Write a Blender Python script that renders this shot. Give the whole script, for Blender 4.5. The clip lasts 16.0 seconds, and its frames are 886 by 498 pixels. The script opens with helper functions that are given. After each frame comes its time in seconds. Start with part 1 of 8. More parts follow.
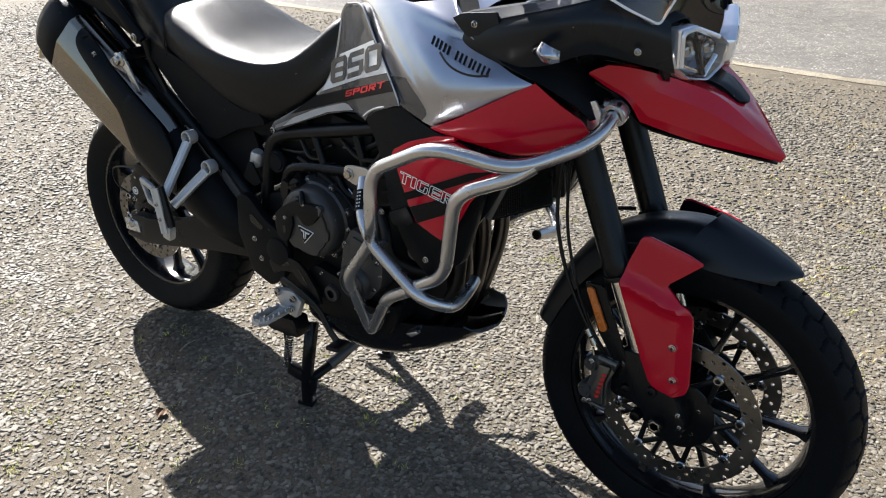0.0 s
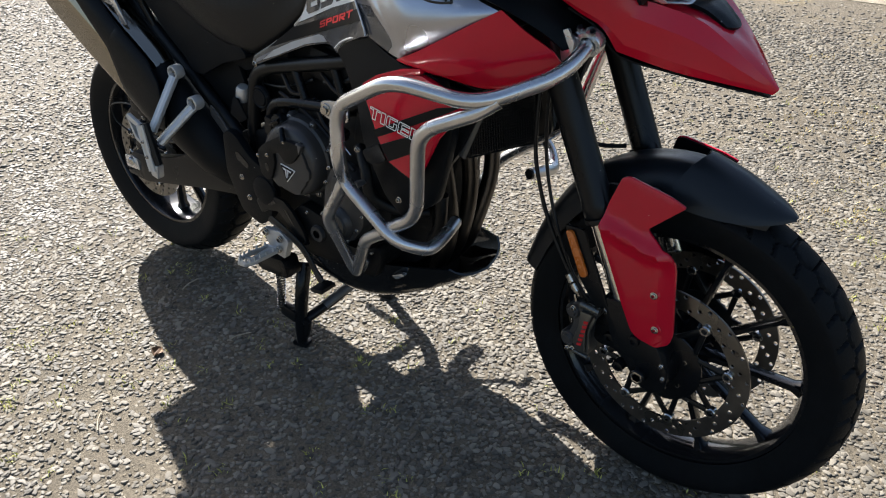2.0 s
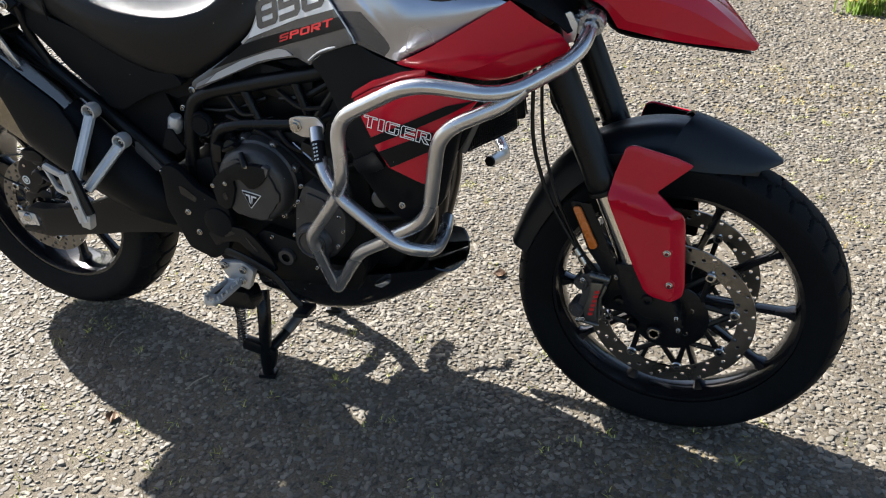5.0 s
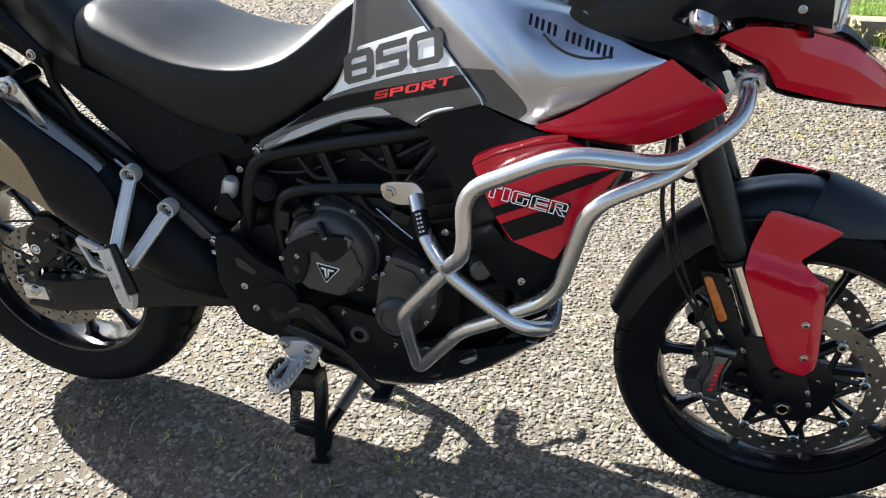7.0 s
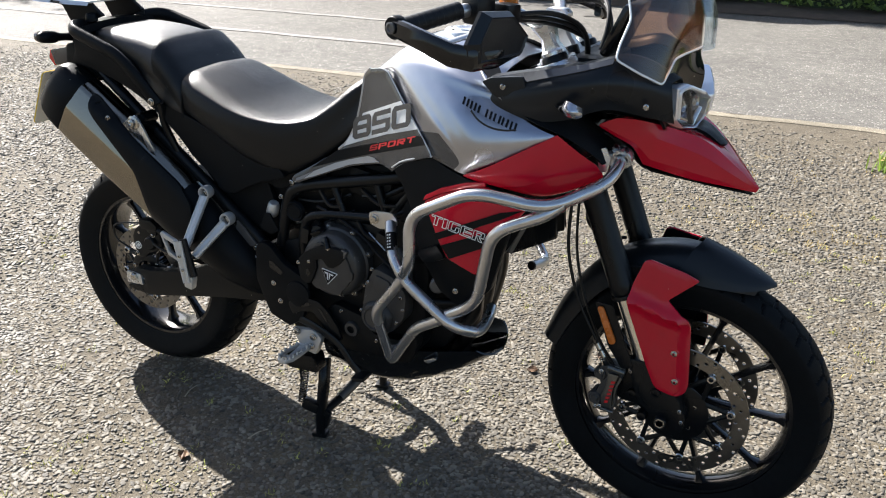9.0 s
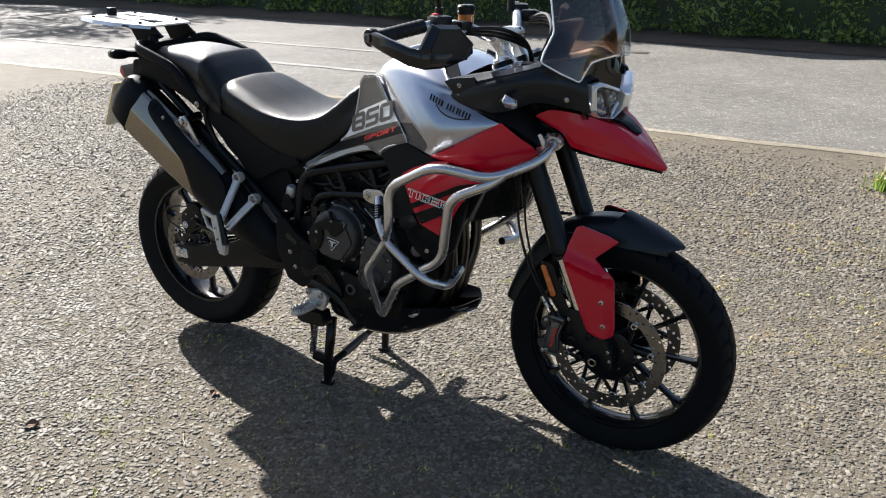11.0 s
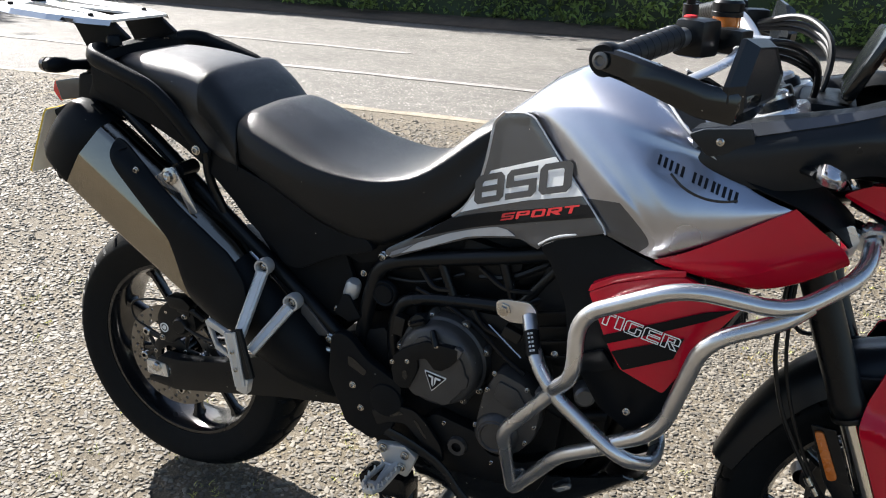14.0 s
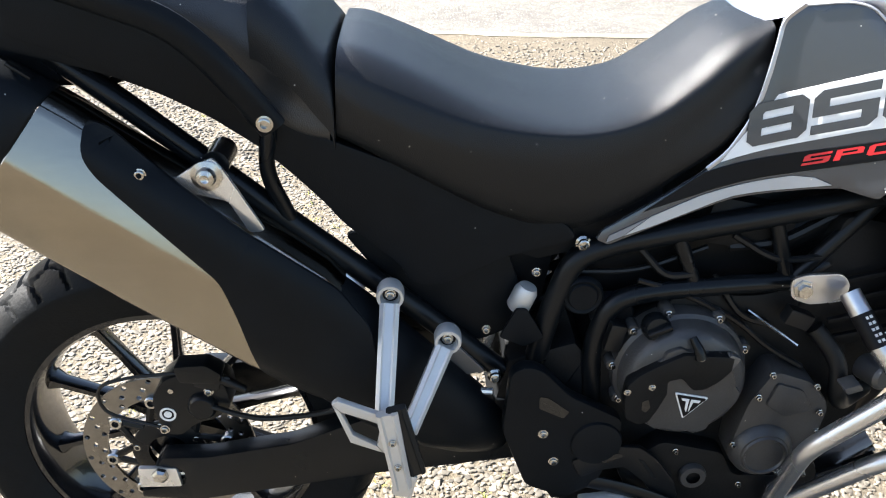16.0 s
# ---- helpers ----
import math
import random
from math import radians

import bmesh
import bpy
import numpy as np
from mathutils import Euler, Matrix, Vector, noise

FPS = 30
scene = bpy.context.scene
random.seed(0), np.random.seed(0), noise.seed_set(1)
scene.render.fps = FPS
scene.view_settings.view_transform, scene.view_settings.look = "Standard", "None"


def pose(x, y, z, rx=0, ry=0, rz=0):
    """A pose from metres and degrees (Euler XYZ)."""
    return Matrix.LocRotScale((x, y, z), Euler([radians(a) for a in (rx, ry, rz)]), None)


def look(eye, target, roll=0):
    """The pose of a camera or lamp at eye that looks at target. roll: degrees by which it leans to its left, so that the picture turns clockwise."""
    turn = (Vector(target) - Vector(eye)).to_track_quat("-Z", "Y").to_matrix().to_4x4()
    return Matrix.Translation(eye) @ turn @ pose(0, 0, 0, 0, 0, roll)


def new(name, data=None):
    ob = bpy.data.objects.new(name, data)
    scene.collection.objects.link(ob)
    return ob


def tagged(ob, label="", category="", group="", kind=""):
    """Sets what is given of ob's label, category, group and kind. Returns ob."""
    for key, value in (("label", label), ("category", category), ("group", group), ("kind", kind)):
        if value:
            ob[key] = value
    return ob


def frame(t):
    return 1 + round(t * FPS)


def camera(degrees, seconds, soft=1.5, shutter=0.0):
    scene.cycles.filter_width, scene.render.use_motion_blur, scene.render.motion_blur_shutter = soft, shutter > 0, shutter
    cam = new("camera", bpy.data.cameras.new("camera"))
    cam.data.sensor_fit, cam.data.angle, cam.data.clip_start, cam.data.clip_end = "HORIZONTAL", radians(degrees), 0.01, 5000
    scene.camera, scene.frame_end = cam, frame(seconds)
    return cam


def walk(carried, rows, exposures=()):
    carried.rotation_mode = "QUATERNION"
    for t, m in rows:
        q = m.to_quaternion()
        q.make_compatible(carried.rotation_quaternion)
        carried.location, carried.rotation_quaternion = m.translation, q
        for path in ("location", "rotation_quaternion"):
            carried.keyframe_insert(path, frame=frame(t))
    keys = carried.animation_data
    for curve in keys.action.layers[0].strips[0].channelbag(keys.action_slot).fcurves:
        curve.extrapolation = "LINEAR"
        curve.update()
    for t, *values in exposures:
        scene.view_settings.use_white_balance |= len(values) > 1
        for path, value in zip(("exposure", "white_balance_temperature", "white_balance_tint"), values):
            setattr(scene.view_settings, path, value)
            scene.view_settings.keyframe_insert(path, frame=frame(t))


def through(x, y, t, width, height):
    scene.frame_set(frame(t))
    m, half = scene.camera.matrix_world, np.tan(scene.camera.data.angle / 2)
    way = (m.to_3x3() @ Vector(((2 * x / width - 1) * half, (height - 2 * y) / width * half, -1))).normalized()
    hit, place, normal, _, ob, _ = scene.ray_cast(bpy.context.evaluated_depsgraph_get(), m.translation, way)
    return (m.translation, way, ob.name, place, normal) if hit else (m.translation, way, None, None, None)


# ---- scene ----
# ---- camera ----
cam = camera(55.3, 16.0, soft=1.1)
METRES, EYE, TURN = 4.661, 1.305, 33.7
X0, Y0 = 1.147, -1.462
ROWS = [
    (0.0, 0.0, 0.0, 0.0, 0.22, -25.9, -0.45),
    (0.5, 0.0318, -0.0005, -0.002, 2.1, -27.43, 0.12),
    (1.0, 0.0462, -0.0005, -0.0069, 3.42, -29.25, 1.07),
    (1.5, 0.0455, 0.0066, -0.0078, 4.19, -30.31, 1.58),
    (2.0, 0.0344, 0.0162, -0.0063, 4.07, -30.12, 1.16),
    (2.5, 0.0142, 0.0207, -0.0028, 2.38, -29.5, 1.56),
    (3.0, 0.0012, 0.0162, -0.0035, -1.0, -29.45, 2.9),
    (5.5, -0.0683, 0.0358, -0.0035, -14.62, -30.9, 2.25),
    (6.0, -0.0815, 0.0647, -0.004, -15.8, -30.62, 1.91),
    (6.5, -0.1018, 0.0806, -0.0006, -17.84, -30.35, 2.23),
    (7.0, -0.1104, 0.0846, -0.0006, -18.96, -29.81, 1.27),
    (7.5, -0.095, 0.0682, 0.0015, -15.57, -28.42, -0.33),
    (8.0, -0.084, 0.0365, 0.0041, -11.97, -26.62, -0.26),
    (8.5, -0.0785, -0.0046, 0.0089, -10.26, -25.13, -0.04),
    (9.0, -0.0643, -0.0401, 0.016, -7.91, -22.97, -0.8),
    (11.5, -0.0271, -0.1567, 0.0163, -3.08, -20.4, -0.45),
    (12.0, -0.0353, -0.1135, 0.0138, -2.46, -21.07, -0.87),
    (12.5, -0.0487, -0.0762, 0.0145, -2.45, -21.2, -0.29),
    (13.0, -0.0631, -0.0258, 0.0123, -2.86, -20.89, -0.16),
    (13.5, -0.0861, 0.0223, 0.0075, -5.29, -20.54, -0.84),
    (14.0, -0.1214, 0.0739, -0.0007, -10.45, -20.92, -1.97),
    (14.5, -0.1528, 0.1235, -0.0137, -13.08, -22.34, -3.77),
    (15.0, -0.1778, 0.1726, -0.0198, -17.38, -25.02, -4.2),
    (15.5, -0.2119, 0.2093, -0.0227, -26.26, -26.84, -2.84),
    (16.0, -0.236, 0.2511, -0.0258, -35.46, -27.03, -1.74),
]
EXPOSURES = [(0.0, 1.99, 6450, 10), (3.0, 1.99, 6450, 10), (5.5, 2.28, 6380, 10), (7.0, 2.53, 6400, 10), (7.5, 2.53, 6520, 10), (8.0, 2.34, 6480, 10), (9.0, 2.00, 6450, 10), (11.5, 1.74, 6380, 10), (12.5, 1.82, 6350, 10), (13.5, 2.08, 6400, 10), (14.5, 2.09, 6450, 10), (15.2, 2.45, 6450, 10), (16.0, 3.00, 6450, 10)]
walk(cam, [(t, pose(X0, Y0, EYE, 0, 0, TURN) @ pose(METRES * x, METRES * y, METRES * z, 90 + pitch, roll, yaw)) for t, x, y, z, yaw, pitch, roll in ROWS], EXPOSURES)

# ---- light: clear sky and one low sun from behind the machine's far side ----
SUN_FROM = Vector((-1.22, 0.60, 1.0)).normalized()
world = bpy.data.worlds.new("world")
scene.world = world
world.use_nodes = True
sky = world.node_tree.nodes.new("ShaderNodeTexSky")
sky.sky_type, sky.sun_disc = "NISHITA", False
sky.sun_elevation = math.asin(SUN_FROM.z)
sky.sun_rotation = math.atan2(SUN_FROM.x, SUN_FROM.y)
sky.air_density, sky.dust_density = 1.0, 2.0
world.node_tree.links.new(sky.outputs[0], world.node_tree.nodes["Background"].inputs[0])
world.node_tree.nodes["Background"].inputs[1].default_value = 0.056
sun = new("sun", bpy.data.lights.new("sun", "SUN"))
sun.data.energy, sun.data.angle, sun.data.color = 5.0, radians(0.55), (1.0, 0.965, 0.925)
sun.matrix_world = look(SUN_FROM * 10, (0, 0, 0))

# ---- materials ----
def material(name, color, rough=0.5, metal=0.0, vary=0.15, scale=30.0, bump=0.0, bump_scale=400.0, coat=0.0, specks=0.0, spec=0.5,
             stretch=None, rough_vary=0.1, random=0.0, transmission=0.0, sheen=0.0, flake=0.0):
    """A painted, cast, moulded or drawn surface: colour varied at two scales, roughness varied, fine relief, dust specks."""
    m = bpy.data.materials.new(name)
    m.use_nodes = True
    nt = m.node_tree
    N, L = nt.nodes, nt.links
    p = N["Principled BSDF"]
    p.inputs["Metallic"].default_value = metal
    p.inputs["Specular IOR Level"].default_value = spec
    p.inputs["Coat Weight"].default_value = coat
    p.inputs["Coat Roughness"].default_value = 0.03
    p.inputs["Transmission Weight"].default_value = transmission
    tc = N.new("ShaderNodeTexCoord")
    vec = tc.outputs["Object"]
    if stretch:
        mp = N.new("ShaderNodeMapping")
        mp.inputs["Scale"].default_value = stretch
        L.new(vec, mp.inputs["Vector"])
        vec = mp.outputs["Vector"]
    a, b = N.new("ShaderNodeTexNoise"), N.new("ShaderNodeTexNoise")
    for n, s, d in ((a, scale, 4), (b, scale * 0.15, 3)):
        n.inputs["Scale"].default_value = s
        n.inputs["Detail"].default_value = d
        L.new(vec, n.inputs["Vector"])
    mean = N.new("ShaderNodeMath")
    mean.operation = "ADD"
    L.new(a.outputs["Fac"], mean.inputs[0])
    L.new(b.outputs["Fac"], mean.inputs[1])
    span = N.new("ShaderNodeMapRange")
    span.inputs["From Min"].default_value, span.inputs["From Max"].default_value = 0.6, 1.4
    span.inputs["To Min"].default_value, span.inputs["To Max"].default_value = 1 - vary, 1 + vary
    L.new(mean.outputs[0], span.inputs["Value"])
    val = span.outputs["Result"]
    if random:
        oi = N.new("ShaderNodeNewGeometry")
        rr = N.new("ShaderNodeMapRange")
        rr.inputs["To Min"].default_value, rr.inputs["To Max"].default_value = 1 - random, 1 + random
        L.new(oi.outputs["Random Per Island"], rr.inputs["Value"])
        mu = N.new("ShaderNodeMath")
        mu.operation = "MULTIPLY"
        L.new(val, mu.inputs[0])
        L.new(rr.outputs["Result"], mu.inputs[1])
        val = mu.outputs[0]
    hue = N.new("ShaderNodeHueSaturation")
    hue.inputs["Color"].default_value = (*color, 1)
    L.new(val, hue.inputs["Value"])
    out = hue.outputs["Color"]
    if specks:
        v = N.new("ShaderNodeTexVoronoi")
        v.inputs["Scale"].default_value = 170
        L.new(tc.outputs["Object"], v.inputs["Vector"])
        near = N.new("ShaderNodeMath")
        near.operation, near.inputs[1].default_value = "LESS_THAN", 0.13
        L.new(v.outputs["Distance"], near.inputs[0])
        pick = N.new("ShaderNodeSeparateColor")
        L.new(v.outputs["Color"], pick.inputs["Color"])
        few = N.new("ShaderNodeMath")
        few.operation, few.inputs[1].default_value = "LESS_THAN", specks
        L.new(pick.outputs["Red"], few.inputs[0])
        both = N.new("ShaderNodeMath")
        both.operation = "MULTIPLY"
        L.new(near.outputs[0], both.inputs[0])
        L.new(few.outputs[0], both.inputs[1])
        mix = N.new("ShaderNodeMix")
        mix.data_type = "RGBA"
        L.new(both.outputs[0], mix.inputs["Factor"])
        L.new(out, mix.inputs["A"])
        mix.inputs["B"].default_value = (0.55, 0.52, 0.45, 1)
        out = mix.outputs["Result"]
    L.new(out, p.inputs["Base Color"])
    rv = N.new("ShaderNodeMapRange")
    rv.inputs["From Min"].default_value, rv.inputs["From Max"].default_value = 0.3, 0.7
    rv.inputs["To Min"].default_value, rv.inputs["To Max"].default_value = max(rough - rough_vary, 0.02), min(rough + rough_vary, 1)
    L.new(b.outputs["Fac"], rv.inputs["Value"])
    L.new(rv.outputs["Result"], p.inputs["Roughness"])
    if bump:
        f = N.new("ShaderNodeTexNoise")
        f.inputs["Scale"].default_value, f.inputs["Detail"].default_value = bump_scale, 3
        L.new(vec, f.inputs["Vector"])
        bp = N.new("ShaderNodeBump")
        bp.inputs["Strength"].default_value, bp.inputs["Distance"].default_value = bump, 0.002
        L.new(f.outputs["Fac"], bp.inputs["Height"])
        L.new(bp.outputs["Normal"], p.inputs["Normal"])
    if flake:
        f = N.new("ShaderNodeTexVoronoi")
        f.inputs["Scale"].default_value = 1800
        L.new(vec, f.inputs["Vector"])
        bp = N.new("ShaderNodeBump")
        bp.inputs["Strength"].default_value, bp.inputs["Distance"].default_value = flake, 0.0003
        L.new(f.outputs["Distance"], bp.inputs["Height"])
        L.new(bp.outputs["Normal"], p.inputs["Normal"])
    return m


def sheet_glass(name, tint, sheen=0.04):
    """Thin tinted plastic: light passes straight through, with a glossy surface."""
    m = bpy.data.materials.new(name)
    m.use_nodes = True
    N, L = m.node_tree.nodes, m.node_tree.links
    N.remove(N["Principled BSDF"])
    t, g, mix, fr = N.new("ShaderNodeBsdfTransparent"), N.new("ShaderNodeBsdfGlossy"), N.new("ShaderNodeMixShader"), N.new("ShaderNodeLayerWeight")
    nz, rp = N.new("ShaderNodeTexNoise"), N.new("ShaderNodeMapRange")
    nz.inputs["Scale"].default_value = 12
    rp.inputs["To Min"].default_value, rp.inputs["To Max"].default_value = 0.02, 0.09
    L.new(nz.outputs["Fac"], rp.inputs["Value"])
    L.new(rp.outputs["Result"], g.inputs["Roughness"])
    t.inputs["Color"].default_value = (*tint, 1)
    steep = N.new("ShaderNodeMath")
    steep.operation, steep.inputs[1].default_value = "POWER", 4.5
    share = N.new("ShaderNodeMapRange")
    share.inputs["To Min"].default_value, share.inputs["To Max"].default_value = sheen, 0.75
    L.new(fr.outputs["Facing"], steep.inputs[0])
    L.new(steep.outputs[0], share.inputs["Value"])
    L.new(share.outputs["Result"], mix.inputs[0])
    L.new(t.outputs[0], mix.inputs[1])
    L.new(g.outputs[0], mix.inputs[2])
    L.new(mix.outputs[0], N["Material Output"].inputs["Surface"])
    return m


BLACK = material("black_plastic", (0.0045, 0.0056, 0.0068), 0.4, vary=0.2, bump=0.15, bump_scale=700, specks=0.006, spec=0.09)
SATIN = material("black_satin_metal", (0.0042, 0.0052, 0.0062), 0.30, vary=0.2, bump=0.05, bump_scale=300, specks=0.008, spec=0.2)
GLOSSBLACK = material("black_gloss_plastic", (0.005, 0.006, 0.007), 0.14, vary=0.2, specks=0.015, spec=0.4)
VINYL = material("seat_vinyl", (0.0044, 0.0052, 0.0062), 0.37, vary=0.10, bump=0.35, bump_scale=900, specks=0.02, rough_vary=0.03, spec=0.27)
VINYL_B = material("pillion_vinyl", (0.009, 0.0102, 0.0118), 0.42, vary=0.10, bump=0.35, bump_scale=650, specks=0.02, rough_vary=0.03, spec=0.55)
MUD = material("mudguard_plastic", (0.0068, 0.0090, 0.0115), 0.33, vary=0.15, bump=0.12, bump_scale=700, specks=0.006, spec=0.27)
RUBBER = material("tyre_rubber", (0.0045, 0.0054, 0.0062), 0.55, vary=0.3, scale=60, bump=0.3, bump_scale=250, spec=0.09)
HOSE = material("hose_rubber", (0.005, 0.0055, 0.006), 0.40, vary=0.2, spec=0.25)
RED = material("red_paint", (0.43, 0.003, 0.018), 0.24, vary=0.05, coat=0.35, specks=0.003, rough_vary=0.03, spec=0.2)
SILVER = material("silver_paint", (0.35, 0.365, 0.415), 0.3, metal=1.0, vary=0.05, coat=1.0, flake=0.06, rough_vary=0.03, specks=0.004)
# true paint of the side panel; on the tank it paints in shade
GRAPHITE_AND_TANK_SHADE = material("graphite_paint", (0.042, 0.046, 0.053), 0.26, metal=0.3, vary=0.06, coat=0.6, flake=0.2, specks=0.02, rough_vary=0.03)
TUBE = material("silver_powder_coat", (0.50, 0.50, 0.505), 0.27, metal=0.9, vary=0.10, bump=0.08, bump_scale=350, specks=0.004)
ALLOY = material("cast_aluminium", (0.62, 0.63, 0.64), 0.3, metal=0.85, vary=0.15, bump=0.2, bump_scale=260)
CAST = material("cast_silver", (0.46, 0.46, 0.45), 0.40, metal=0.55, vary=0.08, bump=0.12, bump_scale=500)
STEEL = material("brushed_steel", (0.26, 0.238, 0.198), 0.14, metal=1.0, vary=0.08, stretch=(1, 1, 6), bump=0.05, bump_scale=160)
PIPE = material("bare_pipe_steel", (0.74, 0.73, 0.74), 0.3, metal=1.0, vary=0.08)
DISC = material("disc_steel", (0.195, 0.186, 0.172), 0.32, metal=1.0, vary=0.18, scale=90)
BOLT = material("bolt_steel", (0.40, 0.39, 0.37), 0.22, metal=1.0, vary=0.2, scale=200)
CASE = material("engine_case_paint", (0.047, 0.046, 0.045), 0.42, metal=0.3, vary=0.2, bump=0.2, bump_scale=300, specks=0.008, spec=0.35)
CASE_DARK = material("crankcase_paint", (0.005, 0.0055, 0.006), 0.5, metal=0.1, vary=0.25, bump=0.2, bump_scale=250, spec=0.16)
RIM = material("rim_black_paint", (0.005, 0.0055, 0.0065), 0.22, vary=0.2, coat=0.4, spec=0.35)
HEADER = material("header_steel", (0.075, 0.070, 0.066), 0.34, metal=1.0, vary=0.25, scale=20)
CHROME = material("fork_chrome", (0.62, 0.61, 0.58), 0.14, metal=1.0, vary=0.08)
AMBER = material("amber_reflector", (0.45, 0.11, 0.008), 0.25, vary=0.2, scale=300, coat=0.6, bump=0.5, bump_scale=900)
FLUID = material("brake_fluid_amber", (0.45, 0.13, 0.02), 0.2, vary=0.2, coat=0.6)
REDLENS = material("red_lens", (0.5, 0.01, 0.012), 0.15, vary=0.1, coat=0.8)
CLEARLENS = material("clear_lens", (0.42, 0.43, 0.45), 0.06, metal=0.85, vary=0.5, scale=90, bump=0.35, bump_scale=140)
LAMP_DARK = material("lamp_inside", (0.30, 0.31, 0.34), 0.1, vary=0.3, spec=0.3, metal=1.0)
WHITE_RIM = material("bright_lamp_rim", (0.82, 0.83, 0.86), 0.12, metal=0.6, vary=0.05, coat=0.5)
GLASS = sheet_glass("lens_cover", (0.93, 0.95, 0.96))
SMOKED = sheet_glass("smoked_screen", (0.62, 0.50, 0.42), 0.07)
CLEARSCREEN = sheet_glass("clear_screen", (0.78, 0.85, 0.90), 0.14)
WHITE_D = material("white_decal", (0.66, 0.67, 0.66), 0.35, vary=0.08, coat=0.4, specks=0.01)
GREY_D = material("pale_grey_decal", (0.36, 0.37, 0.38), 0.35, metal=0.3, vary=0.05, coat=0.4, specks=0.02)
MIDGREY_D = material("mid_grey_decal", (0.17, 0.18, 0.20), 0.35, metal=0.3, vary=0.05, coat=0.4, specks=0.02)
RED_D = material("red_decal", (0.50, 0.012, 0.016), 0.4, vary=0.05)
BLACK_D = material("black_decal", (0.005, 0.005, 0.0055), 0.45, vary=0.1, specks=0.02, spec=0.12)
STAY_GREY = material("stay_grey", (0.10, 0.10, 0.10), 0.4, metal=0.5, vary=0.15)
INK = material("dark_letter", (0.012, 0.012, 0.014), 0.3, metal=0.2, vary=0.1)
PLATE_Y = material("plate_yellow", (0.70, 0.48, 0.03), 0.4, vary=0.06)
PLATE_B = material("plate_back", (0.78, 0.75, 0.66), 0.5, vary=0.06)
SMOKE_LENS = material("smoked_lens", (0.03, 0.02, 0.015), 0.2, vary=0.1, coat=0.5)
RACK = material("rack_aluminium", (0.66, 0.66, 0.66), 0.36, metal=0.6, vary=0.06)
MESH = material("radiator_core", (0.016, 0.016, 0.016), 0.5, metal=0.3, vary=0.3, scale=200)
MIRROR = material("mirror_glass", (0.85, 0.86, 0.86), 0.03, metal=1.0, vary=0.02, rough_vary=0.01)


def stone_ground(name, stone, fines, cell, patches, rough=0.75, depth=0.003, moss=0.0, cover=0.5):
    """Flat chippings of uneven grey and brown stone set in gritty fines, over broad stains, dusty patches and moss."""
    m = bpy.data.materials.new(name)
    m.use_nodes = True
    N, L = m.node_tree.nodes, m.node_tree.links
    p = N["Principled BSDF"]
    vec = N.new("ShaderNodeTexCoord").outputs["Object"]

    def rough_noise(scale, detail, rise=0.5):
        n = N.new("ShaderNodeTexNoise")
        n.inputs["Scale"].default_value, n.inputs["Detail"].default_value, n.inputs["Roughness"].default_value = scale, detail, rise
        L.new(vec, n.inputs["Vector"])
        return n.outputs["Fac"]

    def ranged(value, a, b, lo, hi):
        r = N.new("ShaderNodeMapRange")
        for k, x in zip(("From Min", "From Max", "To Min", "To Max"), (a, b, lo, hi)):
            r.inputs[k].default_value = x
        L.new(value, r.inputs["Value"])
        return r.outputs["Result"]

    def calc(op, x, y):
        n = N.new("ShaderNodeMath")
        n.operation = op
        for i, q in enumerate((x, y)):
            if isinstance(q, (int, float)):
                n.inputs[i].default_value = q
            else:
                L.new(q, n.inputs[i])
        return n.outputs[0]

    def blend(fac, a, b):
        n = N.new("ShaderNodeMix")
        n.data_type = "RGBA"
        L.new(fac, n.inputs["Factor"])
        for k, q in (("A", a), ("B", b)):
            if isinstance(q, tuple):
                n.inputs[k].default_value = (*q, 1)
            else:
                L.new(q, n.inputs[k])
        return n.outputs["Result"]

    v = N.new("ShaderNodeTexVoronoi")
    v.inputs["Scale"].default_value = 1 / cell
    L.new(vec, v.inputs["Vector"])
    pick = N.new("ShaderNodeSeparateColor")
    L.new(v.outputs["Color"], pick.inputs["Color"])
    ramp = N.new("ShaderNodeValToRGB")
    ramp.color_ramp.elements[0].color = (*[c * 0.5 for c in stone], 1)
    ramp.color_ramp.elements[1].color = (*[min(c * 1.75, 0.8) for c in stone], 1)
    k = ramp.color_ramp.elements.new(0.5)
    k.color = (stone[0] * 1.03, stone[1] * 0.98, stone[2] * 0.90, 1)
    L.new(pick.outputs["Red"], ramp.inputs["Fac"])
    grit = rough_noise(210, 5, 0.75)
    bare = rough_noise(3.1, 5, 0.6)
    share = calc("ADD", ranged(bare, 0.35, 0.65, cover - 0.28, cover + 0.22), 0.0)
    isle = calc("MULTIPLY", ranged(v.outputs["Distance"], 0.30, 0.46, 1.0, 0.0), calc("LESS_THAN", pick.outputs["Green"], share))
    sand = blend(ranged(grit, 0.3, 0.7, 0.0, 1.0), tuple(c * 0.45 for c in fines), tuple(c * 1.55 for c in fines))
    out = blend(isle, sand, ramp.outputs["Color"])
    fine = rough_noise(9, 4)
    stain = ranged(calc("MULTIPLY", calc("ADD", rough_noise(0.9, 6), fine), 0.5), 0.3, 0.7, 1 - patches, 1 + patches)
    hs = N.new("ShaderNodeHueSaturation")
    L.new(out, hs.inputs["Color"])
    L.new(stain, hs.inputs["Value"])
    out = hs.outputs["Color"]
    if moss:
        out = blend(ranged(rough_noise(1.7, 9, 0.72), 0.57, 0.74, 0.0, moss), out, (0.20, 0.155, 0.072))
    L.new(out, p.inputs["Base Color"])
    p.inputs["Roughness"].default_value = rough
    p.inputs["Specular IOR Level"].default_value = 0.12
    bp = N.new("ShaderNodeBump")
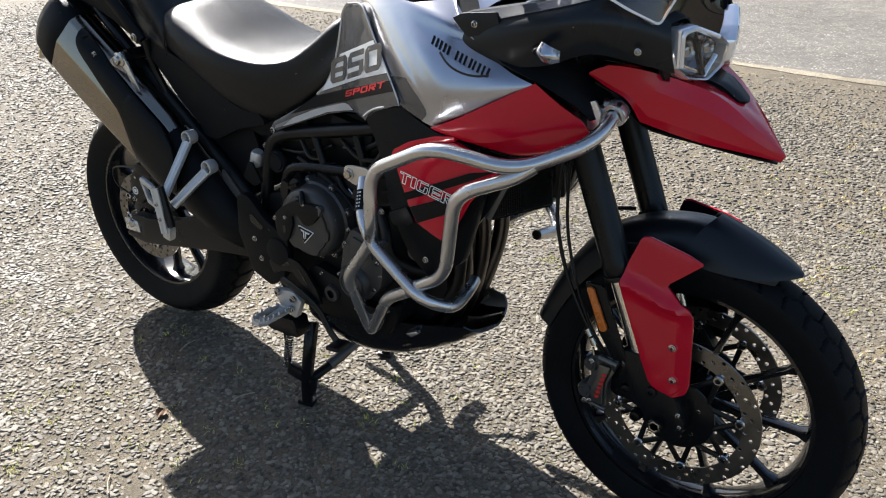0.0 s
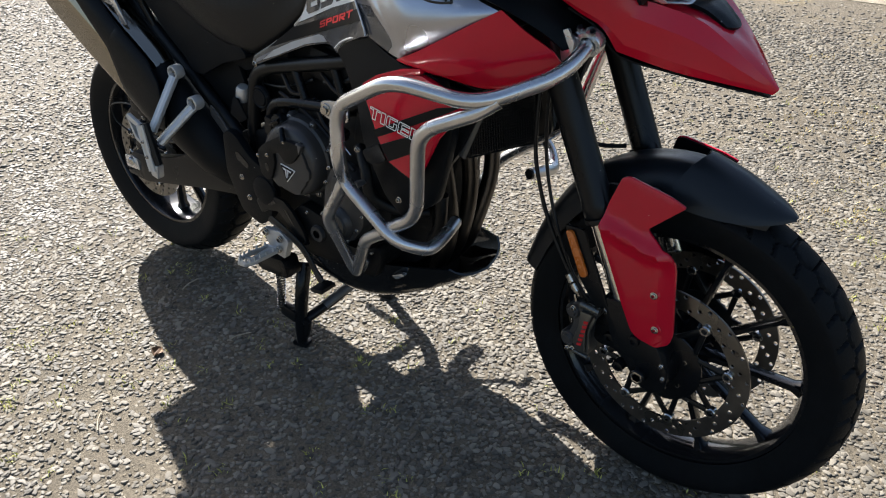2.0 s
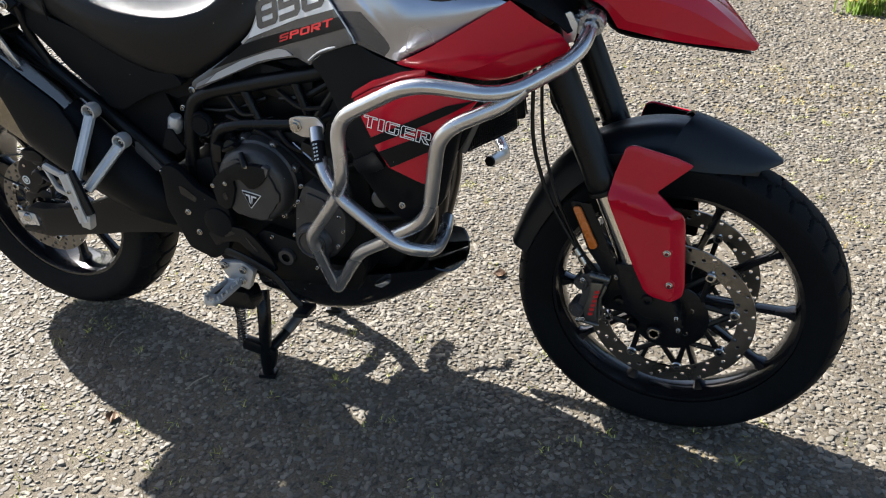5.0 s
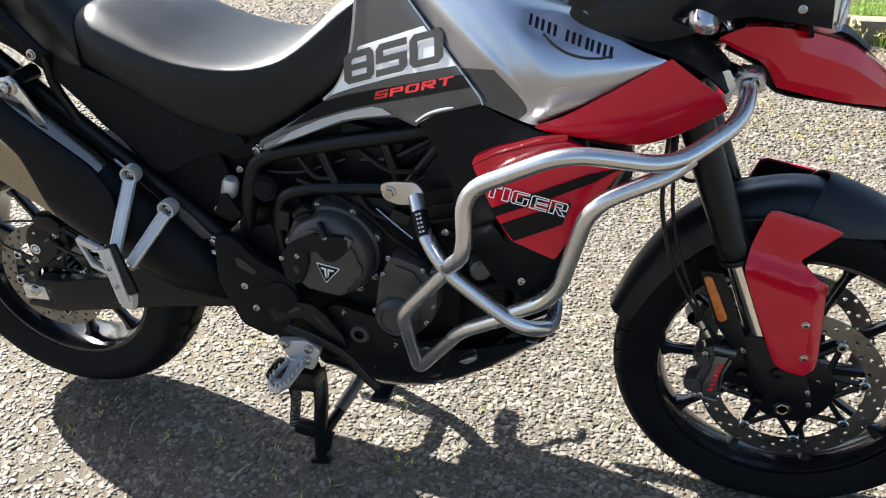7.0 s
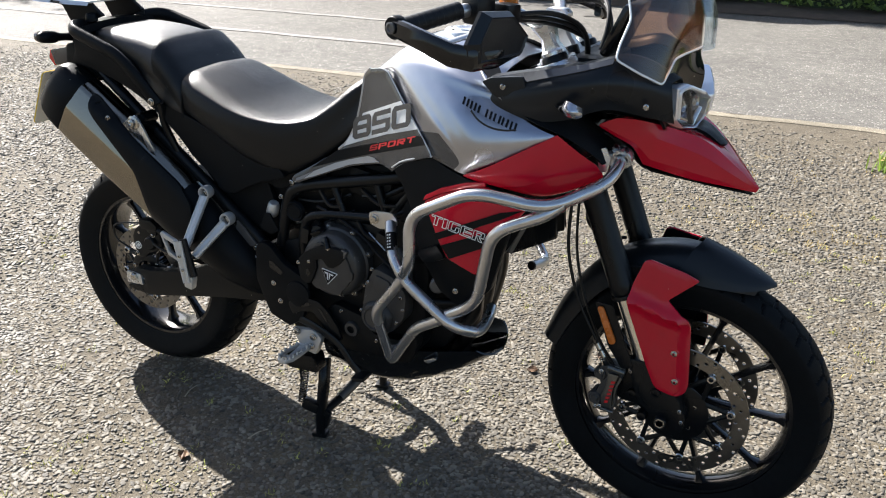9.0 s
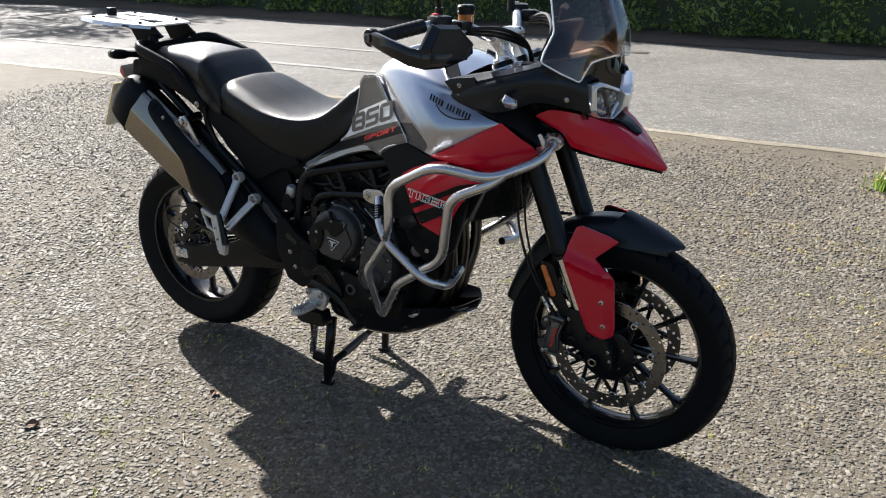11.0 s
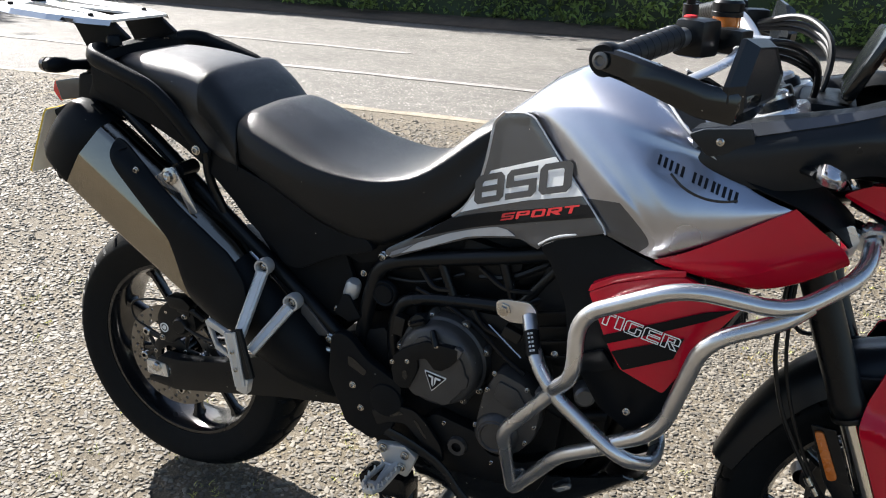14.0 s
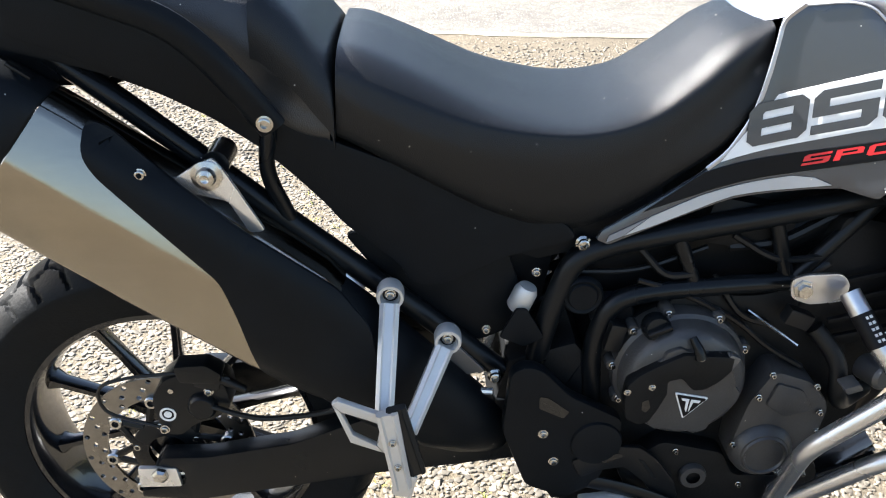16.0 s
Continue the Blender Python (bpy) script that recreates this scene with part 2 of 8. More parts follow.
    bp.inputs["Strength"].default_value, bp.inputs["Distance"].default_value = 0.9, depth
    L.new(calc("ADD", calc("MULTIPLY", isle, calc("ADD", pick.outputs["Blue"], 0.4)), calc("MULTIPLY", grit, 1.1)), bp.inputs["Height"])
    L.new(bp.outputs["Normal"], p.inputs["Normal"])
    return m


CHIPPED = stone_ground("chipped_tarmac", (0.136, 0.121, 0.096), (0.102, 0.086, 0.063), 0.0125, 0.24, rough=0.8, moss=0.6)
ROAD = stone_ground("worn_road", (0.205, 0.196, 0.178), (0.118, 0.111, 0.099), 0.019, 0.30, depth=0.004, cover=0.6)
CHIP = material("stone_chip", (0.120, 0.107, 0.086), 0.7, vary=0.3, scale=60, random=0.5, bump=0.3, bump_scale=300, spec=0.22)
SAND = stone_ground("sandy_line", (0.235, 0.21, 0.168), (0.20, 0.175, 0.13), 0.012, 0.4, depth=0.002)
CALIPER = material("dark_anodised", (0.115, 0.118, 0.110), 0.35, metal=0.8, vary=0.15, bump=0.1)
TAILGREY = material("tail_lamp_grey", (0.06, 0.06, 0.065), 0.2, metal=0.4, vary=0.2, coat=0.5)
PAINT_LINE = stone_ground("worn_white_line", (0.25, 0.24, 0.225), (0.20, 0.19, 0.175), 0.012, 0.45, depth=0.001)
SOIL = material("hedge_soil", (0.07, 0.05, 0.035), 0.9, vary=0.4, scale=8, bump=0.8, bump_scale=30)
CONCRETE = material("kerb_concrete", (0.135, 0.115, 0.083), 0.8, vary=0.3, scale=25, bump=0.5, bump_scale=120)
IRON = material("cover_iron", (0.05, 0.045, 0.04), 0.6, metal=0.6, vary=0.3)
def leafy(name, color, random, through=0.45):
    """Thin leaves: a glossy surface that also lets light through."""
    m = material(name, color, 0.5, vary=0.25, scale=4, random=random)
    N, L = m.node_tree.nodes, m.node_tree.links
    p, t, mix = N["Principled BSDF"], N.new("ShaderNodeBsdfTranslucent"), N.new("ShaderNodeMixShader")
    L.new(p.inputs["Base Color"].links[0].from_socket, t.inputs["Color"])
    mix.inputs[0].default_value = through
    L.new(p.outputs[0], mix.inputs[1])
    L.new(t.outputs[0], mix.inputs[2])
    L.new(mix.outputs[0], N["Material Output"].inputs["Surface"])
    return m


LEAF = leafy("hedge_leaf", (0.15, 0.21, 0.05), 0.7)
HEDGE_SHADE = material("hedge_shade_mass", (0.022, 0.034, 0.012), 0.8, vary=0.4, scale=3, bump=1.0, bump_scale=12)
GRASS = leafy("grass_blade", (0.16, 0.24, 0.04), 0.4)
MOSS = leafy("moss_tuft", (0.33, 0.33, 0.075), 0.45, 0.3)
FLOWER = material("dry_flower", (0.50, 0.36, 0.12), 0.7, vary=0.3, random=0.3)
DEADLEAF = material("dead_leaf", (0.10, 0.05, 0.02), 0.7, vary=0.4, scale=60, bump=0.4)
TWIG = material("dry_twig", (0.30, 0.25, 0.18), 0.8, vary=0.3)
BARK = material("bark", (0.09, 0.07, 0.05), 0.9, vary=0.4, scale=12, bump=0.8, bump_scale=40)
# near-white colour stands in for light glowing in the clear acrylic rim
EDGE = material("acrylic_edge", (0.75, 0.78, 0.78), 0.15, vary=0.1)

# ---- modelling tools ----
def finish(name, bm, mat, sharp=38, outward=True):
    if outward:
        bmesh.ops.recalc_face_normals(bm, faces=bm.faces)
    me = bpy.data.meshes.new(name)
    bm.to_mesh(me)
    bm.free()
    me.materials.append(mat)
    if len(me.polygons):
        me.polygons.foreach_set("use_smooth", [True] * len(me.polygons))
        me.set_sharp_from_angle(angle=radians(sharp))
    return me


def part(name, bm, mat, parent, label="", sharp=38):
    ob = new(name, finish(name, bm, mat, sharp))
    ob.parent = parent
    if label:
        ob["label"] = label
    return ob


def twin(ob, parent=None, label=""):
    """The same part on the other side of the machine, mirrored across its middle plane."""
    me = ob.data.copy()
    me.transform(Matrix.Scale(-1, 4, (0, 1, 0)))
    me.flip_normals()
    o = new(ob.name.split(".")[0], me)
    o.parent = parent or ob.parent
    if label or ob.get("label"):
        o["label"] = label or ob["label"]
    for c in ob.children:
        twin(c, o)
    return o


def fillet(pts, r, steps=5, closed=False):
    """Round off the corners of a polyline."""
    pts = [Vector(p) for p in pts]
    n, out = len(pts), []
    for i, p in enumerate(pts):
        if not closed and i in (0, n - 1):
            out.append(p)
            continue
        a, b = pts[i - 1] - p, pts[(i + 1) % n] - p
        d = min(r, a.length * 0.48, b.length * 0.48)
        p0, p1 = p + a.normalized() * d, p + b.normalized() * d
        for k in range(steps + 1):
            t = k / steps
            out.append(p0 * (1 - t) ** 2 + p * 2 * t * (1 - t) + p1 * t * t)
    return out


def tube(pts, r, seg=14, bend=0.03, steps=6, caps=True, bm=None, squash=None):
    """A bent tube; r is one radius or one for each end. squash: (across, up) factors for a flat section."""
    bm = bm or bmesh.new()
    line = fillet(pts, bend, steps) if bend else [Vector(p) for p in pts]
    line = [p for i, p in enumerate(line) if i == 0 or (p - line[i - 1]).length > 1e-5]
    n = len(line)
    lens = [0.0]
    for i in range(1, n):
        lens.append(lens[-1] + (line[i] - line[i - 1]).length)
    t = (line[1] - line[0]).normalized()
    up = Vector((0, 1, 0)) if abs(t.y) < 0.9 else Vector((1, 0, 0))
    u = (up - t * up.dot(t)).normalized()
    rings = []
    for i, p in enumerate(line):
        t = (line[min(i + 1, n - 1)] - line[max(i - 1, 0)]).normalized()
        u = (u - t * u.dot(t)).normalized()
        w = t.cross(u)
        f = lens[i] / max(lens[-1], 1e-9)
        rr = r if not isinstance(r, (tuple, list)) else r[0] + (r[1] - r[0]) * f
        su, sw = squash or (1, 1)
        rings.append([bm.verts.new(p + (u * math.cos(a) * su + w * math.sin(a) * sw) * rr) for a in [2 * math.pi * k / seg for k in range(seg)]])
    for i in range(n - 1):
        for k in range(seg):
            bm.faces.new((rings[i][k], rings[i][(k + 1) % seg], rings[i + 1][(k + 1) % seg], rings[i + 1][k]))
    if caps:
        bm.faces.new(rings[0][::-1])
        bm.faces.new(rings[-1])
    return bm


def lathe(profile, centre, axis=(0, 1, 0), seg=32, bm=None, closed=False):
    """Turn a profile of (radius, height along the axis) round an axis."""
    bm = bm or bmesh.new()
    c, a = Vector(centre), Vector(axis).normalized()
    u = a.orthogonal().normalized()
    w = a.cross(u)
    rings = []
    for r, h in profile:
        if r < 1e-6:
            rings.append([bm.verts.new(c + a * h)])
        else:
            rings.append([bm.verts.new(c + a * h + (u * math.cos(t) + w * math.sin(t)) * r) for t in [2 * math.pi * k / seg for k in range(seg)]])
    pairs = list(zip(rings, rings[1:])) + ([(rings[-1], rings[0])] if closed else [])
    for p, q in pairs:
        for k in range(seg):
            j = (k + 1) % seg
            if len(p) == 1 and len(q) > 1:
                bm.faces.new((p[0], q[k], q[j]))
            elif len(q) == 1 and len(p) > 1:
                bm.faces.new((p[k], p[j], q[0]))
            elif len(p) > 1:
                bm.faces.new((p[k], p[j], q[j], q[k]))
    return bm


def plate(outline, y0, y1, bevel=0.002, bend=0.0, surface=None, bm=None, segs=2, dense=False):
    """A flat piece cut to an outline in x and z, between y0 and y1. surface(x, z) is added to y."""
    tmp = bmesh.new()
    pts = [(p[0], p[1]) for p in fillet([(x, z, 0) for x, z in outline], bend, 4, True)] if bend else outline
    lo = [tmp.verts.new((x, y0, z)) for x, z in pts]
    hi = [tmp.verts.new((x, y1, z)) for x, z in pts]
    a, b = tmp.faces.new(lo), tmp.faces.new(hi[::-1])
    n = len(pts)
    for i in range(n):
        tmp.faces.new((lo[i], hi[i], hi[(i + 1) % n], lo[(i + 1) % n]))
    bmesh.ops.recalc_face_normals(tmp, faces=tmp.faces)
    if bevel:
        edges = list({e for f in (a, b) for e in f.edges})
        bmesh.ops.bevel(tmp, geom=edges, offset=bevel, segments=segs, profile=0.6, affect="EDGES", clamp_overlap=True)
    if dense:
        bmesh.ops.triangulate(tmp, faces=[f for f in tmp.faces if len(f.verts) > 4])
        for _ in range(3):
            bmesh.ops.subdivide_edges(tmp, edges=[e for e in tmp.edges if e.calc_length() > 0.018], cuts=1, use_grid_fill=True)
            bmesh.ops.triangulate(tmp, faces=[f for f in tmp.faces if len(f.verts) > 4])
    if surface:
        for v in tmp.verts:
            v.co.y += surface(v.co.x, v.co.z)
    return merge(tmp, bm)


def merge(src, bm=None):
    if bm is None:
        return src
    me = bpy.data.meshes.new("join")
    src.to_mesh(me)
    src.free()
    bm.from_mesh(me)
    bpy.data.meshes.remove(me)
    return bm


def block(centre, size, rot=(0, 0, 0), bevel=0.004, bm=None, segs=2):
    """A box with rounded edges."""
    tmp = bmesh.new()
    bmesh.ops.create_cube(tmp, size=1)
    for v in tmp.verts:
        v.co = Vector([c * s for c, s in zip(v.co, size)])
    if bevel:
        bmesh.ops.bevel(tmp, geom=tmp.edges[:], offset=bevel, segments=segs, profile=0.6, affect="EDGES", clamp_overlap=True)
    bmesh.ops.transform(tmp, matrix=pose(*centre, *rot), verts=tmp.verts)
    return merge(tmp, bm)


def catmull(p, n):
    """Smooth a row of points, with n steps between each two."""
    p = [Vector(q) for q in p]
    e = [p[0] * 2 - p[1]] + p + [p[-1] * 2 - p[-2]]
    out = []
    for i in range(1, len(e) - 2):
        a, b, c, d = e[i - 1], e[i], e[i + 1], e[i + 2]
        for k in range(n):
            t = k / n
            out.append(0.5 * ((2 * b) + (c - a) * t + (2 * a - 5 * b + 4 * c - d) * t * t + (3 * b - a - 3 * c + d) * t ** 3))
    return out + [p[-1]]


def creased(p, n, corners):
    """Like catmull, with sharp corners at the given points of the row."""
    cuts = [0] + sorted(corners) + [len(p) - 1]
    out = []
    for a, b in zip(cuts, cuts[1:]):
        if b > a:
            out += catmull(p[a:b + 1], n)[(1 if out else 0):]
    return out


def shell(bm, thick):
    """Give an open skin a thickness, inwards along its vertex normals, with closed rims."""
    bm.normal_update()
    faces, rim = bm.faces[:], [e for e in bm.edges if e.is_boundary]
    inner = {v: bm.verts.new(v.co - v.normal * thick) for v in bm.verts[:]}
    for f in faces:
        bm.faces.new([inner[v] for v in reversed(f.verts)])
    for e in rim:
        a, b = e.verts
        bm.faces.new((b, a, inner[a], inner[b]))


def skin(rows, nu=4, nv=4, mirror=False, thick=0.0, bm=None, close=False, cu=(), cv=(), tone=None):
    """A smooth skin through rows of points; mirror: both sides of the machine, welded on its middle plane."""
    tmp = bmesh.new()
    fine = [creased(r, nu, cu) for r in rows]
    cols = [creased(c, nv, cv) for c in zip(*fine)]
    for side in ((1, -1) if mirror else (1,)):
        g = [[tmp.verts.new((q.x, q.y * side, q.z)) for q in c] for c in cols]
        for i in range(len(g) - 1):
            for j in range(len(g[0]) - 1):
                f = tmp.faces.new((g[i][j], g[i + 1][j], g[i + 1][j + 1], g[i][j + 1]))
                f.material_index = 1 if tone and tone(i / nu, j / nv) else 0
        if close:
            tmp.faces.new(g[0])
            tmp.faces.new(g[-1])
    bmesh.ops.remove_doubles(tmp, verts=tmp.verts, dist=0.0004)
    bmesh.ops.recalc_face_normals(tmp, faces=tmp.faces)
    if thick:
        shell(tmp, thick)
    return merge(tmp, bm)


def loft(rings, bm=None, caps=True):
    """Closed rings of equal length, joined one to the next."""
    bm = bm or bmesh.new()
    g = [[bm.verts.new(p) for p in r] for r in rings]
    n = len(g[0])
    for a, b in zip(g, g[1:]):
        for k in range(n):
            bm.faces.new((a[k], a[(k + 1) % n], b[(k + 1) % n], b[k]))
    if caps:
        bm.faces.new(g[0][::-1])
        bm.faces.new(g[-1])
    return bm


def bolt_bm(at, axis=(0, -1, 0), r=0.006, h=0.005, bm=None):
    """A flanged socket-head bolt."""
    return lathe([(0, -0.001), (r * 1.3, -0.001), (r * 1.3, h * 0.25), (r, h * 0.35), (r, h), (r * 0.85, h * 1.12), (r * 0.58, h * 1.12), (r * 0.5, h * 0.1), (0, h * 0.1)], at, axis, 12, bm)


def bolts(parent, places, r=0.006, axis=(0, -1, 0), h=0.005, mat=None):
    for at in places:
        part("bolt", bolt_bm(at, axis, r, h), mat or BOLT, parent)


GLYPHS = {"8": "111 101 111 101 111", "5": "111 100 111 001 111", "0": "111 101 101 101 111", "S": "111 100 111 001 111", "P": "111 101 111 100 100", "O": "111 101 101 101 111",
          "R": "111 101 111 100 100", "T": "111 010 010 010 010", "I": "010 010 010 010 010", "G": "111 100 101 101 111", "E": "111 100 111 100 111"}


def glyph(body, place, stroke=0.27, gap=0.10, cut=0.10, thin=0.0):
    """Square wide lettering: each sign is built from strokes on a grid; place(u, v, up) gives the point for u along the word and v up it."""
    bm = bmesh.new()
    n = len(body)
    wide = [0.42 if c == "I" else 1.0 for c in body]
    total = sum(wide) + gap * (n - 1)
    x0 = 0.0
    for c, w in zip(body, wide):
        rows = GLYPHS[c].split()
        us = [0, 0, w, w] if c == "I" else ([0, 0.5 - stroke / 2, 0.5 + stroke / 2, 1] if c == "T" else [0, stroke, 1 - stroke, 1])
        vs = [0, 0.22, 0.40, 0.60, 0.78, 1.0]
        us = [u + thin * (1 if k % 2 == 0 else -1) * (1 if k < 2 else 1) for k, u in enumerate(us)] if thin and c not in "IT" else us
        seen = {}

        def at(u, v):
            key = (round(u, 4), round(v, 4))
            if key not in seen:
                seen[key] = bm.verts.new(place((x0 + u) / total, v))
            return seen[key]
        for r, row in enumerate(rows):
            v1, v0 = vs[5 - r], vs[4 - r]
            for k in range(3):
                if row[k] == "0" or us[k + 1] - us[k] < 1e-6:
                    continue
                a, b = us[k], us[k + 1]
                p = [(a, v0), (b, v0), (b, v1), (a, v1)]
                if r == 0 and k == 0 and c in "80SGOE5":
                    p = [(a, v0), (b, v0), (b, v1), (a + cut, v1), (a, v1 - cut * 1.2)]
                elif r == 4 and k == 2 and c in "80SGO5":
                    p = [(a, v0), (b - cut, v0), (b, v0 + cut * 1.2), (b, v1), (a, v1)]
                elif r == 0 and k == 2 and c in "80PRO":
                    p = [(a, v0), (b, v0), (b, v1 - cut * 1.2), (b - cut, v1), (a, v1)]
                elif r == 4 and k == 0 and c in "80OG":
                    p = [(a + cut, v0), (b, v0), (b, v1), (a, v1), (a, v0 + cut * 1.2)]
                bm.faces.new([at(*q) for q in p])
        if c == "R":
            bm.faces.new([at(*q) for q in ((us[1], vs[2]), (1 - stroke * 1.15, 0), (1, 0), (us[2], vs[2]))])
        x0 += w + gap
    return bm


def letters(body, size, shear=0.0, stretch=1.0, bold=0.0, thick=0.001):
    """Raised lettering in the built-in font, lying in its own x-y plane."""
    cu = bpy.data.curves.new("lettering", "FONT")
    cu.body, cu.size, cu.shear, cu.offset, cu.extrude = body, size, shear, bold, thick
    cu.resolution_u = 4
    ob = new("lettering", cu)
    bpy.context.view_layer.update()
    me = bpy.data.meshes.new_from_object(ob.evaluated_get(bpy.context.evaluated_depsgraph_get()))
    bpy.data.objects.remove(ob)
    bpy.data.curves.remove(cu)
    xs = [v.co.x for v in me.vertices]
    for v in me.vertices:
        v.co.x = (v.co.x - min(xs)) * stretch
    return me

# ---- the place: chipped parking ground, road, hedge, verge ----
GZ = -0.012


def sheet(name, x0, x1, y0, y1, z, mat, label, category, nx=1, ny=1, wave=None):
    bm = bmesh.new()
    g = [[bm.verts.new((x0 + (x1 - x0) * i / nx, y0 + (y1 - y0) * j / ny, z)) for j in range(ny + 1)] for i in range(nx + 1)]
    if wave:
        for i, col in enumerate(g):
            for j, v in enumerate(col):
                wave(v, i, j)
    for i in range(nx):
        for j in range(ny):
            bm.faces.new((g[i][j], g[i + 1][j], g[i + 1][j + 1], g[i][j + 1]))
    return tagged(new(name, finish(name, bm, mat, outward=False)), label, category, kind="structure")


sheet("ground", -600, 600, -600, 600, GZ, CHIPPED, "chipped grey tarmac parking ground with moss and grit", "ground")


def road_edge(v, i, j):
    v.co.y += 0.35 * math.sin(v.co.x * 0.13 + 1) * (1 if j == 0 else 0.3) + (noise.noise(Vector((v.co.x * 1.7, j, 0))) * 0.12 if j == 0 else 0)


sheet("road", -80, 60, 3.95, 9.9, GZ + 0.002, ROAD, "worn grey tarmac road beside the parking ground", "road", 280, 1, road_edge)


def ragged(v, i, j):
    v.co.y += 0.35 * math.sin(v.co.x * 0.13 + 1) + noise.noise(Vector((v.co.x * 0.9, 0, 2))) * 0.08 + noise.noise(Vector((v.co.x * 5.1, j * 7.3, 2))) * 0.04


sheet("sandy_edge", -40, 1.3, 3.86, 3.97, GZ + 0.0035, SAND, "thin line of pale sand along the road edge", "road edge", 300, 1, ragged)
def worn(v, i, j):
    v.co.y += noise.noise(Vector((v.co.x * 2.3, j * 3.0, 5))) * 0.03 + 0.02 * v.co.x


sheet("road_line", -11.5, -1.0, 5.55, 5.66, GZ + 0.008, PAINT_LINE, "worn white line on the tarmac road", "road line", 60, 1,
      worn)
sheet("road_line_far", -16, -3.5, 7.0, 7.1, GZ + 0.008, PAINT_LINE, "worn white line on the tarmac road", "road line", 60, 1,
      worn)


def scatter_leaves(name, places, mat, parent=None, seed=1):
    """Many small folded leaves; places: (x, y, z, size)."""
    rnd = np.random.default_rng(seed)
    P = np.array(places)
    n = len(P)
    d = rnd.normal(size=(n, 3))
    d /= np.linalg.norm(d, axis=1)[:, None]
    u = np.cross(d, rnd.normal(size=(n, 3)))
    u /= np.linalg.norm(u, axis=1)[:, None]
    w = np.cross(d, u)
    s = P[:, 3:4]
    c = P[:, :3]
    v = np.stack([c - u * s, c + w * s * 0.45 + d * s * 0.15, c + u * s, c - w * s * 0.45 + d * s * 0.15], 1).reshape(-1, 3)
    f = [(4 * i, 4 * i + 1, 4 * i + 2) for i in range(n)] + [(4 * i, 4 * i + 2, 4 * i + 3) for i in range(n)]
    me = bpy.data.meshes.new(name)
    me.from_pydata(v.tolist(), [], f)
    me.materials.append(mat)
    ob = new(name, me)
    ob.parent = parent
    return ob


# hedge along the far side of the road: an uneven bank of leaves
def hedge_top(x):
    return 2.3 + 0.5 * noise.noise(Vector((x * 0.5, 3, 0)))


def hedge_face(x, z):
    return 10.15 + 0.35 * noise.noise(Vector((x * 0.8, z * 1.4, 1))) + 0.16 * z - 0.25 * max(0, 0.4 - z)


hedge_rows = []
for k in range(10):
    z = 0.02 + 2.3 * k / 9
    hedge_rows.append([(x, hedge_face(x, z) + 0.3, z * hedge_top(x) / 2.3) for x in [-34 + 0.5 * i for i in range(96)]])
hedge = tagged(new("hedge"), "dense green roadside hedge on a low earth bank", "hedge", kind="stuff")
# dark sheet behind the leaves paints in the shade between them
part("hedge_mass", skin(hedge_rows, 1, 1), HEDGE_SHADE, hedge)
hr = np.random.default_rng(7)
spots = []
while len(spots) < 42000:
    x = -30 + 42 * hr.random()
    z = 0.12 + 1.9 * hr.random() ** 1.5
    lump = noise.noise(Vector((x * 2.2, z * 2.4, 4)))
    if lump < -0.18 and hr.random() < 0.75:
        continue
    spots.append((x, hedge_face(x, z) + 0.28 - 0.22 * hr.random() - 0.15 * lump, z, 0.018 + 0.055 * hr.random() ** 2))
scatter_leaves("hedge_leaves", spots, LEAF, hedge, 3)
def banked(v, i, j):
    v.co.z += 0.05 * j + 0.05 * noise.noise(Vector((v.co.x * 2, j, 0))) * min(j, 1)


def lumpy(v, i, j):
    v.co.z += 0.03 * noise.noise(v.co * 1.3)


sheet("hedge_bank", -60, 40, 9.75, 10.9, GZ + 0.012, SOIL, "dark earth bank under the hedge", "bank", 200, 3,
      banked)

# a tree behind the hedge, whose crown shades the far end of the road
tree = tagged(new("roadside_tree"), "tall green tree standing behind the hedge", "tree")
tree.location = (-18.5, 12.0, 0)
part("trunk", tube([(0, 0, -0.05), (0.1, 0, 2.2), (-0.1, 0.2, 4.2), (0.1, 0.1, 6.0)], (0.22, 0.06), 10, 0.5), BARK, tree)
for k in range(6):
    a = k * 1.05
    part("limb", tube([(0, 0, 2.6 + 0.4 * k), (0.9 * math.cos(a), 0.9 * math.sin(a), 3.4 + 0.4 * k), (2.2 * math.cos(a), 2.2 * math.sin(a), 3.9 + 0.45 * k)], (0.08, 0.02), 7, 0.4), BARK, tree)
tr = np.random.default_rng(5)
crown = []
for c in range(46):
    a, rr, zz = 6.28 * tr.random(), 2.9 * tr.random() ** 0.6, 2.9 + 4.2 * tr.random()
    cx, cy = rr * math.cos(a), rr * math.sin(a)
    for q in range(190):
        o = tr.normal(size=3) * 0.33
        crown.append((cx + o[0], cy + o[1], zz + o[2] * 0.7, 0.06 + 0.05 * tr.random()))
scatter_leaves("crown", crown, LEAF, tree, 9)

# grass verge behind a concrete kerb
verge = sheet("verge", 1.42, 9.5, 3.47, 3.83, GZ + 0.085, SOIL, "earth of the narrow grass verge", "verge", 40, 4, lumpy)


def kerb_stone(x, y, long, turn):
    ob = new("kerb_stone", finish("kerb_stone", block((x, y, GZ + 0.03), (long, 0.12, 0.18), (0, 0, turn), 0.02), CONCRETE))
    tagged(ob, "weathered sandy concrete kerb stone along the grass verge", "kerb stone", "kerb stones along the verge")


for k in range(9):
    kerb_stone(1.86 + 0.915 * k, 3.415, 0.905, 0)
    kerb_stone(1.95 + 0.915 * k, 3.89, 0.905, 0)
kerb_stone(1.352, 3.50, 0.19, 118)
kerb_stone(1.352, 3.66, 0.16, 82)
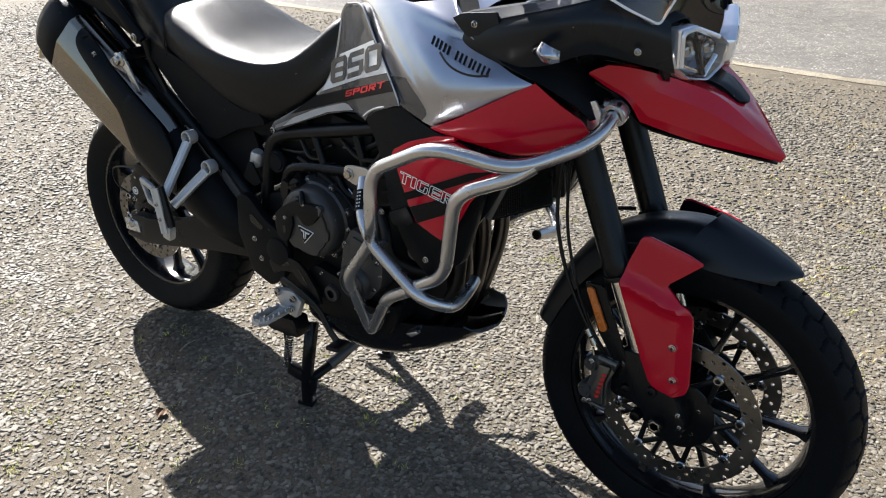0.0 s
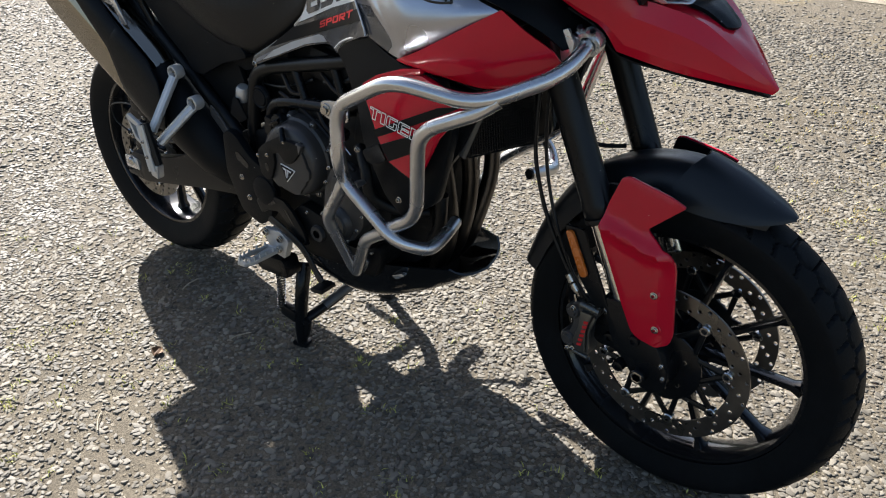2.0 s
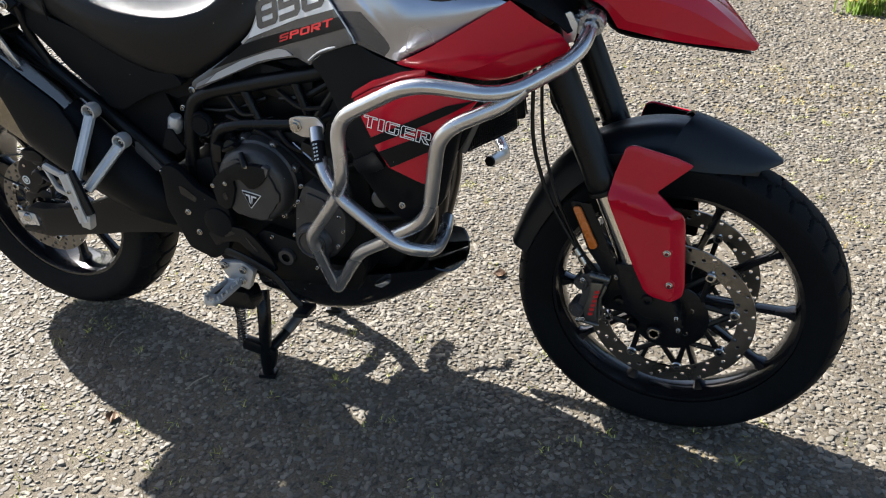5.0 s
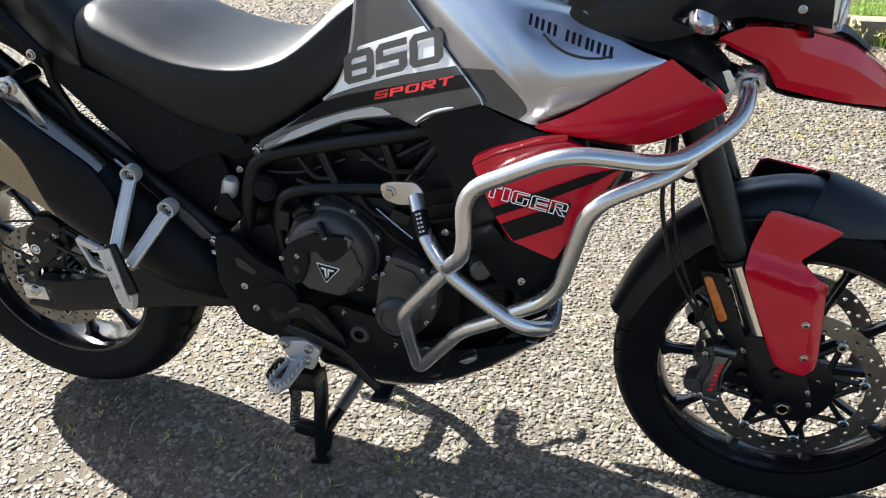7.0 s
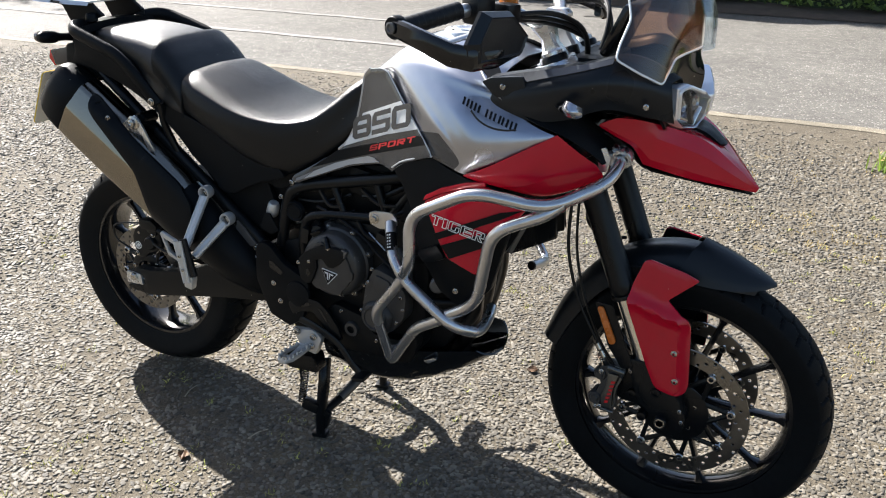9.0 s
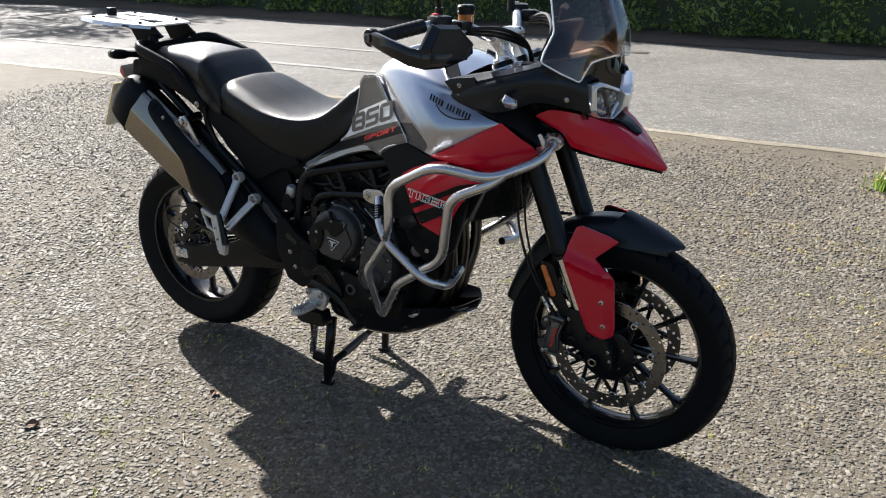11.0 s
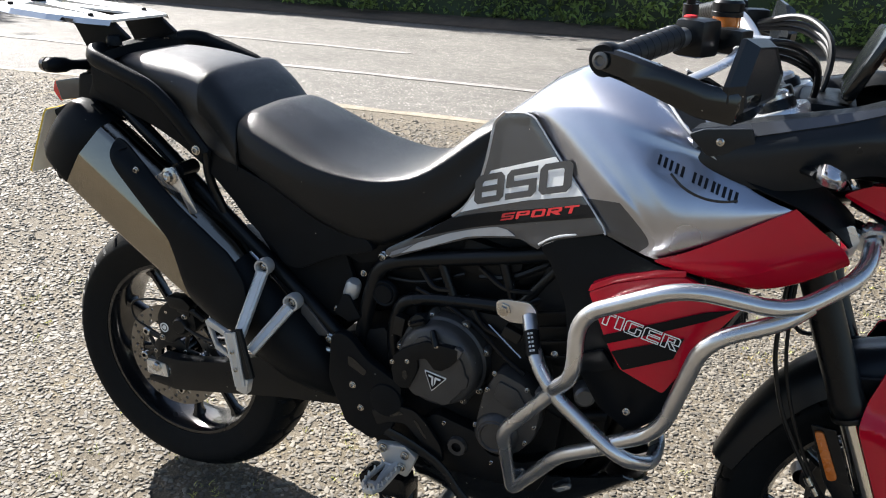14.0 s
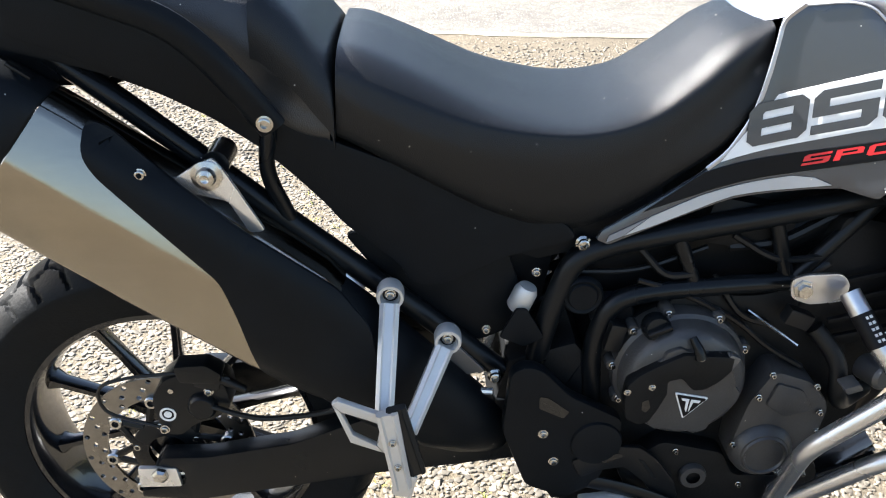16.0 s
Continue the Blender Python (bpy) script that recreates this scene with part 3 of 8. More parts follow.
kerb_stone(1.424, 3.81, 0.19, 42)


def blades(name, places, mat, seed, parent=None, splay=1.0, wide=1.0):
    """Bent grass blades; places: (x, y, z, height)."""
    rnd = np.random.default_rng(seed)
    v, f = [], []
    for x, y, z, h in places:
        a = 6.28 * rnd.random()
        b = a + 1.57
        w = wide * h * (0.035 + 0.03 * rnd.random())
        lean = splay * h * (0.15 + 0.5 * rnd.random())
        dx, dy, bx, by = math.cos(a) * w, math.sin(a) * w, math.cos(b) * lean, math.sin(b) * lean
        k = len(v)
        v += [(x - dx, y - dy, z), (x + dx, y + dy, z), (x + bx * 0.35 + dx * 0.8, y + by * 0.35 + dy * 0.8, z + h * 0.6), (x + bx * 0.35 - dx * 0.8, y + by * 0.35 - dy * 0.8, z + h * 0.6), (x + bx, y + by, z + h)]
        f += [(k, k + 1, k + 2, k + 3), (k + 3, k + 2, k + 4)]
    me = bpy.data.meshes.new(name)
    me.from_pydata(v, [], f)
    me.materials.append(mat)
    ob = new(name, me)
    ob.parent = parent
    return ob


gr = np.random.default_rng(11)
tagged(blades("verge_grass", [(1.42 + 4.2 * gr.random() ** 1.6, 3.48 + 0.34 * gr.random(), GZ + 0.08, 0.02 + 0.04 * gr.random()) for _ in range(14000)], GRASS, 12),
       "short bright green grass of the verge", "grass", kind="stuff")

# weeds at the foot of the kerb
for wx, wy, n, hh in ((1.33, 3.30, 130, 0.13), (1.62, 3.31, 70, 0.09), (1.95, 3.32, 90, 0.10)):
    weed = tagged(new("weed"), "ragged weed with dry yellow flowers at the kerb", "weed", "weeds along the kerb")
    weed.location = (wx, wy, GZ)
    blades("leaves", [(0.05 * gr.normal(), 0.03 * gr.normal(), 0, hh * (0.4 + 0.7 * gr.random())) for _ in range(n)], GRASS, int(wx * 100), weed)
    scatter_leaves("flowers", [(0.06 * gr.normal(), 0.035 * gr.normal(), hh * (0.45 + 0.5 * gr.random()), 0.012) for _ in range(n)], FLOWER, weed, int(wx * 77))["kind"] = "stuff"

# iron cover in the road
cover = tagged(new("iron_cover", finish("iron_cover", block((-1.9, 8.6, GZ + 0.004), (0.30, 0.17, 0.010), (0, 0, 4), 0.003), IRON)), "small rusty iron cover set in the road", "utility cover")

# ---- the motorcycle: x forward, y to its left, z up ----
bike = tagged(new("motorcycle"), "red, silver and black adventure motorcycle parked on its centre stand", "motorcycle")
bike.location = (0, -0.017, 0)
RED_L, SIL_L = "glossy red paint", "metallic silver paint"

FX, FZ = 0.783, 0.305
RX, RZ = -0.768, 0.333


def tyre(cx, cz, R, rim, half, blocks, seed):
    """A road tyre with slanted tread grooves cut into its crown and shoulders."""
    bm = bmesh.new()
    prof = []
    for k in range(41):
        s = -1 + 2 * k / 40
        a = s * 1.30
        r = R - (1 - math.cos(a)) * half * 0.72
        prof.append((r, half * math.sin(a) / math.sin(1.30) if abs(a) < 1.5708 else half, s))
    side = [(rim + (prof[0][0] - rim) * f, half * (0.99 - 0.20 * (1 - f) ** 1.5)) for f in (0.0, 0.06, 0.2, 0.45, 0.72)]
    line = [(r, -y, None) for r, y in side] + prof + [(r, y, None) for r, y in reversed(side)]
    n = 14 * blocks
    rings = []
    for i in range(n):
        t = 2 * math.pi * i / n
        ring = []
        for r, y, s in line:
            if s is not None:
                u = t * blocks / (2 * math.pi)
                zig = abs(2 * (u % 1.0) - 1)
                seam = 0.30 + 0.13 * zig
                if abs(abs(s) - seam) < 0.03 or (abs(s) < seam and (u + 0.5) % 1.0 < 0.11) or (seam < abs(s) < 0.86 and (u + (abs(s) - seam) * 0.55) % 1.0 < 0.11):
                    r -= 0.0065
            ring.append(bm.verts.new((cx + r * math.cos(t), y, cz + r * math.sin(t))))
        rings.append(ring)
    for i in range(n):
        a, b = rings[i], rings[(i + 1) % n]
        for k in range(len(line) - 1):
            bm.faces.new((a[k], a[k + 1], b[k + 1], b[k]))
    return bm


def brake_disc(cx, cz, y, r0, r1, thick, holes):
    """A drilled disc ring with a wavy inner edge."""
    bm = bmesh.new()
    rows = 3
    def at(i, j, di=0.0, dj=0.0):
        t = 2 * math.pi * (i + di) / holes
        r = r0 + (r1 - r0) * (j + dj) / rows
        return (cx + r * math.cos(t), y, cz + r * math.sin(t))
    hole_r = 0.0042
    for i in range(holes):
        for j in range(rows):
            ring = [at(i, j), at(i, j, 0.5), at(i, j, 1), at(i, j, 1, 0.5), at(i, j, 1, 1), at(i, j, 0.5, 1), at(i, j, 0, 1), at(i, j, 0, 0.5)]
            if (i + j) % 3 == 0:
                c = Vector(at(i, j, 0.5, 0.5))
                inner = []
                for p in ring:
                    d = (Vector(p) - c).normalized()
                    inner.append(c + d * hole_r)
                vo, vi = [bm.verts.new(p) for p in ring], [bm.verts.new(p) for p in inner]
                for k in range(8):
                    bm.faces.new((vo[k], vo[(k + 1) % 8], vi[(k + 1) % 8], vi[k]))
            else:
                bm.faces.new([bm.verts.new(p) for p in ring])
    bmesh.ops.remove_doubles(bm, verts=bm.verts, dist=0.0002)
    bmesh.ops.recalc_face_normals(bm, faces=bm.faces)
    bmesh.ops.solidify(bm, geom=bm.faces[:], thickness=thick)
    return bm


def wheel(name, cx, cz, R, rim, half, rim_half, blocks, discs, spoke_phase, hub_half, label):
    hub = part(name, lathe([(0.0, -hub_half), (0.03, -hub_half), (0.036, -hub_half + 0.006), (0.03, -hub_half * 0.4), (0.03, hub_half * 0.4), (0.036, hub_half - 0.006), (0.03, hub_half), (0.0, hub_half)], (cx, 0, cz), seg=28), RIM, bike, label)
    part("tyre", tyre(cx, cz, R, rim + 0.004, half, blocks, 1), RUBBER, hub, "black rubber tyre with blocky tread", 50)
    lip = rim_half
    part("rim", lathe([(rim + 0.010, -lip), (rim + 0.012, -lip + 0.006), (rim - 0.002, -lip + 0.012), (rim - 0.006, -lip * 0.5), (rim - 0.008, 0), (rim - 0.006, lip * 0.5), (rim - 0.002, lip - 0.012), (rim + 0.012, lip - 0.006), (rim + 0.010, lip), (rim - 0.004, lip), (rim - 0.008, lip - 0.008), (rim - 0.013, lip * 0.5), (rim - 0.015, 0), (rim - 0.013, -lip * 0.5), (rim - 0.008, -lip + 0.008), (rim - 0.004, -lip)], (cx, 0, cz), seg=72, closed=True), RIM, hub, "glossy black cast rim")
    for k in range(10):
        t = 2 * math.pi * k / 10 + spoke_phase
        c, s = math.cos(t), math.sin(t)
        rr = []
        for r, w, h in ((0.026, 0.015, 0.022), (0.07, 0.0085, 0.015), (0.14, 0.0062, 0.012), (rim - 0.03, 0.0068, 0.013), (rim - 0.009, 0.015, 0.020)):
            ring = []
            for u, v in ((-1, -0.6), (-0.6, -1), (0.6, -1), (1, -0.6), (1, 0.6), (0.6, 1), (-0.6, 1), (-1, 0.6)):
                ring.append((cx + r * c - u * w * s, v * h, cz + r * s + u * w * c))
            rr.append(ring)
        part("spoke", loft(rr), RIM, hub)
    for side, y, r0, r1, th in discs:
        d = part("brake_disc", brake_disc(cx, cz, y, r0, r1, th, 60), DISC, hub, "drilled bare steel brake disc")
        rc = r0 - 0.004
        for k in range(8):
            t = 2 * math.pi * k / 8 + 0.2
            at = (cx + rc * math.cos(t), y - 0.001, cz + rc * math.sin(t))
            part("bobbin", lathe([(0, 0.001), (0.0048, 0.001), (0.0052, -0.006), (0.0085, -0.006), (0.0105, -0.004), (0.0105, 0.007), (0, 0.007)], at, (0, 1, 0), 14), BOLT, hub)
        arms = bmesh.new()
        for k in range(8):
            t = 2 * math.pi * k / 8 + 0.2
            for q in (t + 0.30, t - 0.30):
                part("carrier_arm", tube([(cx + rc * math.cos(t), y, cz + rc * math.sin(t)), (cx + r0 * 0.58 * math.cos(q), y + 0.004 * side, cz + r0 * 0.58 * math.sin(q))], (0.0058, 0.0050), 6, 0, squash=(0.7, 1.1)), SATIN, hub)
        lathe([(0.03, -0.005), (r0 * 0.56, -0.004), (r0 * 0.60, -0.002), (r0 * 0.60, 0.002), (r0 * 0.56, 0.004), (0.03, 0.005)], (cx, y + 0.004 * side, cz), seg=32, bm=arms, closed=True)
        part("disc_carrier", arms, SATIN, hub)
        for k in range(5):
            t = 2 * math.pi * k / 5 + 0.5
            part("bolt", bolt_bm((cx + 0.047 * math.cos(t), y - 0.003, cz + 0.047 * math.sin(t)), (0, -1, 0) if side < 0 else (0, 1, 0), 0.0055), BOLT, hub)
    return hub


front = wheel("front_wheel", FX, FZ, 0.324, 0.241, 0.050, 0.036, 40, ((-1, -0.074, 0.125, 0.160, 0.0045), (1, 0.074, 0.125, 0.160, 0.0045)), radians(0), 0.055, "black cast ten-spoke front wheel")
rear = wheel("rear_wheel", RX, RZ, 0.320, 0.216, 0.075, 0.058, 38, ((-1, -0.079, 0.092, 0.1275, 0.0045),), radians(16), 0.07, "black cast ten-spoke rear wheel")

# ---- fork, guards and front brake ----
RAKE = 0.40


def fork_x(z):
    return 0.570 + (0.775 - z) * RAKE


FA = Vector((RAKE, 0, -1)).normalized()
leg = part("fork_leg", lathe([(0, 0), (0.026, 0), (0.029, 0.004), (0.029, 0.06), (0.0275, 0.066), (0.0275, 0.50), (0.029, 0.505), (0.029, 0.525), (0.0265, 0.53), (0, 0.53)], (fork_x(1.075), -0.103, 1.075), FA, 28), SATIN, bike, "black anodised upside-down fork leg")
part("stanchion", lathe([(0, 0), (0.0225, 0), (0.0225, 0.24), (0, 0.24)], (fork_x(0.59), -0.103, 0.59), FA, 24), CHROME, leg, "bright chrome stanchion")
part("fork_seal", lathe([(0.023, 0), (0.030, 0), (0.031, 0.004), (0.030, 0.009), (0.023, 0.009)], (fork_x(0.583), -0.103, 0.583), FA, 24, closed=True), HOSE, leg)
foot = plate([(fork_x(0.44) - 0.03, 0.44), (fork_x(0.44) + 0.03, 0.44), (0.790, 0.37), (0.815, 0.32), (0.812, 0.285), (0.785, 0.268), (0.755, 0.278), (0.735, 0.31), (0.705, 0.34), (0.69, 0.38)], -0.130, -0.080, 0.010, 0.012)
part("fork_bottom", foot, SATIN, leg, "black cast fork bottom")
axle = part("axle_nut", lathe([(0.0105, -0.004), (0.0105, -0.010), (0.0125, -0.011), (0.0145, -0.009), (0.0145, 0.004), (0.0, 0.004), (0.0, -0.004)], (FX - 0.020, -0.134, FZ), seg=28), SATIN, leg, "black hollow axle end")
part("axle_socket", lathe([(0.0085, -0.0112), (0.0105, -0.0118), (0.0125, -0.0112), (0.0125, -0.009), (0.0085, -0.009)], (FX - 0.020, -0.134, FZ), seg=6, closed=True), BOLT, axle, "bright rim of the hexagon socket")
for bx, bz in ((0.690, 0.345), (0.745, 0.372), (0.720, 0.305)):
    part("bracket_boss", lathe([(0, -0.006), (0.004, -0.006), (0.005, -0.009), (0.010, -0.008), (0.012, 0.0), (0.012, 0.008)], (bx, -0.128 if bx > 0.70 else -0.110, bz), seg=18), SATIN, leg)
part("caliper_bracket", plate([(0.640, 0.404), (0.690, 0.420), (0.735, 0.392), (0.770, 0.345), (0.760, 0.300), (0.735, 0.292), (0.700, 0.318), (0.660, 0.318), (0.645, 0.345)], -0.108, -0.090, 0.004, 0.012), SATIN, leg, "black cast caliper bracket")
part("clamp_bolt", bolt_bm((0.800, -0.129, 0.338), r=0.0036), BOLT, leg)
part("clamp_bolt", bolt_bm((0.806, -0.129, 0.312), r=0.0036), BOLT, leg)
part("fork_cap", lathe([(0, 0), (0.018, 0), (0.022, 0.004), (0.022, 0.016), (0, 0.016)], (fork_x(1.085), -0.103, 1.085), FA, 20), ALLOY, leg, "silver fork cap")
left_leg = twin(leg)

for z, name, lab in ((1.045, "top_yoke", "bare silver cast top yoke"), (0.89, "bottom_yoke", "black bottom yoke")):
    x = fork_x(z)
    bm = block((x - 0.02, 0, z), (0.07, 0.15, 0.03), (0, -21, 0), 0.008)
    for s in (-1, 1):
        lathe([(0.0295, -0.018), (0.044, -0.018), (0.047, -0.012), (0.047, 0.010), (0.044, 0.016), (0.036, 0.018), (0.0295, 0.018)], (x, s * 0.103, z), FA, 24, bm, closed=True)
    part(name, bm, ALLOY if "top" in name else SATIN, bike, lab)
part("steering_head", tube([(0.40, 0, 1.04), (0.475, 0, 0.84)], 0.04, 20, 0), SATIN, bike)


def guard_y(x, z):
    up = 0.20 * max(0.0, z - 0.560) - 0.05 * max(0.0, 0.70 - x)
    front_edge = 0.790 + 0.10 * (0.50 - z)
    fold = 0.9 * max(0.0, x - front_edge + 0.012) if z < 0.56 else 0.0
    ridge = -0.010 * math.exp(-((z - 0.565 + 0.25 * (x - 0.73)) / 0.012) ** 2)
    return up + fold + ridge


GUARD = [(0.684, 0.668), (0.697, 0.672), (0.771, 0.657), (0.802, 0.646), (0.744, 0.594), (0.790, 0.556), (0.796, 0.545), (0.808, 0.40), (0.805, 0.380), (0.783, 0.374), (0.749, 0.380), (0.736, 0.391), (0.715, 0.436), (0.664, 0.562), (0.660, 0.580), (0.668, 0.62)]
guard = part("fork_guard", plate(GUARD, -0.132, -0.127, 0.0015, 0.006, guard_y, dense=True), RED, bike, "glossy red fork guard", 30)
for at in ((0.772, -0.1305, 0.478), (0.781, -0.1305, 0.411)):
    part("bolt_recess", lathe([(0, 0.002), (0.010, 0.002), (0.011, 0.0)], at, (0, -1, 0), 18), RED, guard)
part("guard_liner", plate([(0.735 + (x - 0.735) * 0.985, 0.52 + (z - 0.52) * 0.985) for x, z in GUARD], -0.1255, -0.1235, 0.0, 0.006, guard_y, dense=True), BLACK, guard, "black inner face of the guard", 30)
bolts(guard, [(0.772, -0.132, 0.478), (0.781, -0.132, 0.411)], 0.0055, h=0.004)
twin(guard)
refl = part("reflector", plate([(0.598, 0.553), (0.612, 0.556), (0.649, 0.474), (0.634, 0.467)], -0.140, -0.133, 0.002, 0.008), AMBER, bike, "amber side reflector")
part("reflector_bracket", plate([(0.592, 0.56), (0.63, 0.56), (0.672, 0.46), (0.69, 0.42), (0.665, 0.41), (0.628, 0.462)], -0.132, -0.124, 0.002, 0.005), SATIN, bike)
twin(refl)

# front mudguard: a long hood over the tyre with a raised step in its middle
fen = []
prof_mid = [(0.445, 0.395), (0.483, 0.492), (0.545, 0.590), (0.615, 0.648), (0.700, 0.680), (0.780, 0.684), (0.850, 0.660), (0.915, 0.622)]
for f, (w, drop) in zip((0.0, 0.35, 0.72, 1.0), ((0.0, 0.0), (0.026, 0.004), (0.052, 0.022), (0.066, 0.058))):
    row = []
    for i, (x, z) in enumerate(prof_mid):
        k = (0.72, 0.85, 0.95, 1.0, 1.0, 0.98, 0.85, 0.42)[i]
        d = Vector((x - FX, z - FZ)).normalized()
        row.append((x - d.x * drop * k, w * k, z - d.y * drop * k - (0.004 if f == 0 and i in (3, 4) else 0)))
    fen.append(row)
mud = part("front_mudguard", skin(fen, 5, 4, True, 0.004), MUD, bike, "matt black plastic front mudguard")
step_rows = []
for f, w, lift in ((0.0, 0.0, 0.006), (0.10, 0.022, 0.010), (0.28, 0.044, 0.010), (0.62, 0.062, 0.0), (1.0, 0.071, 0.0)):
    row = []
    for x, top, base, wide in ((0.765, 0.692, 0.622, 1.0), (0.800, 0.689, 0.617, 1.0), (0.850, 0.672, 0.616, 0.95), (0.895, 0.651, 0.617, 0.74), (0.925, 0.636, 0.619, 0.44), (0.944, 0.624, 0.620, 0.10)):
        back = -0.022 * max(0.0, 1 - f * 2.2) if x < 0.77 else 0.0
        row.append((x - 0.02 * f * (x < 0.77) - back, w * wide, top + (base - top) * f + lift * (1 - f) * (0.944 - x) / 0.18))
    step_rows.append(row)
part("mudguard_nose", skin(step_rows, 4, 3, True, 0.004), MUD, mud)
stay = part("mudguard_stay", plate([(0.60, 0.63), (0.74, 0.652), (0.75, 0.60), (0.70, 0.55), (0.66, 0.54)], -0.088, -0.078, 0.003, 0.01), BLACK, mud)
twin(stay)

# four-piston caliper
cal = part("front_caliper", plate([(0.615, 0.400), (0.634, 0.409), (0.669, 0.404), (0.672, 0.392), (0.657, 0.368), (0.655, 0.323), (0.654, 0.293), (0.627, 0.294), (0.612, 0.304), (0.610, 0.327), (0.620, 0.359), (0.612, 0.385)], -0.127, -0.086, 0.004, 0.004), CASE, bike, "dark silver four-piston brake caliper")
part("caliper_face", plate([(0.637, 0.394), (0.662, 0.393), (0.651, 0.356), (0.651, 0.304), (0.630, 0.303), (0.624, 0.326), (0.634, 0.358)], -0.135, -0.126, 0.0025, 0.004), CALIPER, cal, "olive grey machined face")
part("caliper_rib", plate([(0.664, 0.390), (0.669, 0.386), (0.658, 0.356), (0.657, 0.312), (0.6535, 0.312), (0.6535, 0.356)], -0.133, -0.126, 0.0015, 0.003), CALIPER, cal)
part("caliper_barrel", tube([(0.634, -0.127, 0.405), (0.672, -0.127, 0.400)], 0.0075, 14, 0), CALIPER, cal, "silver bridge barrel")
part("caliper_barrel", tube([(0.618, -0.127, 0.297), (0.655, -0.127, 0.291)], 0.0045, 12, 0), CALIPER, cal)
for px, pz, pr in ((0.617, 0.382, 0.016), (0.610, 0.318, 0.018)):
    part("piston_housing", lathe([(0, 0.006), (pr * 0.45, 0.006), (pr * 0.55, 0.003), (pr * 0.8, 0.003), (pr, -0.002), (pr, -0.034)], (px, -0.126, pz), (-0.15, -1, 0), 24), CASE, cal)
for k in range(6):
    x, z = 0.6345 + 0.0022 * k, 0.317 + 0.0105 * k
    part("caliper_mark", plate([(x, z), (x + 0.009, z + 0.002), (x + 0.0095, z + 0.008), (x + 0.0005, z + 0.006)], -0.1362, -0.1348, 0), RED_D, cal, "faded red marking")
for at in ((0.621, -0.132, 0.394), (0.624, -0.132, 0.303), (0.614, -0.132, 0.300), (0.684, -0.124, 0.408)):
    part("caliper_bolt", bolt_bm(at, r=0.0042), BOLT, cal)
part("bleed_nipple", lathe([(0, 0), (0.004, 0), (0.004, 0.016), (0.0025, 0.022), (0, 0.022)], (0.622, -0.12, 0.395), (-0.3, 0, 1), 8), BOLT, cal)
twin(cal)
part("brake_hose", tube([(0.520, -0.10, 0.86), (0.516, -0.115, 0.733), (0.518, -0.118, 0.66), (0.545, -0.12, 0.56), (0.598, -0.125, 0.47), (0.632, -0.12, 0.415)], 0.0038, 8, 0.06), HOSE, bike)
part("sensor_cable", tube([(0.530, -0.09, 0.86), (0.530, -0.105, 0.733), (0.536, -0.11, 0.65), (0.566, -0.12, 0.55), (0.61, -0.125, 0.46), (0.645, -0.12, 0.41)], 0.0032, 7, 0.06), HOSE, bike)
part("brake_hose", tube([(0.53, 0.02, 0.80), (0.525, -0.03, 0.70), (0.56, 0.03, 0.645), (0.60, 0.07, 0.64)], 0.0042, 7, 0.05), HOSE, bike)
for at in ((0.607, -0.127, 0.452), (0.618, -0.128, 0.436)):
    part("hose_clip", lathe([(0.003, -0.008), (0.0062, -0.008), (0.0062, 0.008), (0.003, 0.008)], at, (0.5, 0, -0.8), 10, closed=True), BOLT, bike)

# ---- beak, lamp and cowl ----
beak_rows = [
    [(0.570, 0.143, 0.951), (0.604, 0.140, 0.933), (0.638, 0.135, 0.916), (0.660, 0.124, 0.880), (0.745, 0.094, 0.855), (0.815, 0.050, 0.836), (0.871, 0.006, 0.818)],
    [(0.571, 0.146, 0.955), (0.608, 0.146, 0.941), (0.645, 0.142, 0.925), (0.674, 0.128, 0.893), (0.755, 0.094, 0.868), (0.820, 0.049, 0.843), (0.873, 0.005, 0.820)],
    [(0.582, 0.147, 0.962), (0.618, 0.145, 0.956), (0.654, 0.138, 0.946), (0.700, 0.118, 0.930), (0.766, 0.082, 0.902), (0.826, 0.044, 0.860), (0.875, 0.004, 0.823)],
    [(0.604, 0.146, 0.972), (0.630, 0.143, 0.973), (0.664, 0.130, 0.968), (0.706, 0.104, 0.956), (0.768, 0.064, 0.928), (0.828, 0.034, 0.876), (0.876, 0.003, 0.826)],
    [(0.606, 0.122, 0.970), (0.636, 0.112, 0.970), (0.668, 0.094, 0.962), (0.710, 0.064, 0.950), (0.772, 0.030, 0.924), (0.832, 0.015, 0.877), (0.877, 0.001, 0.827)],
    [(0.640, 0.040, 0.960), (0.662, 0.03, 0.958), (0.690, 0.020, 0.952), (0.720, 0.0, 0.944), (0.775, 0.0, 0.918), (0.834, 0.0, 0.876), (0.877, 0.0, 0.827)],
]
beak = part("beak", skin(beak_rows, 4, 2, True, 0.004, cu=(3,), cv=(1, 2, 3)), RED, bike, "glossy red pointed beak", 16)
part("beak_inlay", skin([[(0.730, 0.045, 0.950), (0.762, 0.036, 0.938), (0.792, 0.027, 0.915)], [(0.735, 0.02, 0.950), (0.768, 0.016, 0.938), (0.80, 0.012, 0.912)], [(0.737, 0.0, 0.950), (0.770, 0.0, 0.937), (0.803, 0.0, 0.911)]], 3, 3, True, 0.006), BLACK, beak, "black inlay")
under = [[(0.580, 0.138, 0.940), (0.628, 0.130, 0.914), (0.662, 0.116, 0.872), (0.745, 0.086, 0.851), (0.815, 0.046, 0.831), (0.866, 0.004, 0.814)], [(0.60, 0.0, 0.93), (0.64, 0.0, 0.90), (0.69, 0.0, 0.87), (0.75, 0.0, 0.848), (0.815, 0.0, 0.830), (0.866, 0.0, 0.814)]]
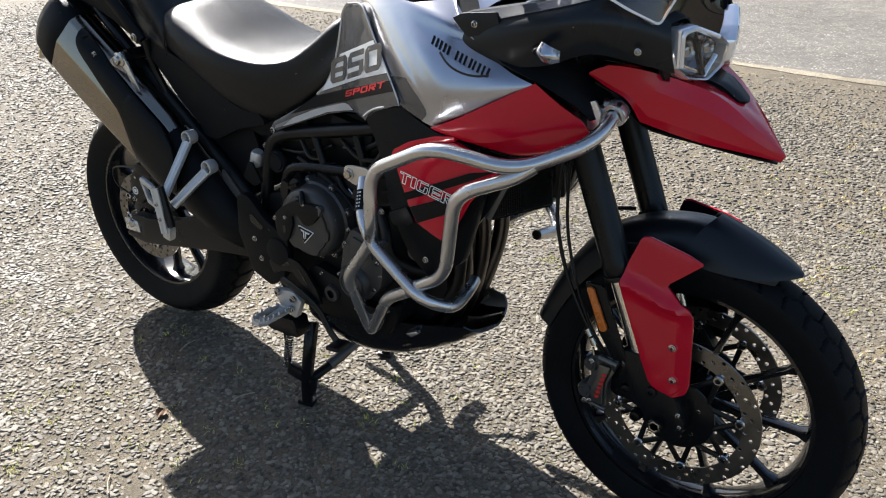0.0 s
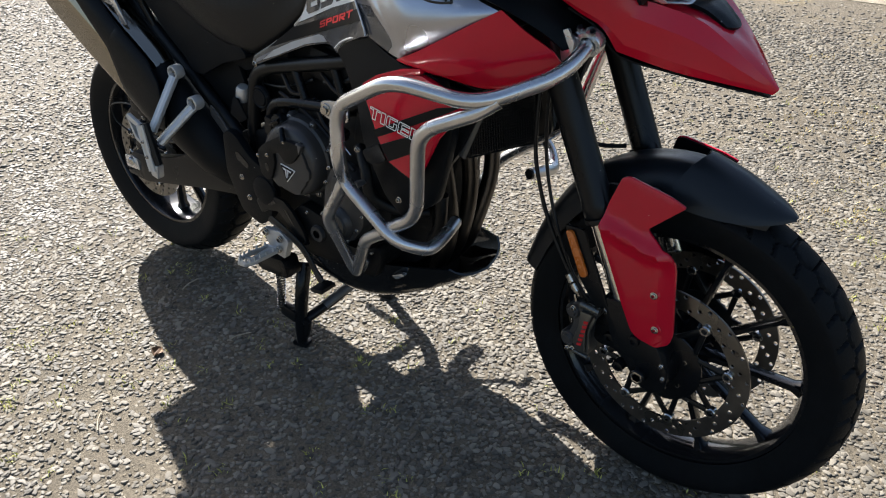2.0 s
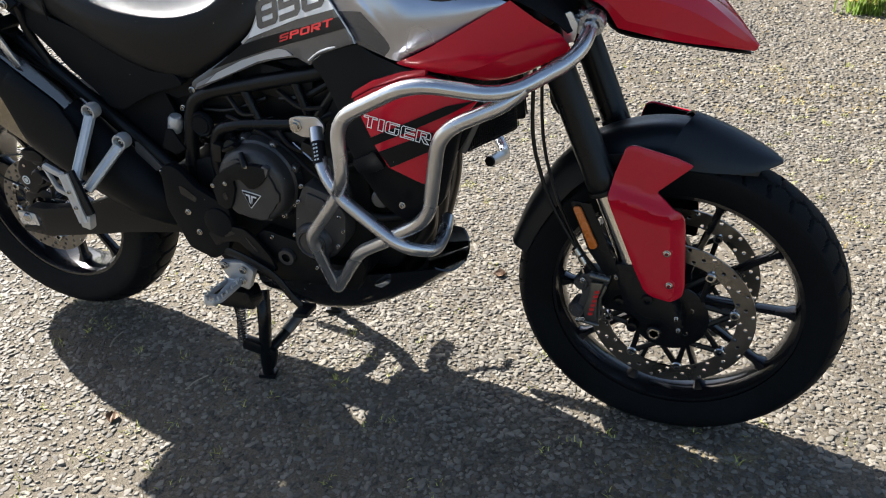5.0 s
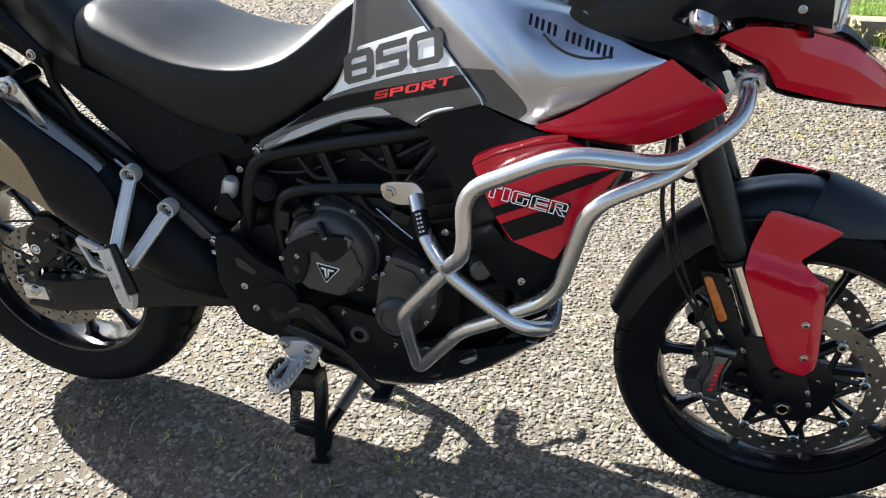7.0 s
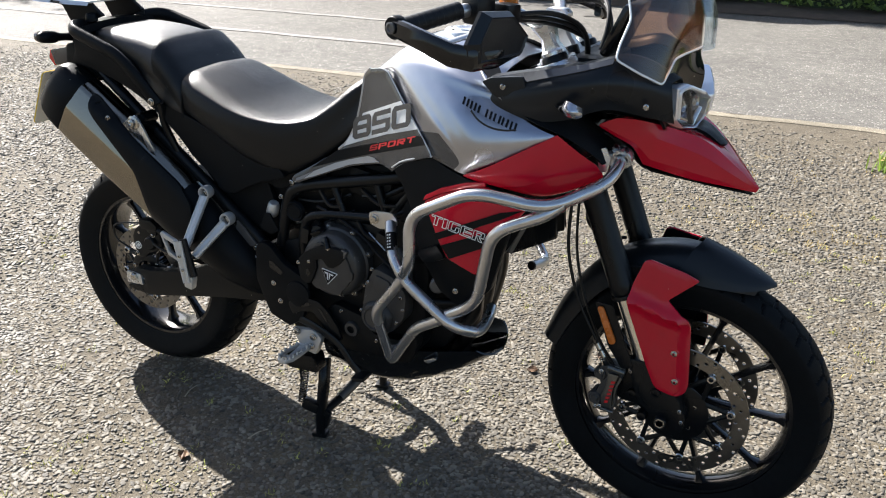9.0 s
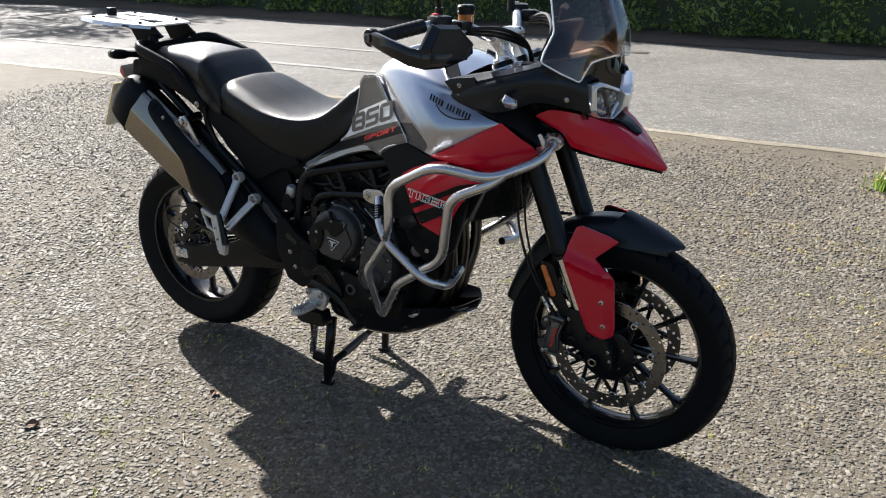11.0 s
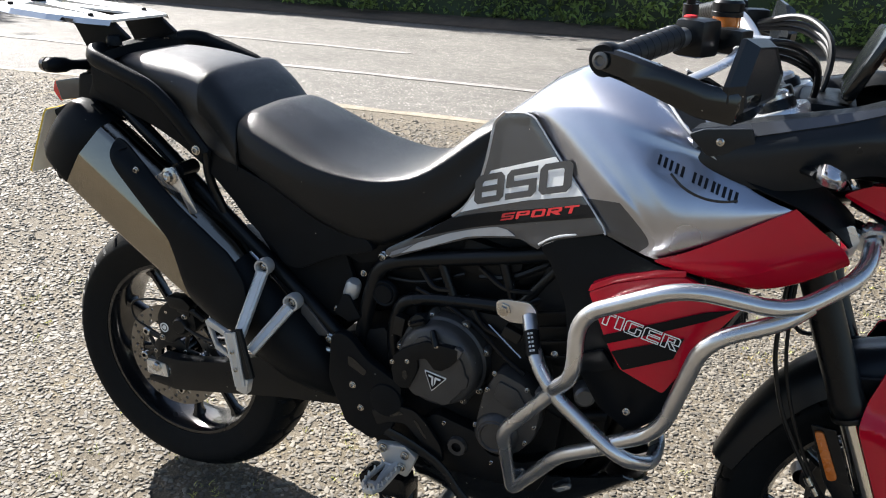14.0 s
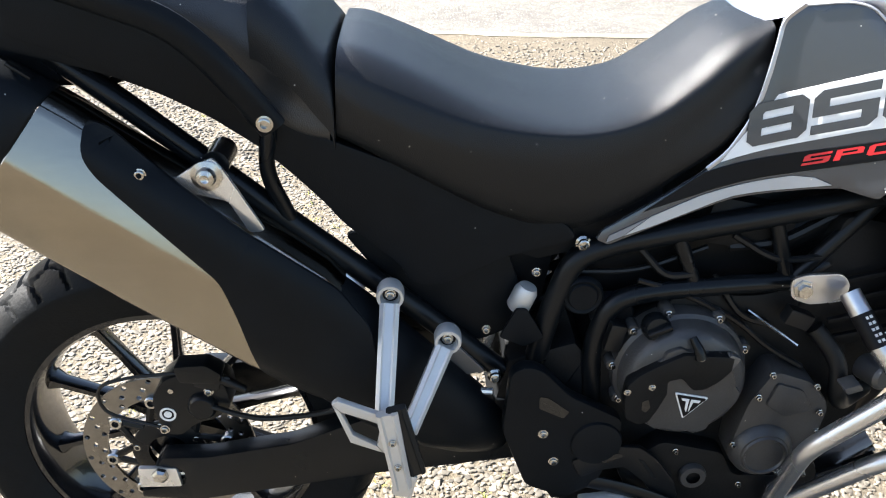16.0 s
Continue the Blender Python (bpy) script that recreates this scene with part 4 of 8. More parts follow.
part("beak_underside", skin(under, 4, 3, True, 0.003), BLACK, beak, "black plastic underside")

cowl_top = [(0.347, 0.200, 1.034), (0.43, 0.203, 1.053), (0.543, 0.198, 1.078), (0.600, 0.187, 1.094), (0.650, 0.172, 1.083), (0.703, 0.152, 1.052)]
cowl_rows = [cowl_top,
             [(0.356, 0.213, 1.002), (0.43, 0.224, 1.022), (0.530, 0.226, 1.045), (0.600, 0.212, 1.054), (0.660, 0.186, 1.046), (0.708, 0.158, 1.032)],
             [(0.362, 0.216, 0.984), (0.44, 0.226, 0.992), (0.525, 0.222, 1.006), (0.595, 0.206, 1.022), (0.655, 0.182, 1.014), (0.712, 0.156, 1.004)],
             [(0.370, 0.212, 0.972), (0.445, 0.214, 0.962), (0.515, 0.208, 0.970), (0.590, 0.190, 0.996), (0.655, 0.170, 0.988), (0.716, 0.145, 0.974)]]
cowl = part("cowl_side", skin([[(x, -y, z) for x, y, z in r] for r in cowl_rows], 5, 4, False, 0.004), MUD, bike, "satin black plastic side cowl")
# lighter strip puts sky reflected in the cowl's upper facet into colour
deck_low = [tuple(Vector(p).lerp(Vector(q), f)) for p, q, f in zip(cowl_top, cowl_rows[1], (0.72, 0.50, 0.32, 0.20))]
part("cowl_deck", skin([[(x, -(y + 0.001), z + 0.002) for x, y, z in cowl_top[:4]], [(x, -(y + 0.005), z) for x, y, z in deck_low]], 5, 3, False, 0.003), GRAPHITE_AND_TANK_SHADE, cowl, "grey strip standing in for sky sheen along the black cowl")
part("cowl_ledge", skin([[(x, -y, z) for x, y, z in cowl_top], [(x + 0.01, -(y - 0.045), z + 0.004) for x, y, z in cowl_top], [(x + 0.012, -(y - 0.065), z - 0.014) for x, y, z in cowl_top]], 5, 3, False, 0.003), BLACK, cowl)
part("cowl_bracket", plate([(0.345, 1.032), (0.366, 1.042), (0.432, 1.050), (0.440, 1.026), (0.402, 1.008), (0.376, 1.002)], -0.222, -0.214, 0.003, 0.005), MUD, cowl)
bolts(cowl, [(0.391, -0.222, 1.026), (0.668, -0.188, 1.010)], 0.0046)
ind = part("indicator", skin([[(0.520, -0.232, 1.010), (0.533, -0.252, 1.020), (0.550, -0.254, 1.015), (0.560, -0.238, 1.006)], [(0.518, -0.240, 1.000), (0.532, -0.264, 1.006), (0.551, -0.266, 1.002), (0.562, -0.244, 0.996)], [(0.522, -0.234, 0.991), (0.534, -0.252, 0.990), (0.551, -0.254, 0.988), (0.560, -0.238, 0.988)]], 4, 4, False, 0.004), CLEARLENS, bike, "clear-lensed front indicator")
part("indicator_stalk", tube([(0.500, -0.20, 1.0), (0.528, -0.245, 1.002)], 0.009, 10, 0, squash=(1.3, 0.8)), BLACK, ind)
twin(cowl)
twin(ind)

nose = part("nose_cover", skin([
    [(0.690, 0.158, 1.056), (0.690, 0.158, 1.025), (0.688, 0.146, 0.990), (0.698, 0.130, 0.958)],
    [(0.700, 0.105, 1.096), (0.698, 0.106, 1.046), (0.694, 0.098, 0.992), (0.700, 0.086, 0.944)],
    [(0.718, 0.050, 1.094), (0.716, 0.050, 1.046), (0.708, 0.044, 0.995), (0.706, 0.040, 0.944)],
    [(0.722, 0.0, 1.092), (0.738, 0.0, 1.050), (0.732, 0.0, 1.000), (0.718, 0.0, 0.948)]], 4, 4, True, 0.005), GLOSSBLACK, bike, "black nose panel round the headlamps")


def lamp_ring(grow, out):
    pts = [(0.703, -0.138, 1.040), (0.716, -0.106, 1.045), (0.738, -0.040, 1.022), (0.746, -0.014, 1.004), (0.741, -0.012, 0.968), (0.730, -0.052, 0.948), (0.713, -0.103, 0.958), (0.704, -0.130, 0.978)]
    c = Vector((0.726, -0.075, 0.998))
    nrm = Vector((0.93, -0.36, 0.06)).normalized()
    return [c + (Vector(p) - c) * grow + nrm * out for p in pts]


def lamp_loft(*steps):
    return loft([fillet(lamp_ring(g, o), 0.004, 2, True) for g, o in steps])


rim_steps = ((1.0, -0.02), (1.04, 0.004), (1.02, 0.012), (0.985, 0.015), (0.935, 0.012), (0.90, -0.012))
head = part("headlamp", loft([fillet(lamp_ring(g, o), 0.004, 2, True) for g, o in rim_steps], caps=False), WHITE_RIM, bike, "dark headlamp with a bright silver surround", 25)
part("lamp_bowl", lamp_loft((0.90, -0.024), (0.86, -0.006), (0.78, -0.016), (0.40, -0.018)), LAMP_DARK, head, "dark inside of the lamp")
for k, (dy, r) in enumerate(((-0.024, 0.019), (0.022, 0.017))):
    c = Vector((0.724 + 0.36 * dy, -0.076 + dy, 1.000))
    part("reflector_cup", lathe([(r, 0.0), (r * 0.98, 0.003), (r * 0.7, -0.008), (r * 0.35, -0.012), (0, -0.012)], c, (0.93, -0.36, 0.02), 24), CLEARLENS, head)
    part("projector", lathe([(0, 0.004), (0.008, 0.002), (0.011, -0.004), (0.012, -0.012)], c, (0.93, -0.36, 0.06), 20), LAMP_DARK, head)
for k, (a, b) in enumerate(((7, 5), (5, 3))):
    p0, p1 = lamp_ring(0.84, 0.002)[a], lamp_ring(0.84, 0.002)[b]
    part("lamp_fin", tube([p0, p1.lerp(p0, 0.3)], 0.005, 8, 0, squash=(0.5, 1.4)), CHROME, head, "bright chrome fin inside the lamp")
part("lamp_divider", tube([lamp_ring(0.80, 0.004)[1], lamp_ring(0.80, 0.004)[5]], 0.005, 8, 0, squash=(0.6, 1.2)), GLOSSBLACK, head)
brow = [lamp_ring(0.88, 0.013)[k] for k in (7, 0, 1, 2)]
part("lamp_bar", tube([Vector(q) for q in brow], 0.0045, 8, 0.01), WHITE_RIM, head, "pale light bar under the rim")
lens = [fillet(lamp_ring(g, o), 0.004, 2, True) for g, o in ((1.0, 0.013), (0.90, 0.018), (0.5, 0.020), (0.02, 0.020))]
part("lamp_lens", loft(lens, caps=False), GLASS, head, "clear lens")
twin(head)

# windscreen: smoked wings below, clear pane above
scr = [
    [(0.612, 0.228, 1.100), (0.652, 0.202, 1.074), (0.690, 0.167, 1.050), (0.698, 0.120, 1.090), (0.716, 0.055, 1.098), (0.725, 0.0, 1.098)],
    [(0.612, 0.205, 1.125), (0.652, 0.186, 1.112), (0.686, 0.152, 1.108), (0.702, 0.108, 1.125), (0.716, 0.052, 1.132), (0.723, 0.0, 1.134)],
    [(0.620, 0.172, 1.165), (0.650, 0.160, 1.162), (0.678, 0.134, 1.163), (0.698, 0.094, 1.168), (0.712, 0.046, 1.172), (0.717, 0.0, 1.174)],
    [(0.600, 0.150, 1.235), (0.626, 0.142, 1.238), (0.650, 0.122, 1.240), (0.670, 0.086, 1.244), (0.684, 0.042, 1.248), (0.689, 0.0, 1.250)],
    [(0.570, 0.126, 1.305), (0.592, 0.120, 1.310), (0.614, 0.106, 1.315), (0.632, 0.078, 1.320), (0.646, 0.038, 1.325), (0.650, 0.0, 1.326)],
    [(0.536, 0.085, 1.360), (0.550, 0.083, 1.366), (0.566, 0.074, 1.372), (0.578, 0.054, 1.377), (0.588, 0.027, 1.380), (0.590, 0.0, 1.381)]]
screen = part("windscreen", skin([[p for p in r] for r in scr], 4, 4, True, 0.003), SMOKED, bike, "smoked clear plastic windscreen")
part("screen_edge", tube([(x, -y, z) for x, y, z in (scr[5][1], scr[4][0], scr[3][0], scr[2][0], scr[1][0], scr[0][0], scr[0][1], scr[0][2], (0.694, 0.145, 1.070), (0.699, 0.120, 1.092), (0.710, 0.08, 1.097), (0.727, 0.0, 1.100))], 0.0022, 6, 0.010), EDGE, screen, "clear rim coloured near-white for the light it gathers")
vis = part("screen_visor", skin([
    [(0.738, 0.050, 1.100), (0.736, 0.048, 1.150), (0.722, 0.045, 1.200), (0.692, 0.040, 1.260), (0.660, 0.035, 1.315)],
    [(0.748, 0.022, 1.100), (0.746, 0.022, 1.152), (0.731, 0.02, 1.202), (0.701, 0.018, 1.262), (0.668, 0.016, 1.317)],
    [(0.751, 0.0, 1.100), (0.749, 0.0, 1.153), (0.734, 0.0, 1.203), (0.703, 0.0, 1.263), (0.670, 0.0, 1.318)]], 4, 4, True, 0.003), CLEARSCREEN, bike, "clear blue-tinted centre pane of the screen")
dash = part("instrument_panel", block((0.570, 0, 1.128), (0.020, 0.175, 0.110), (0, 24, 0), 0.008), GLOSSBLACK, bike, "black instrument display behind the screen")
part("dash_support", block((0.525, 0, 1.058), (0.085, 0.17, 0.030), (0, 0, 0), 0.010), BLACK, bike)
part("inner_cowl", block((0.62, 0, 1.0), (0.14, 0.22, 0.07), (0, 0, 0), 0.02), BLACK, bike)

from mathutils.bvhtree import BVHTree

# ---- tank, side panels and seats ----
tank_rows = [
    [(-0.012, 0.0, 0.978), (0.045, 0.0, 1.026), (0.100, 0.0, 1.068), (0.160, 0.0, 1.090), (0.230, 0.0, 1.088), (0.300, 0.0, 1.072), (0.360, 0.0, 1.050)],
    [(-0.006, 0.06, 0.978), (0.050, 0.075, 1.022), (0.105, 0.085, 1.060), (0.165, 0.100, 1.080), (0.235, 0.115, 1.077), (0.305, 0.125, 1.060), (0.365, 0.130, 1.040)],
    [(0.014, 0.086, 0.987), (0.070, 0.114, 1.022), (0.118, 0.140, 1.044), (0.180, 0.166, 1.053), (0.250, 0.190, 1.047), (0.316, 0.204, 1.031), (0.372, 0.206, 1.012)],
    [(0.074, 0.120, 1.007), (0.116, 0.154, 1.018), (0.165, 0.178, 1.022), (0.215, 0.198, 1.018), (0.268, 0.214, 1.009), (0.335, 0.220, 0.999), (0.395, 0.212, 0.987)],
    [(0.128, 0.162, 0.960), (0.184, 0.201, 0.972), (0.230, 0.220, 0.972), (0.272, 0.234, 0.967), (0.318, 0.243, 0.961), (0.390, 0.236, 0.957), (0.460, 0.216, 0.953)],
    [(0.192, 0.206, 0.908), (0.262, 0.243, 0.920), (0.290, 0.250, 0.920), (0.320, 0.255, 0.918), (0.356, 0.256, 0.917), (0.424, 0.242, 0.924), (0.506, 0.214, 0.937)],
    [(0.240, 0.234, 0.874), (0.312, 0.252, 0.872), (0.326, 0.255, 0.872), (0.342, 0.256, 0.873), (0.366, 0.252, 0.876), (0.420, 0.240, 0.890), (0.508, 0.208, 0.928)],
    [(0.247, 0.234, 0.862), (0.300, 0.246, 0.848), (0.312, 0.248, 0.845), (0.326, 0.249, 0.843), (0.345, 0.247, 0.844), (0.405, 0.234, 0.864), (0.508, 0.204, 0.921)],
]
# the toned lower rear flank is silver paint; graphite stands in for darker reflection
tank = part("fuel_tank", skin(tank_rows, 6, 5, True, 0.004, tone=lambda u, v: u < 1 and v >= 5.0), SILVER, bike, "metallic silver fuel tank, shade of its knee recesses put in graphite", 40)
tank.data.materials.append(GRAPHITE_AND_TANK_SHADE)
TANK_TREE = BVHTree.FromPolygons([v.co[:] for v in tank.data.vertices], [p.vertices[:] for p in tank.data.polygons])


def on_tank(x, z, lift):
    """The point of the tank's right flank at x and z, lifted outwards."""
    hit = TANK_TREE.ray_cast(Vector((x, -0.5, z)), Vector((0, 1, 0)))
    return Vector((x, (hit[0].y if hit[0] else -0.25) - lift, z))

part("tank_core", loft([[(x, y, z) for y, z in ((-w, b), (-w, t - 0.03), (-w * 0.6, t), (w * 0.6, t), (w, t - 0.03), (w, b))] for x, w, b, t in ((-0.03, 0.08, 0.80, 0.93), (0.10, 0.12, 0.80, 1.03), (0.25, 0.18, 0.80, 1.03), (0.38, 0.19, 0.82, 0.98), (0.50, 0.14, 0.84, 0.92))]), BLACK, tank)
capm = lathe([(0, 0.006), (0.020, 0.006), (0.024, 0.009), (0.030, 0.009), (0.032, 0.006), (0.048, 0.006), (0.052, 0.003), (0.054, -0.004)], (0.215, 0.0, 1.090), (0.04, 0, 1), 36)
cap = part("filler_cap", capm, ALLOY, tank, "round silver fuel filler cap")
for k in range(6):
    t = k * math.pi / 3
    part("bolt", bolt_bm((0.215 + 0.041 * math.cos(t), 0.041 * math.sin(t), 1.0955), (0.04, 0, 1), 0.003, 0.003), BOLT, cap)
# black trim strips beside the cap and along the tank's front edge
trim = part("tank_trim", skin([[(0.290, -0.128, 1.070), (0.340, -0.190, 1.030), (0.378, -0.214, 1.006), (0.412, -0.216, 0.984)], [(0.330, -0.120, 1.064), (0.372, -0.170, 1.032), (0.402, -0.196, 1.010), (0.430, -0.206, 0.986)]], 4, 2, False, 0.006), BLACK, tank, "black trim")
part("trim_edge", tube([(0.287, -0.130, 1.073), (0.338, -0.193, 1.033), (0.376, -0.218, 1.008), (0.410, -0.220, 0.986)], 0.0022, 6, 0.03), GREY_D, trim)
twin(trim)
air = part("air_intake_cover", skin([[(0.412, -0.216, 0.984), (0.46, -0.220, 0.962), (0.52, -0.212, 0.940), (0.565, -0.18, 0.905), (0.59, -0.165, 0.88)], [(0.40, -0.19, 1.0), (0.46, -0.19, 0.985), (0.53, -0.17, 0.96), (0.585, -0.14, 0.91), (0.60, -0.13, 0.88)], [(0.40, -0.12, 1.0), (0.46, -0.12, 0.985), (0.53, -0.11, 0.96), (0.59, -0.09, 0.91), (0.60, -0.08, 0.88)]], 4, 3, False, 0.003), BLACK, bike, "black plastic panel ahead of the tank")
twin(air)

# red lower tank panel
red_rows = [
    [(0.326, 0.258, 0.843), (0.374, 0.254, 0.866), (0.420, 0.245, 0.892), (0.464, 0.232, 0.917), (0.508, 0.217, 0.942)],
    [(0.335, 0.254, 0.838), (0.375, 0.256, 0.842), (0.428, 0.248, 0.856), (0.484, 0.230, 0.884), (0.545, 0.205, 0.912)],
    [(0.360, 0.242, 0.828), (0.405, 0.246, 0.828), (0.460, 0.238, 0.838), (0.520, 0.215, 0.862), (0.582, 0.184, 0.882)],
    [(0.385, 0.215, 0.818), (0.425, 0.218, 0.812), (0.475, 0.212, 0.810), (0.535, 0.195, 0.828), (0.594, 0.170, 0.858)],
    [(0.400, 0.180, 0.812), (0.440, 0.180, 0.804), (0.480, 0.178, 0.798), (0.535, 0.166, 0.818), (0.584, 0.150, 0.842)]]
redp = part("tank_side_panel", skin([[(x, -y, z) for x, y, z in r] for r in red_rows], 5, 4, False, 0.004, cv=(2,)), RED, bike, "glossy red lower tank panel", 20)
twin(redp)

# graphite side panel with its lettering
def side_y(x, z):
    u = x + 0.01
    out = 0.47 * u if u > 0.04 else 0.47 * (u + 0.04) ** 2 / 0.16 if u > -0.04 else 0.0
    return -0.124 - out + 0.16 * (z - 0.833)


SIDE = [(0.010, 0.992), (0.030, 1.008), (0.070, 1.016), (0.090, 1.013), (0.146, 0.960), (0.215, 0.898), (0.240, 0.874), (0.243, 0.866), (0.236, 0.863), (0.158, 0.830), (0.140, 0.820), (0.128, 0.804), (0.112, 0.806), (0.090, 0.810), (0.060, 0.803), (-0.02, 0.778), (-0.089, 0.750), (-0.168, 0.716), (-0.184, 0.722), (-0.178, 0.734), (-0.115, 0.772), (-0.060, 0.808), (-0.030, 0.834), (-0.006, 0.880), (0.004, 0.930), (0.008, 0.970)]
sidep = part("side_panel", plate(SIDE, -0.004, 0.004, 0.0025, 0.004, side_y, dense=True), GRAPHITE_AND_TANK_SHADE, bike, "dark graphite side panel with white, black and red lettering")
twin(sidep)


def decal(name, outline, lift, mat, label="", surf=None):
    return part(name, plate(outline, -lift - 0.0008, -lift, 0, 0, surf or side_y, dense=True), mat, sidep, label)


decal("white_band", [(0.014, 0.908), (0.140, 0.961), (0.199, 0.914), (0.100, 0.880), (-0.040, 0.823), (-0.014, 0.862), (0.004, 0.888)], 0.0052, WHITE_D, "white number band")
decal("black_band", [(-0.058, 0.810), (0.212, 0.904), (0.226, 0.888), (0.10, 0.842), (-0.128, 0.760)], 0.0052, BLACK_D, "black stripe")
decal("pale_band", [(-0.150, 0.729), (-0.118, 0.754), (-0.060, 0.781), (0.040, 0.8165), (0.062, 0.8185), (0.080, 0.813), (-0.02, 0.783), (-0.108, 0.745)], 0.0052, GREY_D, "pale grey stripe")
decal("mid_band", [(-0.172, 0.720), (-0.168, 0.729), (-0.122, 0.752), (-0.153, 0.728)], 0.0052, MIDGREY_D, "mid grey stripe")


def side_place(lift, height, base, end, lean=0.2):
    """Points on the side panel's outer face, for a word that runs from base to end."""
    (x0, z0), (x1, z1) = base, end

    def place(u, v):
        x, z = x0 + (x1 - x0) * u + v * height * lean, z0 + (z1 - z0) * u + v * height
        return (x, side_y(x, z) - lift, z)
    return place


for k, (c, u0, u1) in enumerate((("8", (-0.014, 0.8415), (0.046, 0.8650)), ("5", (0.050, 0.8665), (0.111, 0.8905)), ("0", (0.1155, 0.8925), (0.176, 0.9155)))):
    part("number_lettering", glyph(c, side_place(0.0072, 0.0500, u0, u1, -0.02), 0.25, 0, 0.13), GRAPHITE_AND_TANK_SHADE, sidep, "dark grey figure " + c)
part("word_lettering", glyph("SPORT", side_place(0.0075, 0.0135, (0.046, 0.8300), (0.193, 0.8860)), 0.24, 0.16, 0.12), RED_D, sidep, "small red lettering on the side panel")

# plain thin dark bars in place of the maker's name, with a sweep below
for k in range(7):
    x, z = 0.308 + 0.0176 * k, 0.9845 - 0.0062 * k
    w = (0.0135, 0.0135, 0.0045, 0.0135, 0.0150, 0.0135, 0.0130)[k]
    for x0, x1 in ([(0, w)] if w < 0.01 else [(0, 0.0042), (w - 0.0046, w)]):
        mk = bmesh.new()
        corners = [(x + x0, z - x0 * 0.34), (x + x1, z - x1 * 0.34), (x + x1 + 0.001, z - x1 * 0.34 + 0.0138), (x + x0 + 0.001, z - x0 * 0.34 + 0.0138)]
        mk.faces.new([mk.verts.new(on_tank(cx, cz, 0.0012)) for cx, cz in corners])
        bmesh.ops.solidify(mk, geom=mk.faces[:], thickness=0.0008)
        part("tank_mark", mk, INK, tank, "dark bar of the maker's mark")
part("tank_mark_sweep", tube([on_tank(x, z, 0.0006) for x, z in ((0.330, 0.974), (0.346, 0.960), (0.366, 0.950), (0.388, 0.9445), (0.410, 0.9435), (0.428, 0.946))], 0.0019, 6, 0.01, squash=(0.4, 1.2)), INK, tank)
part("panel_seam", tube([(x, side_y(x, z) - 0.0045, z) for x, z in ((0.030, 1.009), (0.070, 1.017), (0.091, 1.014), (0.147, 0.961), (0.216, 0.899), (0.242, 0.875), (0.246, 0.866))], 0.0016, 6, 0.012), GREY_D, sidep, "thin pale seam")

# red shroud beside the radiator, with black stripes and pale bars
def shroud_y(x, z):
    return -0.247 - 0.10 * (x - 0.3) + 0.10 * (z - 0.72) if x < 0.40 else -0.257 + 0.30 * (x - 0.40) + 0.10 * (z - 0.72)


SHROUD = [(0.228, 0.766), (0.268, 0.789), (0.330, 0.812), (0.374, 0.822), (0.420, 0.805), (0.462, 0.787), (0.436, 0.752), (0.410, 0.717), (0.388, 0.670), (0.366, 0.630), (0.330, 0.640), (0.294, 0.651), (0.270, 0.684), (0.248, 0.726)]
shroud = part("radiator_shroud", plate(SHROUD, -0.006, 0.006, 0.003, 0.006, shroud_y), RED, bike, "glossy red radiator shroud with black stripes")
part("shroud_lip", plate([(0.228, 0.768), (0.268, 0.791), (0.330, 0.814), (0.374, 0.824), (0.374, 0.834), (0.330, 0.826), (0.268, 0.802), (0.232, 0.780)], -0.010, 0.035, 0.003, 0.003, shroud_y), RED, shroud)
for o in ([(0.258, 0.700), (0.268, 0.689), (0.340, 0.724), (0.415, 0.762), (0.455, 0.783), (0.410, 0.775), (0.330, 0.736)], [(0.277, 0.678), (0.299, 0.652), (0.374, 0.692), (0.386, 0.729), (0.330, 0.703)]):
    part("shroud_stripe", plate(o, -0.0078, -0.0068, 0, 0, shroud_y), BLACK_D, shroud, "black stripe")


def shroud_place(lift):
    def place(u, v):
        x, z = 0.247 + 0.131 * u + 0.005 * v, 0.7215 - 0.0165 * u + 0.0220 * v
        return (x, shroud_y(x, z) - lift, z)
    return place


wbm = glyph("TIGER", shroud_place(0.0090), 0.34, 0.09, 0.12)
wbm.normal_update()
whole = wbm.faces[:]
bmesh.ops.inset_region(wbm, faces=whole, thickness=0.0017, use_even_offset=True, use_boundary=True)
bmesh.ops.delete(wbm, geom=whole, context="FACES")
part("shroud_word", wbm, WHITE_D, shroud, "white outlined lettering on the shroud")
twin(shroud)


def panel_y(x, z):
    return -0.215 - 0.25 * (x - 0.2) if x < 0.33 else -0.2475 + 0.25 * (x - 0.33)


INFILL = [(0.130, 0.812), (0.170, 0.838), (0.243, 0.862), (0.275, 0.848), (0.325, 0.836), (0.36, 0.828), (0.40, 0.815), (0.42, 0.72), (0.385, 0.58), (0.316, 0.536), (0.262, 0.560), (0.222, 0.612), (0.196, 0.66), (0.186, 0.724), (0.155, 0.785)]
infill = part("infill_panel", plate(INFILL, -0.004, 0.020, 0.004, 0.012, panel_y), BLACK, bike, "matt black plastic panel below the tank")
part("panel_edge", tube([(x, panel_y(x, z) - 0.006, z) for x, z in ((0.130, 0.816), (0.150, 0.832), (0.172, 0.842), (0.243, 0.866))], 0.0022, 6, 0.02), GREY_D, infill, "thin pale line along the edge")
part("infill_fold", plate([(0.205, 0.64), (0.262, 0.672), (0.285, 0.645), (0.255, 0.628), (0.222, 0.618)], -0.016, -0.004, 0.005, 0.008, panel_y), BLACK, infill)
